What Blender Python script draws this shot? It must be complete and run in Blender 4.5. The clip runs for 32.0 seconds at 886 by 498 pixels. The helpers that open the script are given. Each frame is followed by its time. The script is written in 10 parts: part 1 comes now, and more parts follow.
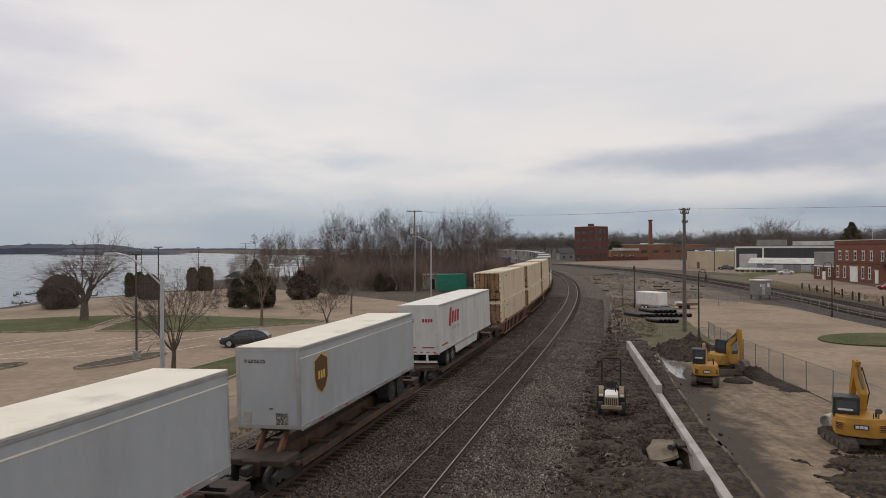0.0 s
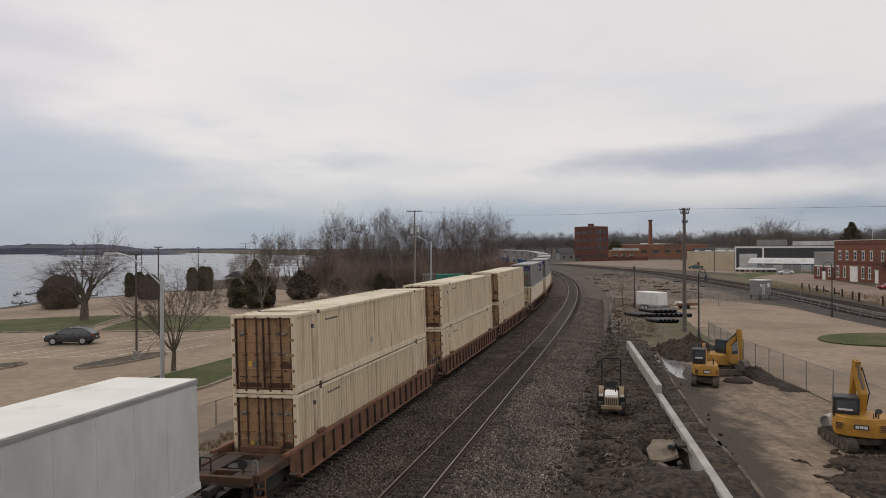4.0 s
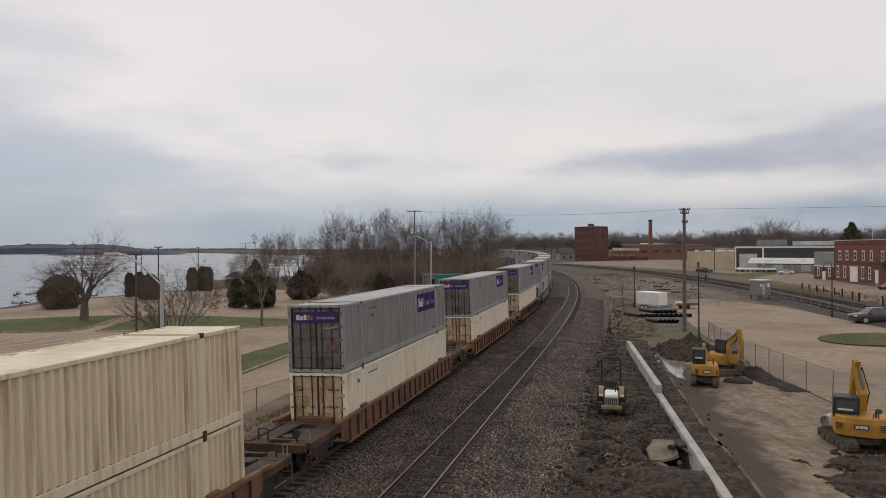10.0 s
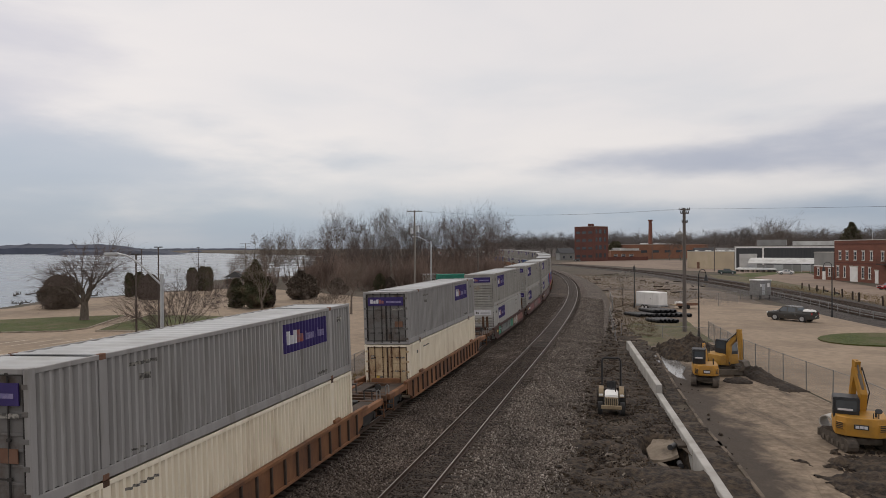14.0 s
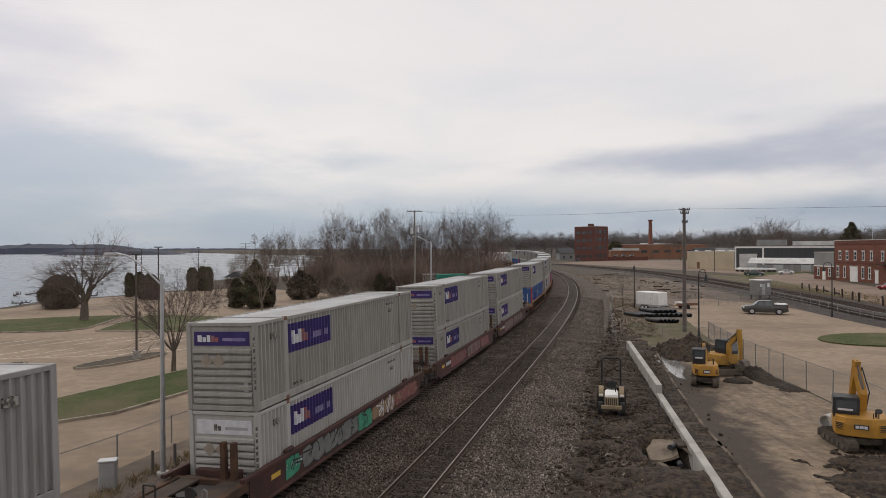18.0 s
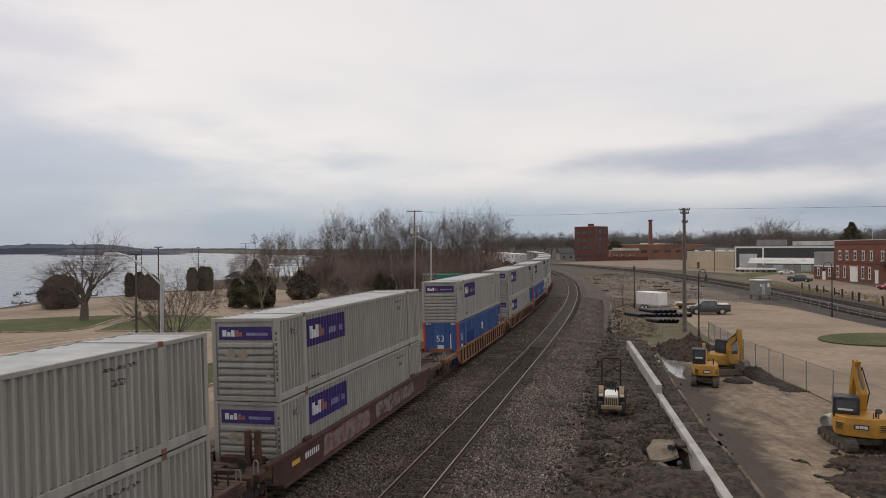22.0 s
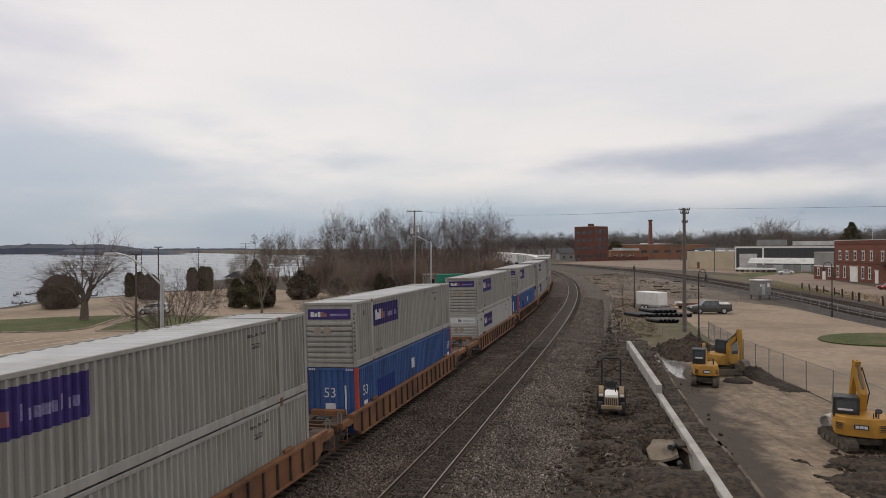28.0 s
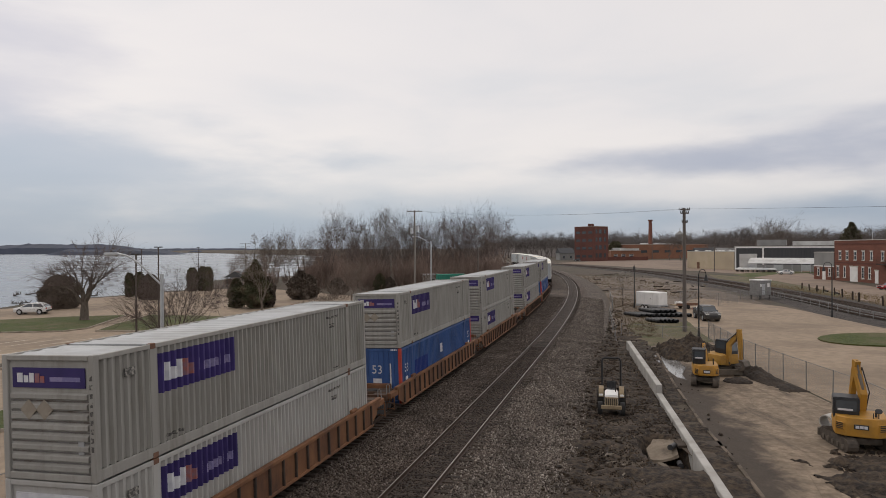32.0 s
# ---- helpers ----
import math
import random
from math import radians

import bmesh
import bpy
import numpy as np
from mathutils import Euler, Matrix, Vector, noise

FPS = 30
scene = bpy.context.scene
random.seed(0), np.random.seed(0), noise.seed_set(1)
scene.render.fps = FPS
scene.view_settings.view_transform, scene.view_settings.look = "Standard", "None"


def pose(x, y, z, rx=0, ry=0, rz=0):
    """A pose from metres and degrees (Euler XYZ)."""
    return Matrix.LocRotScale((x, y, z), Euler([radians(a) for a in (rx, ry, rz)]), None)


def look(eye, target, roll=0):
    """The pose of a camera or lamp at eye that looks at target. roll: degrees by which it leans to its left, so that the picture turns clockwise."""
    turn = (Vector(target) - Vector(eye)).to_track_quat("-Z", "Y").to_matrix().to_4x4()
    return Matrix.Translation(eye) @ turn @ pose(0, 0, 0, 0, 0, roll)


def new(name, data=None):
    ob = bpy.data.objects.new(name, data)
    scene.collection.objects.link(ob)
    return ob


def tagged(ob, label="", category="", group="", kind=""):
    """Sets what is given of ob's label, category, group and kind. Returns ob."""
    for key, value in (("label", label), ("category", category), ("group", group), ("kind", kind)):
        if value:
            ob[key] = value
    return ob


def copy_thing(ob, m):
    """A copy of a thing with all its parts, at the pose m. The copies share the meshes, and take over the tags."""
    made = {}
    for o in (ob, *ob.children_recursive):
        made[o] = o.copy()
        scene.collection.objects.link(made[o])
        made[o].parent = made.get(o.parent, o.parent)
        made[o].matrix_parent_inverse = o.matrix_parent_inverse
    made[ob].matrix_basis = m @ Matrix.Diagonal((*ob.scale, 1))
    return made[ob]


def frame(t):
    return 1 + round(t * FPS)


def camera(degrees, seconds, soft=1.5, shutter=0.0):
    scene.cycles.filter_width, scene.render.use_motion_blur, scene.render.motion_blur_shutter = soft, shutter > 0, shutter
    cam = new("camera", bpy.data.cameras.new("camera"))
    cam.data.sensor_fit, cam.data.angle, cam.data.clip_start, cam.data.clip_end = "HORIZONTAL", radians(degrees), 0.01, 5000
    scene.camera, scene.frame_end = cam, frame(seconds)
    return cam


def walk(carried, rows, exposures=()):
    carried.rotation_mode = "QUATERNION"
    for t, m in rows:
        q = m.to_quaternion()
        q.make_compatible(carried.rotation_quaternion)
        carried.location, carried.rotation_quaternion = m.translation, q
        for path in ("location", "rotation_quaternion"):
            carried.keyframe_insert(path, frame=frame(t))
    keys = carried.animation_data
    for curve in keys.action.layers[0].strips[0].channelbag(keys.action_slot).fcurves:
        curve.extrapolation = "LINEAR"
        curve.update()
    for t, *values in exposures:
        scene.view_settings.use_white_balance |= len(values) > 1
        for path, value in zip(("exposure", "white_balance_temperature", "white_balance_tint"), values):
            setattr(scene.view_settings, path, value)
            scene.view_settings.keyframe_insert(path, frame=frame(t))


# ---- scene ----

# ---------------- camera ----------------
cam = camera(66.3, 32.0, 0.75)
EYE = (0.0, 0.0, 8.4)
CAM_POSE = look(EYE, (0.0, 100.0, 8.147), -0.3)
walk(cam, [(0.0, CAM_POSE), (32.0, CAM_POSE)], [(0.0, -0.08), (11.0, -0.07), (18.0, 0.0), (32.0, 0.0)])

# ---------------- world and sun ----------------
world = bpy.data.worlds.new("overcast")
scene.world = world
world.use_nodes = True


def build_world():
    nt = world.node_tree
    nt.nodes.clear()
    N, L = nt.nodes.new, nt.links.new
    out, bg = N("ShaderNodeOutputWorld"), N("ShaderNodeBackground")
    sky = N("ShaderNodeTexSky")
    sky.sky_type, sky.sun_disc = "NISHITA", False
    sky.sun_elevation, sky.sun_rotation = radians(48), radians(-35)
    sky.air_density, sky.dust_density = 1.0, 2.5
    dim = N("ShaderNodeMixRGB")
    dim.blend_type, dim.inputs[0].default_value = "MULTIPLY", 1.0
    dim.inputs[2].default_value = (0.10, 0.10, 0.10, 1)
    L(sky.outputs[0], dim.inputs[1])
    tc = N("ShaderNodeTexCoord")
    sep = N("ShaderNodeSeparateXYZ")
    L(tc.outputs["Generated"], sep.inputs[0])
    # clouds on a flat layer overhead: direction / (height + c)
    zc = N("ShaderNodeMath"); zc.operation = "MAXIMUM"; zc.inputs[1].default_value = 0.0
    L(sep.outputs[2], zc.inputs[0])
    za = N("ShaderNodeMath"); za.operation = "ADD"; za.inputs[1].default_value = 0.22
    L(zc.outputs[0], za.inputs[0])
    dx = N("ShaderNodeMath"); dx.operation = "DIVIDE"
    dy = N("ShaderNodeMath"); dy.operation = "DIVIDE"
    L(sep.outputs[0], dx.inputs[0]); L(za.outputs[0], dx.inputs[1])
    L(sep.outputs[1], dy.inputs[0]); L(za.outputs[0], dy.inputs[1])
    com = N("ShaderNodeCombineXYZ")
    L(dx.outputs[0], com.inputs[0]); L(dy.outputs[0], com.inputs[1])
    mp = N("ShaderNodeMapping")
    mp.inputs["Scale"].default_value = (1.0, 1.25, 1)
    mp.inputs["Location"].default_value = (0.55, 0.9, 3.1)
    L(com.outputs[0], mp.inputs[0])
    nz = N("ShaderNodeTexNoise")
    nz.inputs["Scale"].default_value, nz.inputs["Detail"].default_value = 1.0, 5
    nz.inputs["Roughness"].default_value, nz.inputs["Distortion"].default_value = 0.5, 0.3
    L(mp.outputs[0], nz.inputs["Vector"])
    ramp = N("ShaderNodeValToRGB")
    e = ramp.color_ramp.elements
    e[0].position, e[0].color = 0.30, (0.76, 0.745, 0.755, 1)
    e[1].position, e[1].color = 0.58, (0.885, 0.832, 0.808, 1)
    m = e.new(0.45); m.color = (0.850, 0.805, 0.792, 1)
    L(nz.outputs[0], ramp.inputs[0])
    layer = ramp.outputs[0]
    # thicker blue-grey cloud low in the sky, torn at its edges: bearing, height, half width, half height, all as slopes
    tear = N("ShaderNodeTexNoise")
    tm = N("ShaderNodeMapping"); tm.inputs["Scale"].default_value = (4.0, 4.0, 15.0)
    L(tc.outputs["Generated"], tm.inputs[0]); L(tm.outputs[0], tear.inputs["Vector"])
    tear.inputs["Scale"].default_value, tear.inputs["Detail"].default_value = 1.0, 7
    # first row is no cloud: lens vignette at upper left, painted into the sky
    for across, high, wide, tall, shade, most in (
            (-0.72, 0.26, 0.20, 0.26, (0.56, 0.555, 0.635, 1), 0.70), (-0.15, 0.055, 0.60, 0.085, (0.60, 0.63, 0.68, 1), 0.80), (-0.50, 0.120, 0.34, 0.078, (0.45, 0.505, 0.595, 1), 0.80), (-0.40, 0.035, 0.42, 0.030, (0.385, 0.475, 0.585, 1), 0.80),
            (-0.12, 0.035, 0.30, 0.045, (0.47, 0.55, 0.64, 1), 0.75), (0.40, 0.130, 0.30, 0.030, (0.44, 0.465, 0.555, 1), 0.85), (0.58, 0.140, 0.22, 0.050, (0.43, 0.455, 0.55, 1), 0.80),
            (0.54, 0.050, 0.38, 0.036, (0.355, 0.415, 0.515, 1), 0.95), (-0.68, 0.055, 0.20, 0.07, (0.41, 0.475, 0.575, 1), 0.80), (0.14, 0.038, 0.24, 0.022, (0.45, 0.53, 0.625, 1), 0.75)):
        far = math.sqrt(1 + across * across + high * high)
        d0 = N("ShaderNodeVectorMath"); d0.operation = "SUBTRACT"; d0.inputs[1].default_value = (across / far, 1 / far, high / far)
        d1 = N("ShaderNodeVectorMath"); d1.operation = "MULTIPLY"; d1.inputs[1].default_value = (far * far / wide, 1.0, far / tall)
        d2 = N("ShaderNodeVectorMath"); d2.operation = "LENGTH"
        L(tc.outputs["Generated"], d0.inputs[0]); L(d0.outputs[0], d1.inputs[0]); L(d1.outputs[0], d2.inputs[0])
        ad = N("ShaderNodeMath"); ad.operation = "MULTIPLY_ADD"; ad.inputs[1].default_value = 2.6
        L(tear.outputs[0], ad.inputs[0]); L(d2.outputs["Value"], ad.inputs[2])
        mk = N("ShaderNodeMapRange")
        mk.inputs[1].default_value, mk.inputs[2].default_value = 1.3, 2.6
        mk.inputs[3].default_value, mk.inputs[4].default_value = most, 0.0
        mk.interpolation_type = "SMOOTHSTEP"
        L(ad.outputs[0], mk.inputs[0])
        mx = N("ShaderNodeMixRGB")
        mx.inputs[2].default_value = shade
        L(mk.outputs[0], mx.inputs[0]); L(layer, mx.inputs[1])
        layer = mx.outputs[0]
    # haze towards the horizon
    hz = N("ShaderNodeMapRange")
    hz.inputs[1].default_value, hz.inputs[2].default_value = 0.0, 0.10
    hz.inputs[3].default_value, hz.inputs[4].default_value = 0.85, 0.0
    L(sep.outputs[2], hz.inputs[0])
    haze = N("ShaderNodeMixRGB")
    haze.inputs[2].default_value = (0.35, 0.425, 0.52, 1)
    L(hz.outputs[0], haze.inputs[0]); L(layer, haze.inputs[1])
    # a glimpse of the clear sky behind the clouds
    mix = N("ShaderNodeMixRGB")
    mix.inputs[0].default_value = 0.88
    L(dim.outputs[0], mix.inputs[1]); L(haze.outputs[0], mix.inputs[2])
    L(mix.outputs[0], bg.inputs[0])
    bg.inputs[1].default_value = 1.0
    L(bg.outputs[0], out.inputs[0])


build_world()
sun_data = bpy.data.lights.new("sun", "SUN")
sun_data.energy, sun_data.angle, sun_data.color = 0.6, radians(25), (1.0, 0.95, 0.88)
sun = new("sun", sun_data)
sun.matrix_world = look((-30, 40, 60), (0, 0, 0))


# ---------------- materials ----------------
def mat(name, c1, c2=None, scale=3.0, rough=0.8, metal=0.0, bump=0.0, bscale=None, c3=None, s3=0.3, p3=(0.45, 0.7),
        stretch=(1, 1, 1), rnd=0.0, p1=(0.35, 0.65), detail=6, spec=0.4, cells=0.0):
    m = bpy.data.materials.new(name)
    m.use_nodes = True
    nt = m.node_tree
    N, L = nt.nodes.new, nt.links.new
    b = nt.nodes["Principled BSDF"]
    b.inputs["Metallic"].default_value = metal
    b.inputs["Specular IOR Level"].default_value = spec
    c2 = c2 or tuple(v * 0.8 for v in c1)
    tc, mp = N("ShaderNodeTexCoord"), N("ShaderNodeMapping")
    mp.inputs["Scale"].default_value = stretch
    L(tc.outputs["Object"], mp.inputs[0])
    nz = N("ShaderNodeTexNoise")
    nz.inputs["Scale"].default_value, nz.inputs["Detail"].default_value = scale, detail
    L(mp.outputs[0], nz.inputs["Vector"])
    r = N("ShaderNodeValToRGB")
    r.color_ramp.elements[0].position, r.color_ramp.elements[1].position = p1
    r.color_ramp.elements[0].color, r.color_ramp.elements[1].color = (*c1, 1), (*c2, 1)
    L(nz.outputs[0], r.inputs[0])
    col = r.outputs[0]
    if cells:
        vo = N("ShaderNodeTexVoronoi")
        vo.inputs["Scale"].default_value = cells
        L(tc.outputs["Object"], vo.inputs["Vector"])
        hs = N("ShaderNodeSeparateColor")
        L(vo.outputs["Color"], hs.inputs[0])
        mr = N("ShaderNodeMapRange")
        mr.inputs[3].default_value, mr.inputs[4].default_value = 0.22, 2.0
        L(hs.outputs[0], mr.inputs[0])
        mu = N("ShaderNodeMixRGB"); mu.blend_type = "MULTIPLY"; mu.inputs[0].default_value = 1.0
        L(col, mu.inputs[1]); L(mr.outputs[0], mu.inputs[2])
        col = mu.outputs[0]
    if c3:
        n3 = N("ShaderNodeTexNoise")
        n3.inputs["Scale"].default_value, n3.inputs["Detail"].default_value = s3, 5
        n3.inputs["Roughness"].default_value = 0.65
        L(mp.outputs[0], n3.inputs["Vector"])
        r3 = N("ShaderNodeMapRange")
        r3.inputs[1].default_value, r3.inputs[2].default_value = p3
        L(n3.outputs[0], r3.inputs[0])
        mx = N("ShaderNodeMixRGB")
        mx.inputs[2].default_value = (*c3, 1)
        L(r3.outputs[0], mx.inputs[0]); L(col, mx.inputs[1])
        col = mx.outputs[0]
    if rnd:
        oi = N("ShaderNodeObjectInfo")
        mr = N("ShaderNodeMapRange")
        mr.inputs[3].default_value, mr.inputs[4].default_value = 1 - rnd, 1 + rnd
        L(oi.outputs["Random"], mr.inputs[0])
        mu = N("ShaderNodeMixRGB"); mu.blend_type = "MULTIPLY"; mu.inputs[0].default_value = 1.0
        L(col, mu.inputs[1]); L(mr.outputs[0], mu.inputs[2])
        col = mu.outputs[0]
    L(col, b.inputs["Base Color"])
    rr = N("ShaderNodeMapRange")
    rr.inputs[3].default_value, rr.inputs[4].default_value = max(0.02, rough - 0.1), min(1, rough + 0.1)
    L(nz.outputs[0], rr.inputs[0]); L(rr.outputs[0], b.inputs["Roughness"])
    if bump:
        bn = N("ShaderNodeTexNoise") if not cells else N("ShaderNodeTexVoronoi")
        bn.inputs["Scale"].default_value = bscale or scale * 3
        L(tc.outputs["Object"], bn.inputs["Vector"])
        bu = N("ShaderNodeBump")
        bu.inputs["Strength"].default_value, bu.inputs["Distance"].default_value = min(1, bump), 0.05
        L(bn.outputs[0], bu.inputs["Height"]); L(bu.outputs[0], b.inputs["Normal"])
    return m


def glass_mat(name, tint=(0.05, 0.06, 0.07), rough=0.05):
    m = mat(name, tint, tuple(v * 1.3 for v in tint), 2.0, rough, 0.0, spec=0.8)
    return m


M = {}
M["soil"] = mat("soil", (0.059, 0.045, 0.033), (0.095, 0.073, 0.054), 0.8, 0.95, bump=0.5, bscale=9, c3=(0.052, 0.046, 0.027), s3=0.06, p3=(0.47, 0.62), detail=10)
M["dirt"] = mat("dirt", (0.014, 0.010, 0.0075), (0.074, 0.053, 0.036), 4.2, 0.95, bump=1.0, bscale=15, detail=15, p1=(0.38, 0.66), c3=(0.095, 0.065, 0.039), s3=0.55, p3=(0.58, 0.80))
M["dirt_dark"] = mat("dirt_dark", (0.025, 0.019, 0.015), (0.051, 0.038, 0.029), 3, 0.95, bump=0.8, bscale=9)
M["ballast"] = mat("ballast", (0.067, 0.051, 0.040), (0.113, 0.087, 0.071), 0.9, 0.9, bump=1.0, bscale=16, c3=(0.052, 0.037, 0.029), s3=0.30, p3=(0.45, 0.75), cells=13)
M["gravel"] = mat("gravel", (0.071, 0.056, 0.046), (0.113, 0.092, 0.077), 0.8, 0.9, bump=1.0, bscale=15, c3=(0.059, 0.044, 0.034), s3=0.25, p3=(0.5, 0.75), cells=11)
M["cinder"] = mat("cinder", (0.038, 0.032, 0.029), (0.064, 0.054, 0.048), 0.9, 0.9, bump=1.0, bscale=16, cells=14)
M["lot"] = mat("lot_concrete", (0.245, 0.186, 0.131), (0.320, 0.246, 0.177), 1.4, 0.9, bump=0.2, bscale=20, c3=(0.168, 0.128, 0.092), s3=0.10, p3=(0.46, 0.70), detail=14)


def stone_mat(name, stops):
    """Loose stones, each of its own shade: (position, colour) along a chance from 0 to 1."""
    m = bpy.data.materials.new(name)
    m.use_nodes = True
    nt = m.node_tree
    N, L = nt.nodes.new, nt.links.new
    b = nt.nodes["Principled BSDF"]
    b.inputs["Roughness"].default_value, b.inputs["Specular IOR Level"].default_value = 0.9, 0.3
    ge, ramp = N("ShaderNodeNewGeometry"), N("ShaderNodeValToRGB")
    e = ramp.color_ramp.elements
    e[0].position, e[0].color = stops[0][0], (*stops[0][1], 1)
    e[1].position, e[1].color = stops[-1][0], (*stops[-1][1], 1)
    for p, c in stops[1:-1]:
        e.new(p).color = (*c, 1)
    L(ge.outputs["Random Per Island"], ramp.inputs[0])
    tc, nz = N("ShaderNodeTexCoord"), N("ShaderNodeTexNoise")
    nz.inputs["Scale"].default_value, nz.inputs["Detail"].default_value = 0.5, 8
    L(tc.outputs["Object"], nz.inputs["Vector"])
    mr = N("ShaderNodeMapRange")
    mr.inputs[1].default_value, mr.inputs[2].default_value = 0.35, 0.65
    mr.inputs[3].default_value, mr.inputs[4].default_value = 0.72, 1.25
    L(nz.outputs[0], mr.inputs[0])
    mu = N("ShaderNodeMixRGB"); mu.blend_type = "MULTIPLY"; mu.inputs[0].default_value = 1.0
    L(ramp.outputs[0], mu.inputs[1]); L(mr.outputs[0], mu.inputs[2]); L(mu.outputs[0], b.inputs["Base Color"])
    return m


M["stone_grey"] = stone_mat("shoulder_stone", ((0.0, (0.026, 0.020, 0.017)), (0.30, (0.078, 0.062, 0.051)), (0.65, (0.142, 0.118, 0.099)), (0.90, (0.225, 0.195, 0.168)), (1.0, (0.38, 0.34, 0.30))))
M["stone_brown"] = stone_mat("ballast_stone", ((0.0, (0.022, 0.016, 0.013)), (0.40, (0.075, 0.058, 0.047)), (0.80, (0.140, 0.112, 0.092)), (1.0, (0.26, 0.22, 0.19))))
M["stone_dark"] = stone_mat("oily_stone", ((0.0, (0.018, 0.013, 0.010)), (0.6, (0.052, 0.039, 0.031)), (1.0, (0.115, 0.090, 0.072))))
M["crumb"] = stone_mat("soil_crumb", ((0.0, (0.022, 0.016, 0.012)), (0.5, (0.050, 0.036, 0.026)), (0.93, (0.090, 0.065, 0.045)), (1.0, (0.24, 0.19, 0.15))))
M["oily_bed"] = mat("oily_bed", (0.036, 0.027, 0.022), (0.058, 0.044, 0.035), 1.2, 0.9, bump=1.0, bscale=16, cells=13)
def pad_mat():
    """Worn concrete: pale wear, streaks of wheel mud, and mud caked beside the kerb."""
    m = bpy.data.materials.new("pad_concrete")
    m.use_nodes = True
    nt = m.node_tree
    N, L = nt.nodes.new, nt.links.new
    b = nt.nodes["Principled BSDF"]
    b.inputs["Roughness"].default_value = 0.9
    tc = N("ShaderNodeTexCoord")

    def noise_of(scale, detail, stretch=(1, 1, 1), turn=0.0, warp=0.0):
        mp = N("ShaderNodeMapping")
        mp.inputs["Scale"].default_value, mp.inputs["Rotation"].default_value = stretch, (0, 0, radians(turn))
        n = N("ShaderNodeTexNoise")
        n.inputs["Scale"].default_value, n.inputs["Detail"].default_value, n.inputs["Distortion"].default_value = scale, detail, warp
        n.inputs["Roughness"].default_value = 0.62
        L(tc.outputs["Object"], mp.inputs[0]); L(mp.outputs[0], n.inputs["Vector"])
        return n.outputs[0]

    def step(x, lo, hi, a=0.0, z=1.0):
        r = N("ShaderNodeMapRange")
        r.inputs[1].default_value, r.inputs[2].default_value, r.inputs[3].default_value, r.inputs[4].default_value = lo, hi, a, z
        L(x, r.inputs[0])
        return r.outputs[0]

    def blend(f, c0, c1):
        x = N("ShaderNodeMixRGB")
        L(f, x.inputs[0])
        for k, c in ((1, c0), (2, c1)):
            if isinstance(c, tuple):
                x.inputs[k].default_value = (*c, 1)
            else:
                L(c, x.inputs[k])
        return x.outputs[0]

    col = blend(step(noise_of(2.4, 14), 0.32, 0.68), (0.135, 0.098, 0.066), (0.300, 0.232, 0.165))
    col = blend(step(noise_of(0.5, 12, (1, 0.7, 1), 12, 0.6), 0.47, 0.70, 0, 0.75), col, (0.082, 0.059, 0.041))
    col = blend(step(noise_of(1.5, 10, (1, 0.10, 1), 14, 0.3), 0.54, 0.70, 0, 0.8), col, (0.062, 0.044, 0.030))
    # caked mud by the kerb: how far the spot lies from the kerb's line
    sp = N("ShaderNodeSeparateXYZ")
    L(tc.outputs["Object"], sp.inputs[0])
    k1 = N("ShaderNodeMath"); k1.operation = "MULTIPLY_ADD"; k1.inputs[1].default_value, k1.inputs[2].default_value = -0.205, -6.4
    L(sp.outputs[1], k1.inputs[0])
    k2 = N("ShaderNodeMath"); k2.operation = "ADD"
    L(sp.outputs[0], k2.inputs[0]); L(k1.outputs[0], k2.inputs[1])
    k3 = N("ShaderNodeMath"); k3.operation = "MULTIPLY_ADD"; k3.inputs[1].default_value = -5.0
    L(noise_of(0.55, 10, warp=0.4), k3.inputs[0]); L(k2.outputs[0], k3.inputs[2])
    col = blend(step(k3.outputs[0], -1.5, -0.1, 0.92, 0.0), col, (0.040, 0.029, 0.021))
    # a few cracks
    vo = N("ShaderNodeTexVoronoi")
    vo.feature = "DISTANCE_TO_EDGE"
    vo.inputs["Scale"].default_value = 0.32
    L(tc.outputs["Object"], vo.inputs["Vector"])
    col = blend(step(vo.outputs["Distance"], 0.002, 0.010, 0.3, 0.0), col, (0.045, 0.034, 0.026))
    L(col, b.inputs["Base Color"])
    bu = N("ShaderNodeBump")
    bu.inputs["Strength"].default_value, bu.inputs["Distance"].default_value = 0.5, 0.05
    L(noise_of(9, 8), bu.inputs["Height"]); L(bu.outputs[0], b.inputs["Normal"])
    return m


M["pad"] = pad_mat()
M["grass"] = mat("grass", (0.040, 0.057, 0.010), (0.076, 0.092, 0.019), 3.5, 0.95, bump=0.8, bscale=40, c3=(0.120, 0.098, 0.050), s3=0.22, p3=(0.44, 0.70), detail=12)
M["grass_dry"] = mat("grass_dry", (0.115, 0.092, 0.055), (0.155, 0.125, 0.080), 1.2, 0.95, bump=0.6, bscale=30, c3=(0.070, 0.076, 0.026), s3=0.35, p3=(0.42, 0.66), detail=12)
M["street"] = mat("brick_street", (0.205, 0.150, 0.112), (0.260, 0.195, 0.150), 0.8, 0.9, c3=(0.150, 0.112, 0.085), s3=0.08, p3=(0.45, 0.7), detail=12)
M["kerb"] = mat("kerb_concrete", (0.27, 0.225, 0.175), (0.36, 0.31, 0.25), 1.5, 0.85, bump=0.3, c3=(0.14, 0.108, 0.08), s3=0.8, p3=(0.5, 0.7))
M["kerb_muddy"] = mat("muddy_kerb", (0.11, 0.085, 0.062), (0.19, 0.15, 0.115), 1.8, 0.9, bump=0.4, c3=(0.050, 0.037, 0.027), s3=0.9, p3=(0.45, 0.62))
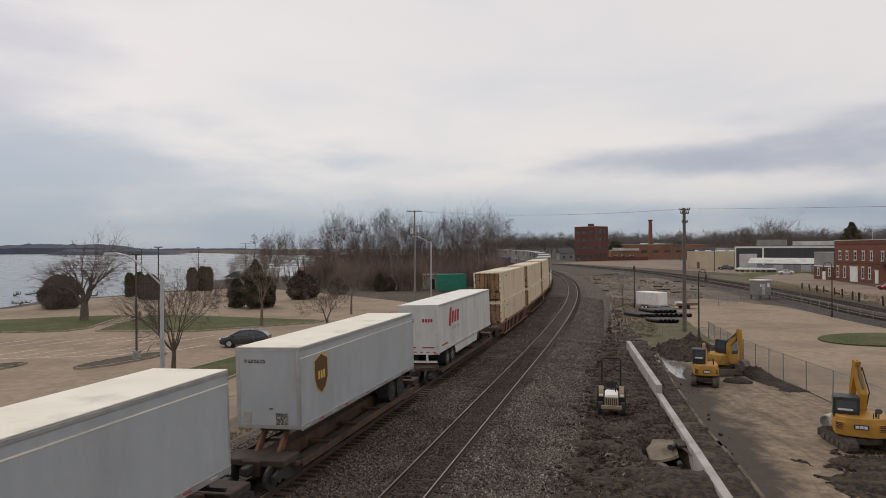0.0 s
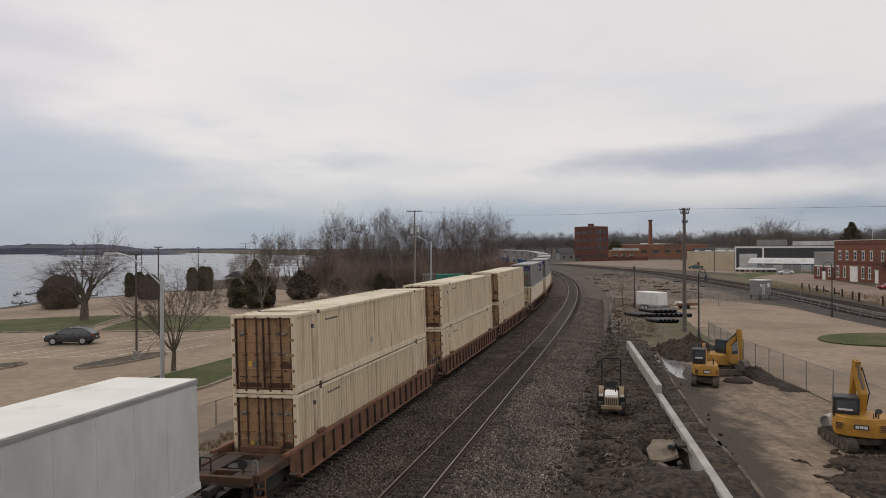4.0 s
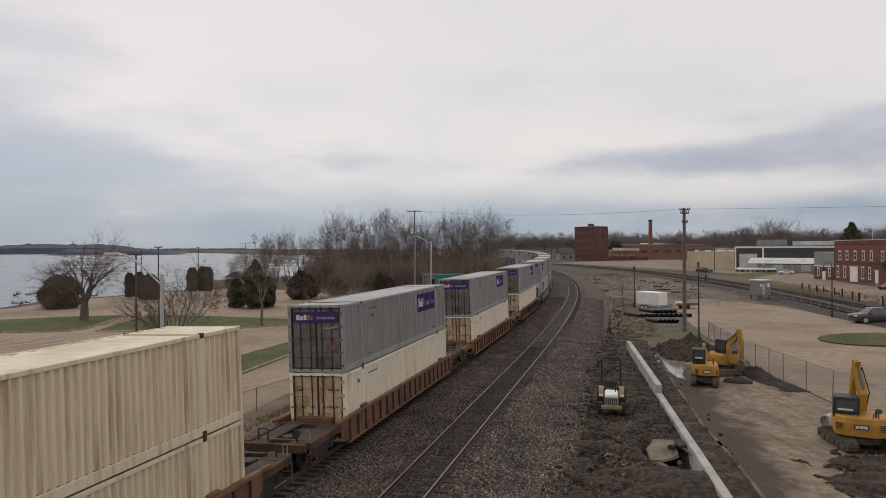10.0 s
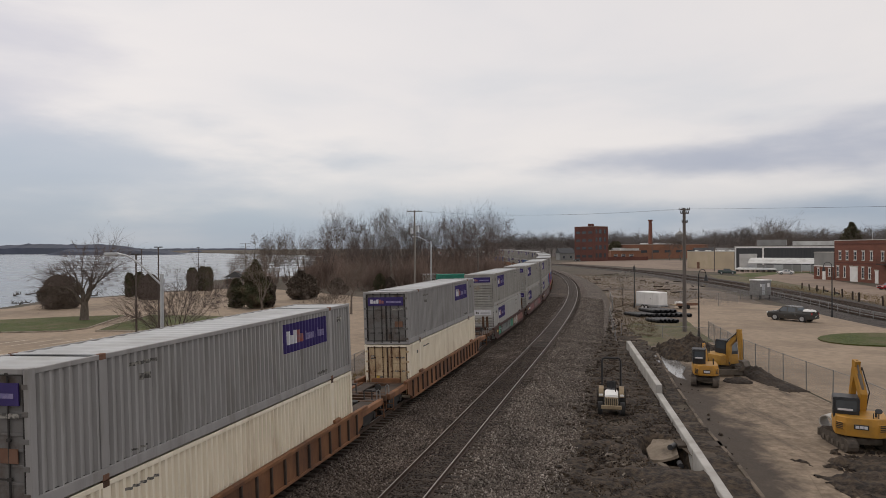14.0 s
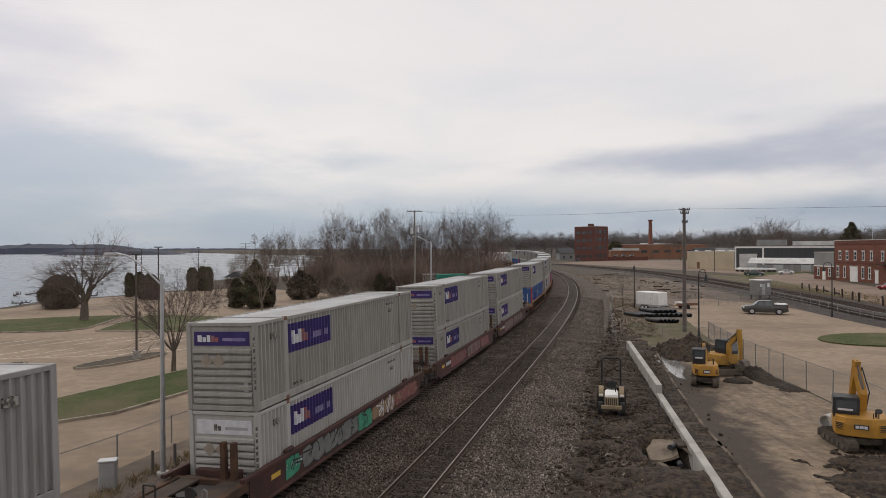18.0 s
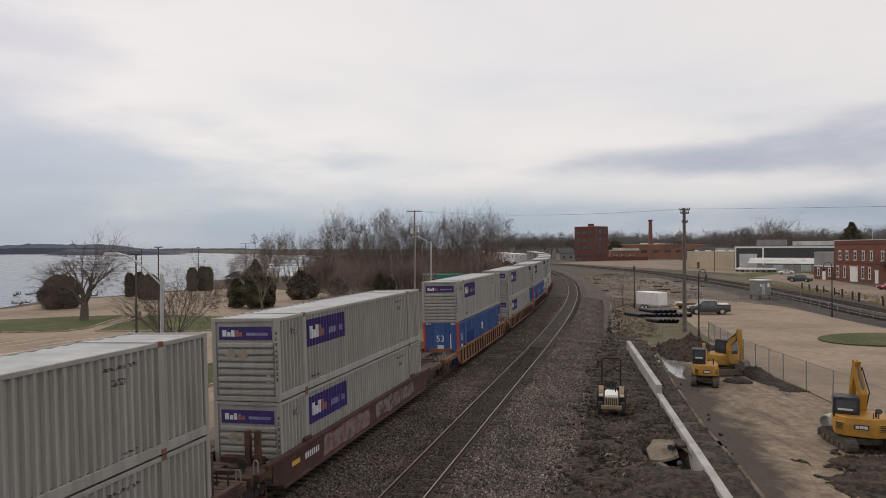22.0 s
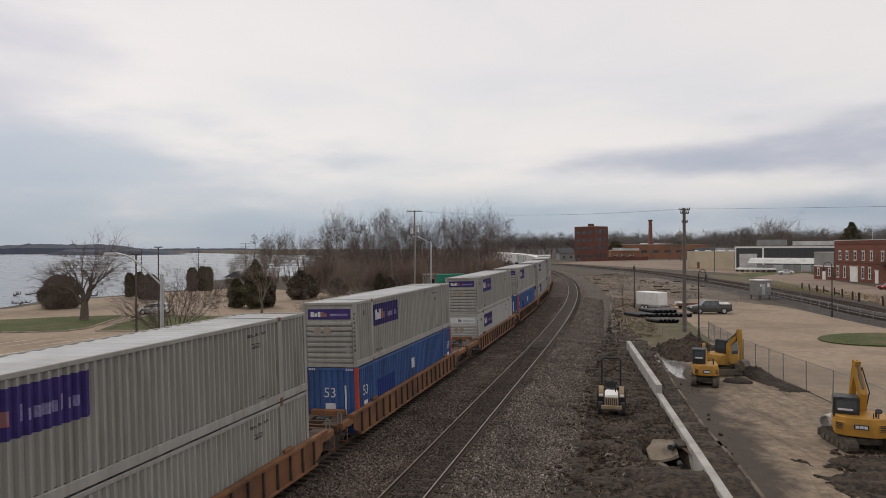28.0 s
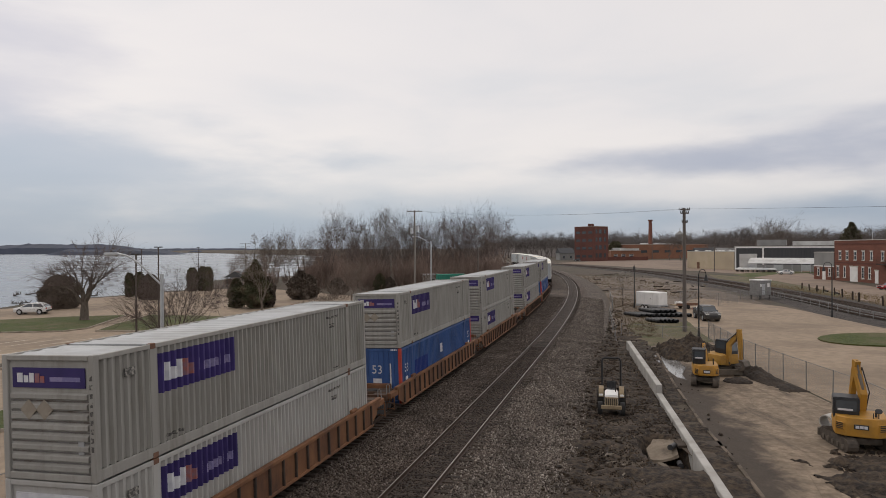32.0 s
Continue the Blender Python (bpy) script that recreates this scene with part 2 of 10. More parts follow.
M["slab_old"] = mat("old_slab", (0.17, 0.135, 0.10), (0.25, 0.205, 0.155), 2.2, 0.9, bump=0.5, bscale=14, c3=(0.085, 0.065, 0.048), s3=1.0, p3=(0.48, 0.68), detail=12)
M["fence_grey"] = mat("fence_grey", (0.20, 0.195, 0.19), (0.26, 0.255, 0.25), 3, 0.7, 0.2)
M["paint"] = mat("road_paint", (0.56, 0.51, 0.44), (0.36, 0.29, 0.22), 2.5, 0.8)
M["water"] = mat("lake_water", (0.124, 0.155, 0.184), (0.147, 0.179, 0.210), 0.02, 0.27, bump=0.25, bscale=0.5, spec=0.5)
# distance haze put into the colour: far twigs paled, hills turned blue-grey
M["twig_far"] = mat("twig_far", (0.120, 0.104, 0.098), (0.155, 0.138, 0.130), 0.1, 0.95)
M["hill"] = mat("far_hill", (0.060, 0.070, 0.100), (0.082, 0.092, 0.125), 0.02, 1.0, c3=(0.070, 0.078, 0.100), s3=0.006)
M["concrete"] = mat("concrete", (0.384, 0.368, 0.344), (0.448, 0.432, 0.408), 1.2, 0.85, bump=0.15, bscale=20, c3=(0.288, 0.272, 0.248), s3=0.5)
M["tie"] = mat("tie_wood", (0.030, 0.022, 0.018), (0.058, 0.043, 0.033), 4, 0.95, bump=0.5, bscale=25, rnd=0.40, stretch=(1, 6, 6))
M["rail"] = mat("rail_steel", (0.045, 0.028, 0.020), (0.075, 0.048, 0.035), 5, 0.7, 0.2)
M["railtop"] = mat("rail_head", (0.27, 0.245, 0.225), (0.36, 0.33, 0.305), 2, 0.42, 0.7)
M["bark"] = mat("bark", (0.104, 0.083, 0.067), (0.168, 0.138, 0.114), 6, 0.95, bump=0.6, rnd=0.2, stretch=(1, 1, 0.3))
M["twig"] = mat("twig", (0.136, 0.106, 0.086), (0.196, 0.158, 0.133), 2, 0.95, rnd=0.2)
M["twig_pale"] = mat("twig_pale", (0.230, 0.204, 0.174), (0.306, 0.276, 0.242), 2, 0.95, rnd=0.15)
M["twig_dark"] = mat("twig_dark", (0.092, 0.068, 0.059), (0.142, 0.110, 0.097), 2, 0.95, rnd=0.1)
M["twig_mid"] = mat("twig_mid", (0.120, 0.100, 0.088), (0.170, 0.145, 0.130), 2, 0.95, rnd=0.1)
M["bark_dark"] = mat("bark_dark", (0.070, 0.055, 0.046), (0.115, 0.093, 0.079), 6, 0.95, bump=0.6, rnd=0.2, stretch=(1, 1, 0.3))
M["thicket"] = mat("thicket_twig", (0.190, 0.135, 0.110), (0.265, 0.198, 0.165), 0.5, 0.95, rnd=0.2)
M["needle"] = mat("needle", (0.068, 0.072, 0.042), (0.115, 0.112, 0.070), 2.5, 1.0, spec=0.1, c3=(0.130, 0.100, 0.072), s3=0.9, p3=(0.45, 0.65))
M["cedar"] = mat("cedar", (0.100, 0.080, 0.066), (0.150, 0.124, 0.102), 2.5, 1.0, spec=0.1)
M["steel"] = mat("galvanised_steel", (0.40, 0.41, 0.42), (0.48, 0.49, 0.50), 3, 0.5, 0.6)
M["darksteel"] = mat("dark_steel", (0.030, 0.028, 0.027), (0.05, 0.046, 0.043), 4, 0.7, 0.2)
M["woodpole"] = mat("pole_wood", (0.105, 0.090, 0.082), (0.150, 0.132, 0.120), 3, 0.9, bump=0.3, stretch=(4, 4, 0.3))
M["woodpole_pale"] = mat("pole_wood_pale", (0.19, 0.170, 0.152), (0.26, 0.235, 0.212), 3, 0.9, bump=0.3, stretch=(4, 4, 0.3))
M["black"] = mat("black_paint", (0.018, 0.018, 0.02), (0.03, 0.03, 0.032), 4, 0.5)
M["rubber"] = mat("rubber", (0.016, 0.016, 0.017), (0.03, 0.028, 0.027), 5, 0.9)
M["white"] = mat("white_paint", (0.78, 0.77, 0.75), (0.70, 0.69, 0.67), 1.0, 0.5)
M["glass"] = glass_mat("dark_glass")
M["brick"] = mat("brick", (0.160, 0.064, 0.043), (0.205, 0.086, 0.061), 8, 0.9, bump=0.3, bscale=30, c3=(0.119, 0.049, 0.036), s3=0.25, stretch=(1, 1, 3))
M["brick_orange"] = mat("brick_orange", (0.225, 0.106, 0.064), (0.270, 0.134, 0.084), 5, 0.9, c3=(0.18, 0.085, 0.054), s3=0.1)
M["brick_dark"] = mat("brick_dark", (0.115, 0.046, 0.036), (0.145, 0.060, 0.047), 5, 0.9, c3=(0.09, 0.038, 0.031), s3=0.1)


# ---------------- mesh helpers ----------------
def part(name, bm, material, parent=None, label="", smooth=False):
    me = bpy.data.meshes.new(name)
    if isinstance(bm, tuple):
        me.from_pydata(bm[0], [], bm[1])
    else:
        bmesh.ops.recalc_face_normals(bm, faces=bm.faces)
        bm.to_mesh(me)
        bm.free()
    if smooth:
        for f in me.polygons:
            f.use_smooth = True
    me.materials.append(material)
    ob = new(name, me)
    ob.parent = parent
    if label:
        ob["label"] = label
    return ob


def thing(name, label, category, group="", kind="", m=None):
    ob = new(name)
    ob.empty_display_size = 0.3
    tagged(ob, label, category, group, kind)
    if m is not None:
        ob.matrix_basis = m
    return ob


def bx(bm, x0, x1, y0, y1, z0, z1, bev=0.0, m=None):
    r = bmesh.ops.create_cube(bm, size=1.0)
    for v in r["verts"]:
        v.co = Vector((x0 + (v.co.x + 0.5) * (x1 - x0), y0 + (v.co.y + 0.5) * (y1 - y0), z0 + (v.co.z + 0.5) * (z1 - z0)))
    if bev:
        es = list({e for v in r["verts"] for e in v.link_edges})
        r2 = bmesh.ops.bevel(bm, geom=es, offset=bev, segments=1, affect="EDGES")
        vs = r2["verts"]
    else:
        vs = r["verts"]
    if m is not None:
        bmesh.ops.transform(bm, matrix=m, verts=vs)
    return bm


def cyl(bm, p0, p1, r0, r1=None, n=8):
    r1 = r0 if r1 is None else r1
    p0, p1 = Vector(p0), Vector(p1)
    d = p1 - p0
    q = d.to_track_quat("Z", "Y").to_matrix().to_4x4()
    bmesh.ops.create_cone(bm, cap_ends=True, segments=n, radius1=r0, radius2=max(r1, 1e-4), depth=d.length,
                          matrix=Matrix.Translation((p0 + p1) / 2) @ q)
    return bm


def pipe(bm, pts, r, n=8):
    for a, b in zip(pts[:-1], pts[1:]):
        cyl(bm, a, b, r, r, n)
    return bm


def prism(bm, outline, x0, x1, bev=0.0):
    """Outline of (y, z) drawn out along x."""
    a = [bm.verts.new((x0, y, z)) for y, z in outline]
    b = [bm.verts.new((x1, y, z)) for y, z in outline]
    n = len(outline)
    fs = [bm.faces.new(a), bm.faces.new(b[::-1])]
    for i in range(n):
        fs.append(bm.faces.new((a[i], b[i], b[(i + 1) % n], a[(i + 1) % n])))
    if bev:
        es = list({e for f in fs for e in f.edges})
        bmesh.ops.bevel(bm, geom=es, offset=bev, segments=2, affect="EDGES")
    return bm


def BM():
    return bmesh.new()


def sheet(name, pts, z, material, thick=0.0, kind="structure", label="", category="", parent=None):
    """A flat piece of ground; with thick it stands on a step of that height."""
    bm = BM()
    top = [bm.verts.new((x, y, z)) for x, y in pts]
    f = bm.faces.new(top)
    if thick:
        low = [bm.verts.new((x, y, z - thick)) for x, y in pts]
        n = len(pts)
        for i in range(n):
            bm.faces.new((top[i], top[(i + 1) % n], low[(i + 1) % n], low[i]))
    bmesh.ops.triangulate(bm, faces=[f])
    ob = part(name, bm, material, parent)
    tagged(ob, label, category, "", kind)
    return ob


# ---------------- the line of the railway ----------------
HEAD_S = [0, 30, 60, 90, 120, 150, 180, 210, 250, 300, 420, 520]
HEAD_A = [15.3, 15.39, 13.81, 11.37, 8.48, 5.29, 1.94, -1.42, -5.92, -11.54, -25.0, -40.0]
RISE_S = [0, 30, 60, 100, 140, 190, 250, 330]
RISE_Z = [0, 0, 0.162, 0.43, 0.77, 1.119, 1.345, 1.597]
LINE_S = np.arange(-420.0, 821.0, 1.0)


def build_line():
    k = np.ones(21) / 21
    h = np.radians(np.interp(LINE_S, HEAD_S, HEAD_A))
    h = np.convolve(np.pad(h, 10, mode="edge"), k, mode="valid")
    z = np.interp(LINE_S, RISE_S, RISE_Z)
    z = np.convolve(np.pad(z, 10, mode="edge"), k, mode="valid")
    x, y = np.cumsum(np.sin(h)), np.cumsum(np.cos(h))
    i = 420
    return 0.2515 + x - x[i], 29.0 + y - y[i], z, h


LX, LY, LZ, LH = build_line()
TRACK_GAP, CANT = 5.3, radians(1.657)


def at(s, off=0.0, up=0.0):
    """A point beside the near track: s along it, off to its right."""
    x, y, z, h = (float(np.interp(s, LINE_S, a)) for a in (LX, LY, LZ, LH))
    return Vector((x + off * math.cos(h), y - off * math.sin(h), z + up))


def heading(s):
    return float(np.interp(s, LINE_S, LH))


def sweep(profile, s0, s1, ds, track=0.0, closed=True, cant=True, jitter=0.0):
    """Profile of (off, up) drawn along the line."""
    verts, faces = [], []
    n = len(profile)
    ss = np.arange(s0, s1 + 1e-6, ds)
    rng = random.Random(5)
    for s in ss:
        for o, u in profile:
            c = CANT if cant else 0.0
            p = at(s, track + o * math.cos(c) - u * math.sin(c), u * math.cos(c) + o * math.sin(c))
            if jitter:
                p += Vector((rng.uniform(-1, 1), rng.uniform(-1, 1), rng.uniform(-1, 1) * 0.3)) * jitter
            verts.append(p[:])
    m = n if closed else n - 1
    for i in range(len(ss) - 1):
        for j in range(m):
            a, b = i * n + j, i * n + (j + 1) % n
            faces.append((a, b, b + n, a + n))
    return verts, faces

# ---------------- ground, water and tracks ----------------
GZ = -0.6
SHORE = [(-150, -300), (-130, -100), (-105, 20), (-78, 85), (-68.6, 105), (-69.6, 122), (-63.4, 130), (-58.5, 145), (-49.4, 154),
         (-60, 160), (-66, 180), (-62, 208), (-44, 220), (-34, 245), (-32, 310), (-46, 420), (-90, 600), (-160, 900), (-500, 1500), (-900, 2100), (-1500, 4000)]


def build_ground():
    bm = BM()
    cut = 29.0
    near = [p for p in SHORE if p[1] < cut] + [(-101.3, cut)]
    far = [(-101.3, cut)] + [p for p in SHORE if p[1] > cut]
    # the sheet has a gap where the trench by the wall is dug
    for rim in (near + [(8.4, cut), (8.4, 26.0), (10.6, 26.0), (10.6, cut), (4000, cut), (4000, -400), (-150, -400)],
                far + [(-1500, 4800), (4000, 4800), (4000, cut), (10.6, cut), (10.6, 33.0), (8.4, 33.0), (8.4, cut)]):
        f = bm.faces.new([bm.verts.new((x, y, GZ)) for x, y in rim])
        bmesh.ops.triangulate(bm, faces=[f])
    top = [bm.verts.new((x, y, GZ)) for x, y in SHORE]
    low = [bm.verts.new((x - 3.5, y - 1.0, -3.2)) for x, y in SHORE]
    for i in range(len(SHORE) - 1):
        bm.faces.new((top[i], top[i + 1], low[i + 1], low[i]))
    tagged(part("ground", bm, M["soil"]), "dry brown soil and thin grass reaching the horizon", "ground", "", "structure")
    bm = BM()
    w = [bm.verts.new(v) for v in ((-4500, -400, -2.2), (-20, -400, -2.2), (-20, 300, -2.2), (-60, 900, -2.2), (-1000, 4900, -2.2), (-4500, 4900, -2.2))]
    bm.faces.new(w)
    tagged(part("water", bm, M["water"]), "calm grey-blue lake water under a cloudy sky", "lake", "", "structure")


build_ground()


def far_hill(name, x0, y0, x1, y1, h, seed, wid=60):
    rng = random.Random(seed)
    verts, faces = [], []
    n = 90
    for i in range(n + 1):
        t = i / n
        env = min(1, t * 8, (1 - t) * 5)
        hh = h * env * (0.75 + 0.25 * noise.noise((t * 5, seed, 0)) + 0.10 * noise.noise((t * 40, seed, 3)) + rng.uniform(-0.03, 0.03))
        x, y = x0 + (x1 - x0) * t, y0 + (y1 - y0) * t
        verts += [(x, y, -2.6), (x, y + wid * 0.2, -2.2 + hh * 0.6), (x, y + wid, -2.2 + hh), (x, y + wid * 3, -2.6)]
    for i in range(n):
        for j in range(3):
            a = i * 4 + j
            faces.append((a, a + 4, a + 5, a + 1))
    tagged(part(name, (verts, faces), M["hill"]), "low wooded bluff across the lake, haze painted into its blue-grey", "hill", "", "structure")


far_hill("backdrop_bluff", -1300, 1250, -690, 1640, 30, 2)
far_hill("backdrop_point", -700, 1180, -470, 1195, 14, 12, 40)
far_hill("backdrop_shore", -2300, 3300, -860, 3700, 16, 5)
far_hill("backdrop_islet", -640, 1700, -606, 1700, 7, 8, 10)


def tracks():
    # ballast bed under both tracks
    prof = [(-10.6, -0.62), (-8.3, -0.26), (-3.0, -0.22), (-1.9, -0.212), (-0.9, -0.194), (0.9, -0.158), (1.7, -0.172), (2.4, -0.215)]
    v, f = sweep(prof, -60, 560, 2.0, closed=False, cant=False, jitter=0.03)
    tagged(part("ballast_bed", (v, f), M["ballast"]), "dark brown crushed stone ballast under two tracks", "ballast", "", "structure")
    v, f = sweep([(2.4, -0.215), (3.2, -0.40), (4.0, -0.50), (5.2, -0.60)], -60, 260, 1.0, closed=False, cant=False, jitter=0.05)
    tagged(part("gravel_shoulder", (v, f), M["gravel"]), "pale grey gravel shoulder beside the track", "gravel", "", "structure")
    # greasy dark stones between the rails
    for trk in (0.0, -TRACK_GAP):
        for s0, s1, up in ((-50, 40, -0.172), (40, 540, -0.150)):
            v, f = sweep([(-0.69, up), (0.0, up + 0.004), (0.69, up)], s0, s1, 1.0, trk, closed=False, jitter=0.01)
            tagged(part("oily_ballast", (v, f), M["oily_bed"]), "greasy dark ballast between the rails", "ballast", "", "structure")
    # embankment skirts where the line rises
    v, f = sweep([(-10.6, -0.6), (-15, -3.0)], 30, 560, 4.0, closed=False, cant=False)
    tagged(part("embankment", (v, f), M["soil"]), "soil slope at the foot of the ballast", "embankment", "", "structure")
    v, f = sweep([(5.2, -0.59), (10, -3.0)], 30, 560, 4.0, closed=False, cant=False)
    tagged(part("embankment", (v, f), M["soil"]), "soil slope at the foot of the ballast", "embankment", "", "structure")
    rail = [(-0.07, -0.17), (-0.012, -0.14), (-0.012, -0.045), (-0.036, -0.03), (-0.036, 0.0), (0.036, 0.0), (0.036, -0.03), (0.012, -0.045), (0.012, -0.14), (0.07, -0.17)]
    for k, trk in enumerate((0.0, -TRACK_GAP)):
        t = thing("railway_track", "steel rails spiked to dark wooden ties in ballast" if not k else "steel rails on ties beneath the train", "railway track", "main line tracks", "structure")
        for o in (-0.7525, 0.7525):
            pr = [(o + a, b) for a, b in rail]
            r = part("rail", sweep(pr, -50, 540, 2.0, trk), M["rail"], t, "rusty steel rail with polished head")
            part("rail_head", sweep([(o - 0.024, 0.002), (o - 0.020, 0.005), (o + 0.020, 0.005), (o + 0.024, 0.002)], -50, 540, 2.0, trk, closed=False), M["railtop"], r)
        bm = BM()
        bx(bm, -1.3, 1.3, -0.115, 0.115, -0.33, -0.165)
        tie = part("tie", bm, M["tie"], t)
        rng = random.Random(3 + k)
        n = 0
        joined_v, joined_f = [], []
        box_v = [v.co.copy() for v in tie.data.vertices]
        box_f = [tuple(p.vertices) for p in tie.data.polygons]
        for i in range(-16, 520):
            s = i * 0.52
            p = at(s, trk)
            m = Matrix.Translation(p) @ Matrix.Rotation(-heading(s) + rng.uniform(-0.03, 0.03), 4, "Z") @ Matrix.Rotation(-CANT, 4, "Y") @ Matrix.Translation((rng.uniform(-0.06, 0.06), 0, rng.uniform(-0.01, 0.012)))
            if not k and n < 280:
                o = tie if n == 0 else new("tie", tie.data)
                o.parent = t
                o.matrix_basis = m
                n += 1
            else:
                b0 = len(joined_v)
                joined_v += [(m @ c)[:] for c in box_v]
                joined_f += [tuple(a + b0 for a in q) for q in box_f]
        if k:
            bpy.data.objects.remove(tie)
        part("ties_far" if not k else "ties", (joined_v, joined_f), M["tie"], t)["kind"] = "stuff"


tracks()

# the other line, off to the right
SIDE = [(52, 40), (53.5, 62), (55.0, 84), (58.1, 100), (61.4, 120), (64.4, 144), (68.7, 200), (68.7, 235), (64.5, 281), (56.8, 345)]


def smooth_line(pts, step):
    """Catmull-Rom through the points."""
    out = []
    for i in range(len(pts) - 1):
        p0, p1, p2, p3 = pts[max(i - 1, 0)], pts[i], pts[i + 1], pts[min(i + 2, len(pts) - 1)]
        n = max(2, int(math.dist(p1, p2) / step))
        for k in range(n):
            t = k / n
            q = []
            for a in range(2):
                q.append(0.5 * (2 * p1[a] + (p2[a] - p0[a]) * t + (2 * p0[a] - 5 * p1[a] + 4 * p2[a] - p3[a]) * t * t + (3 * p1[a] - p0[a] - 3 * p2[a] + p3[a]) * t ** 3))
            out.append(tuple(q))
    out.append(pts[-1])
    return out


def ribbon(pts, profile):
    verts, faces = [], []
    n = len(profile)
    for i, (x, y) in enumerate(pts):
        a, b = pts[max(i - 1, 0)], pts[min(i + 1, len(pts) - 1)]
        d = Vector((b[0] - a[0], b[1] - a[1])).normalized()
        for o, z in profile:
            verts.append((x + o * d.y, y - o * d.x, z))
    for i in range(len(pts) - 1):
        for j in range(n - 1):
            a = i * n + j
            faces.append((a, a + 1, a + 1 + n, a + n))
    return verts, faces


def side_line():
    pts = smooth_line(SIDE, 2.0)
    tagged(part("side_ballast", ribbon(pts, [(-6.5, GZ + 0.0), (-5, GZ + 0.22), (5, GZ + 0.22), (7.5, GZ)]), M["cinder"]), "dark cinder bed of the branch line", "ballast", "", "structure")
    for c in (-2.3, 2.3):
        t = thing("railway_track", "rusty rails of the branch line", "railway track", "branch line tracks", "structure")
        for o in (-0.75, 0.75):
            part("rail", ribbon(pts, [(c + o - 0.05, GZ + 0.22), (c + o - 0.04, GZ + 0.40), (c + o + 0.04, GZ + 0.40), (c + o + 0.05, GZ + 0.22)]), M["rail"], t)
        vs, fs = [], []
        for i in range(0, len(pts) - 1):
            a, b = pts[i], pts[i + 1]
            d = Vector((b[0] - a[0], b[1] - a[1])).normalized()
            for k in range(3):
                cx, cy = a[0] + (b[0] - a[0]) * k / 3 + c * d.y, a[1] + (b[1] - a[1]) * k / 3 - c * d.x
                b0 = len(vs)
                for sx in (-1, 1):
                    for sy in (-1, 1):
                        for z in (GZ + 0.1, GZ + 0.26):
                            vs.append((cx + sx * 1.25 * d.y + sy * 0.11 * d.x, cy - sx * 1.25 * d.x + sy * 0.11 * d.y, z))
                fs += [(b0, b0 + 1, b0 + 3, b0 + 2), (b0 + 4, b0 + 6, b0 + 7, b0 + 5), (b0 + 1, b0 + 5, b0 + 7, b0 + 3), (b0, b0 + 4, b0 + 5, b0 + 1), (b0 + 2, b0 + 3, b0 + 7, b0 + 6)]
        part("ties", (vs, fs), M["tie"], t)["kind"] = "stuff"


side_line()

# ---- paved ground, left of the train ----
M["yard_gravel"] = mat("yard_gravel", (0.120, 0.094, 0.073), (0.185, 0.148, 0.116), 0.9, 0.95, bump=0.5, bscale=14, c3=(0.060, 0.047, 0.038), s3=0.09, p3=(0.50, 0.66), detail=13)
sheet("verge", [tuple(at(float(q), -9.6)[:2]) for q in range(-36, 61, 12)] + [tuple(at(float(q), -14.5)[:2]) for q in range(60, -37, -12)],
      GZ + 0.002, M["yard_gravel"], label="dusty gravel verge between the street and the tracks", category="verge")
sheet("pavement_lot", [(-62, -20), (-76, 84), (-66, 104), (-67, 121), (-61, 129), (-56, 143), (-47, 152), (-38, 150), (-18, 128), (-6, 112), (-4.5, 80), (-8.1, 48), (-11.9, 33), (-18.8, 8), (-28, -20), (-58, -112), (-75, -112)],
      GZ + 0.004, M["lot"], label="sun-bleached beige concrete parking lot and street", category="parking lot")


def lawn(name, pts, label, cover="grass", category="lawn"):
    ob = sheet(name, pts, GZ + 0.13, M[cover], 0.14, label=label, category=category)
    bm = BM()
    n = len(pts)
    for i in range(n):
        a, b = Vector((*pts[i], 0)), Vector((*pts[(i + 1) % n], 0))
        d = (b - a).normalized() * 0.09
        nrm = Vector((d.y, -d.x, 0))
        q = [a + nrm - d, b + nrm + d, b - nrm + d, a - nrm - d]
        lo = [bm.verts.new((p.x, p.y, GZ)) for p in q]
        hi = [bm.verts.new((p.x, p.y, GZ + 0.15)) for p in q]
        bm.faces.new(hi)
        for k in range(4):
            bm.faces.new((lo[k], lo[(k + 1) % 4], hi[(k + 1) % 4], hi[k]))
    k = part("kerb", bm, M["kerb"])
    tagged(k, "pale concrete kerb round the " + ("lawn" if cover == "grass" else "island"), "kerb", "", "structure")
    return ob


lawn("lawn_west", [(-64, 71.5), (-47.7, 73.0), (-41.5, 73.8), (-40.2, 76.5), (-42.5, 91.0), (-48.9, 89.5), (-56.1, 85.7), (-68, 83)], "green lawn with brown patches beside the lot")
lawn("lawn_middle", [(-37.8, 73.9), (-27.3, 73.0), (-16.0, 80.5), (-14.5, 83.5), (-22, 86), (-33, 90), (-39.5, 91.5), (-38.8, 80)], "green lawn strip with bare patches under the trees")
lawn("lawn_street", [(-29, 22), (-21.9, 33.4), (-17.9, 36.9), (-15.3, 44.1), (-12.8, 57), (-12.3, 66.5), (-14.0, 67.2), (-16.2, 58.8), (-19.0, 50), (-22.2, 42.5), (-25.0, 36.2), (-34, 22)], "narrow green lawn between the street and the parking lot")


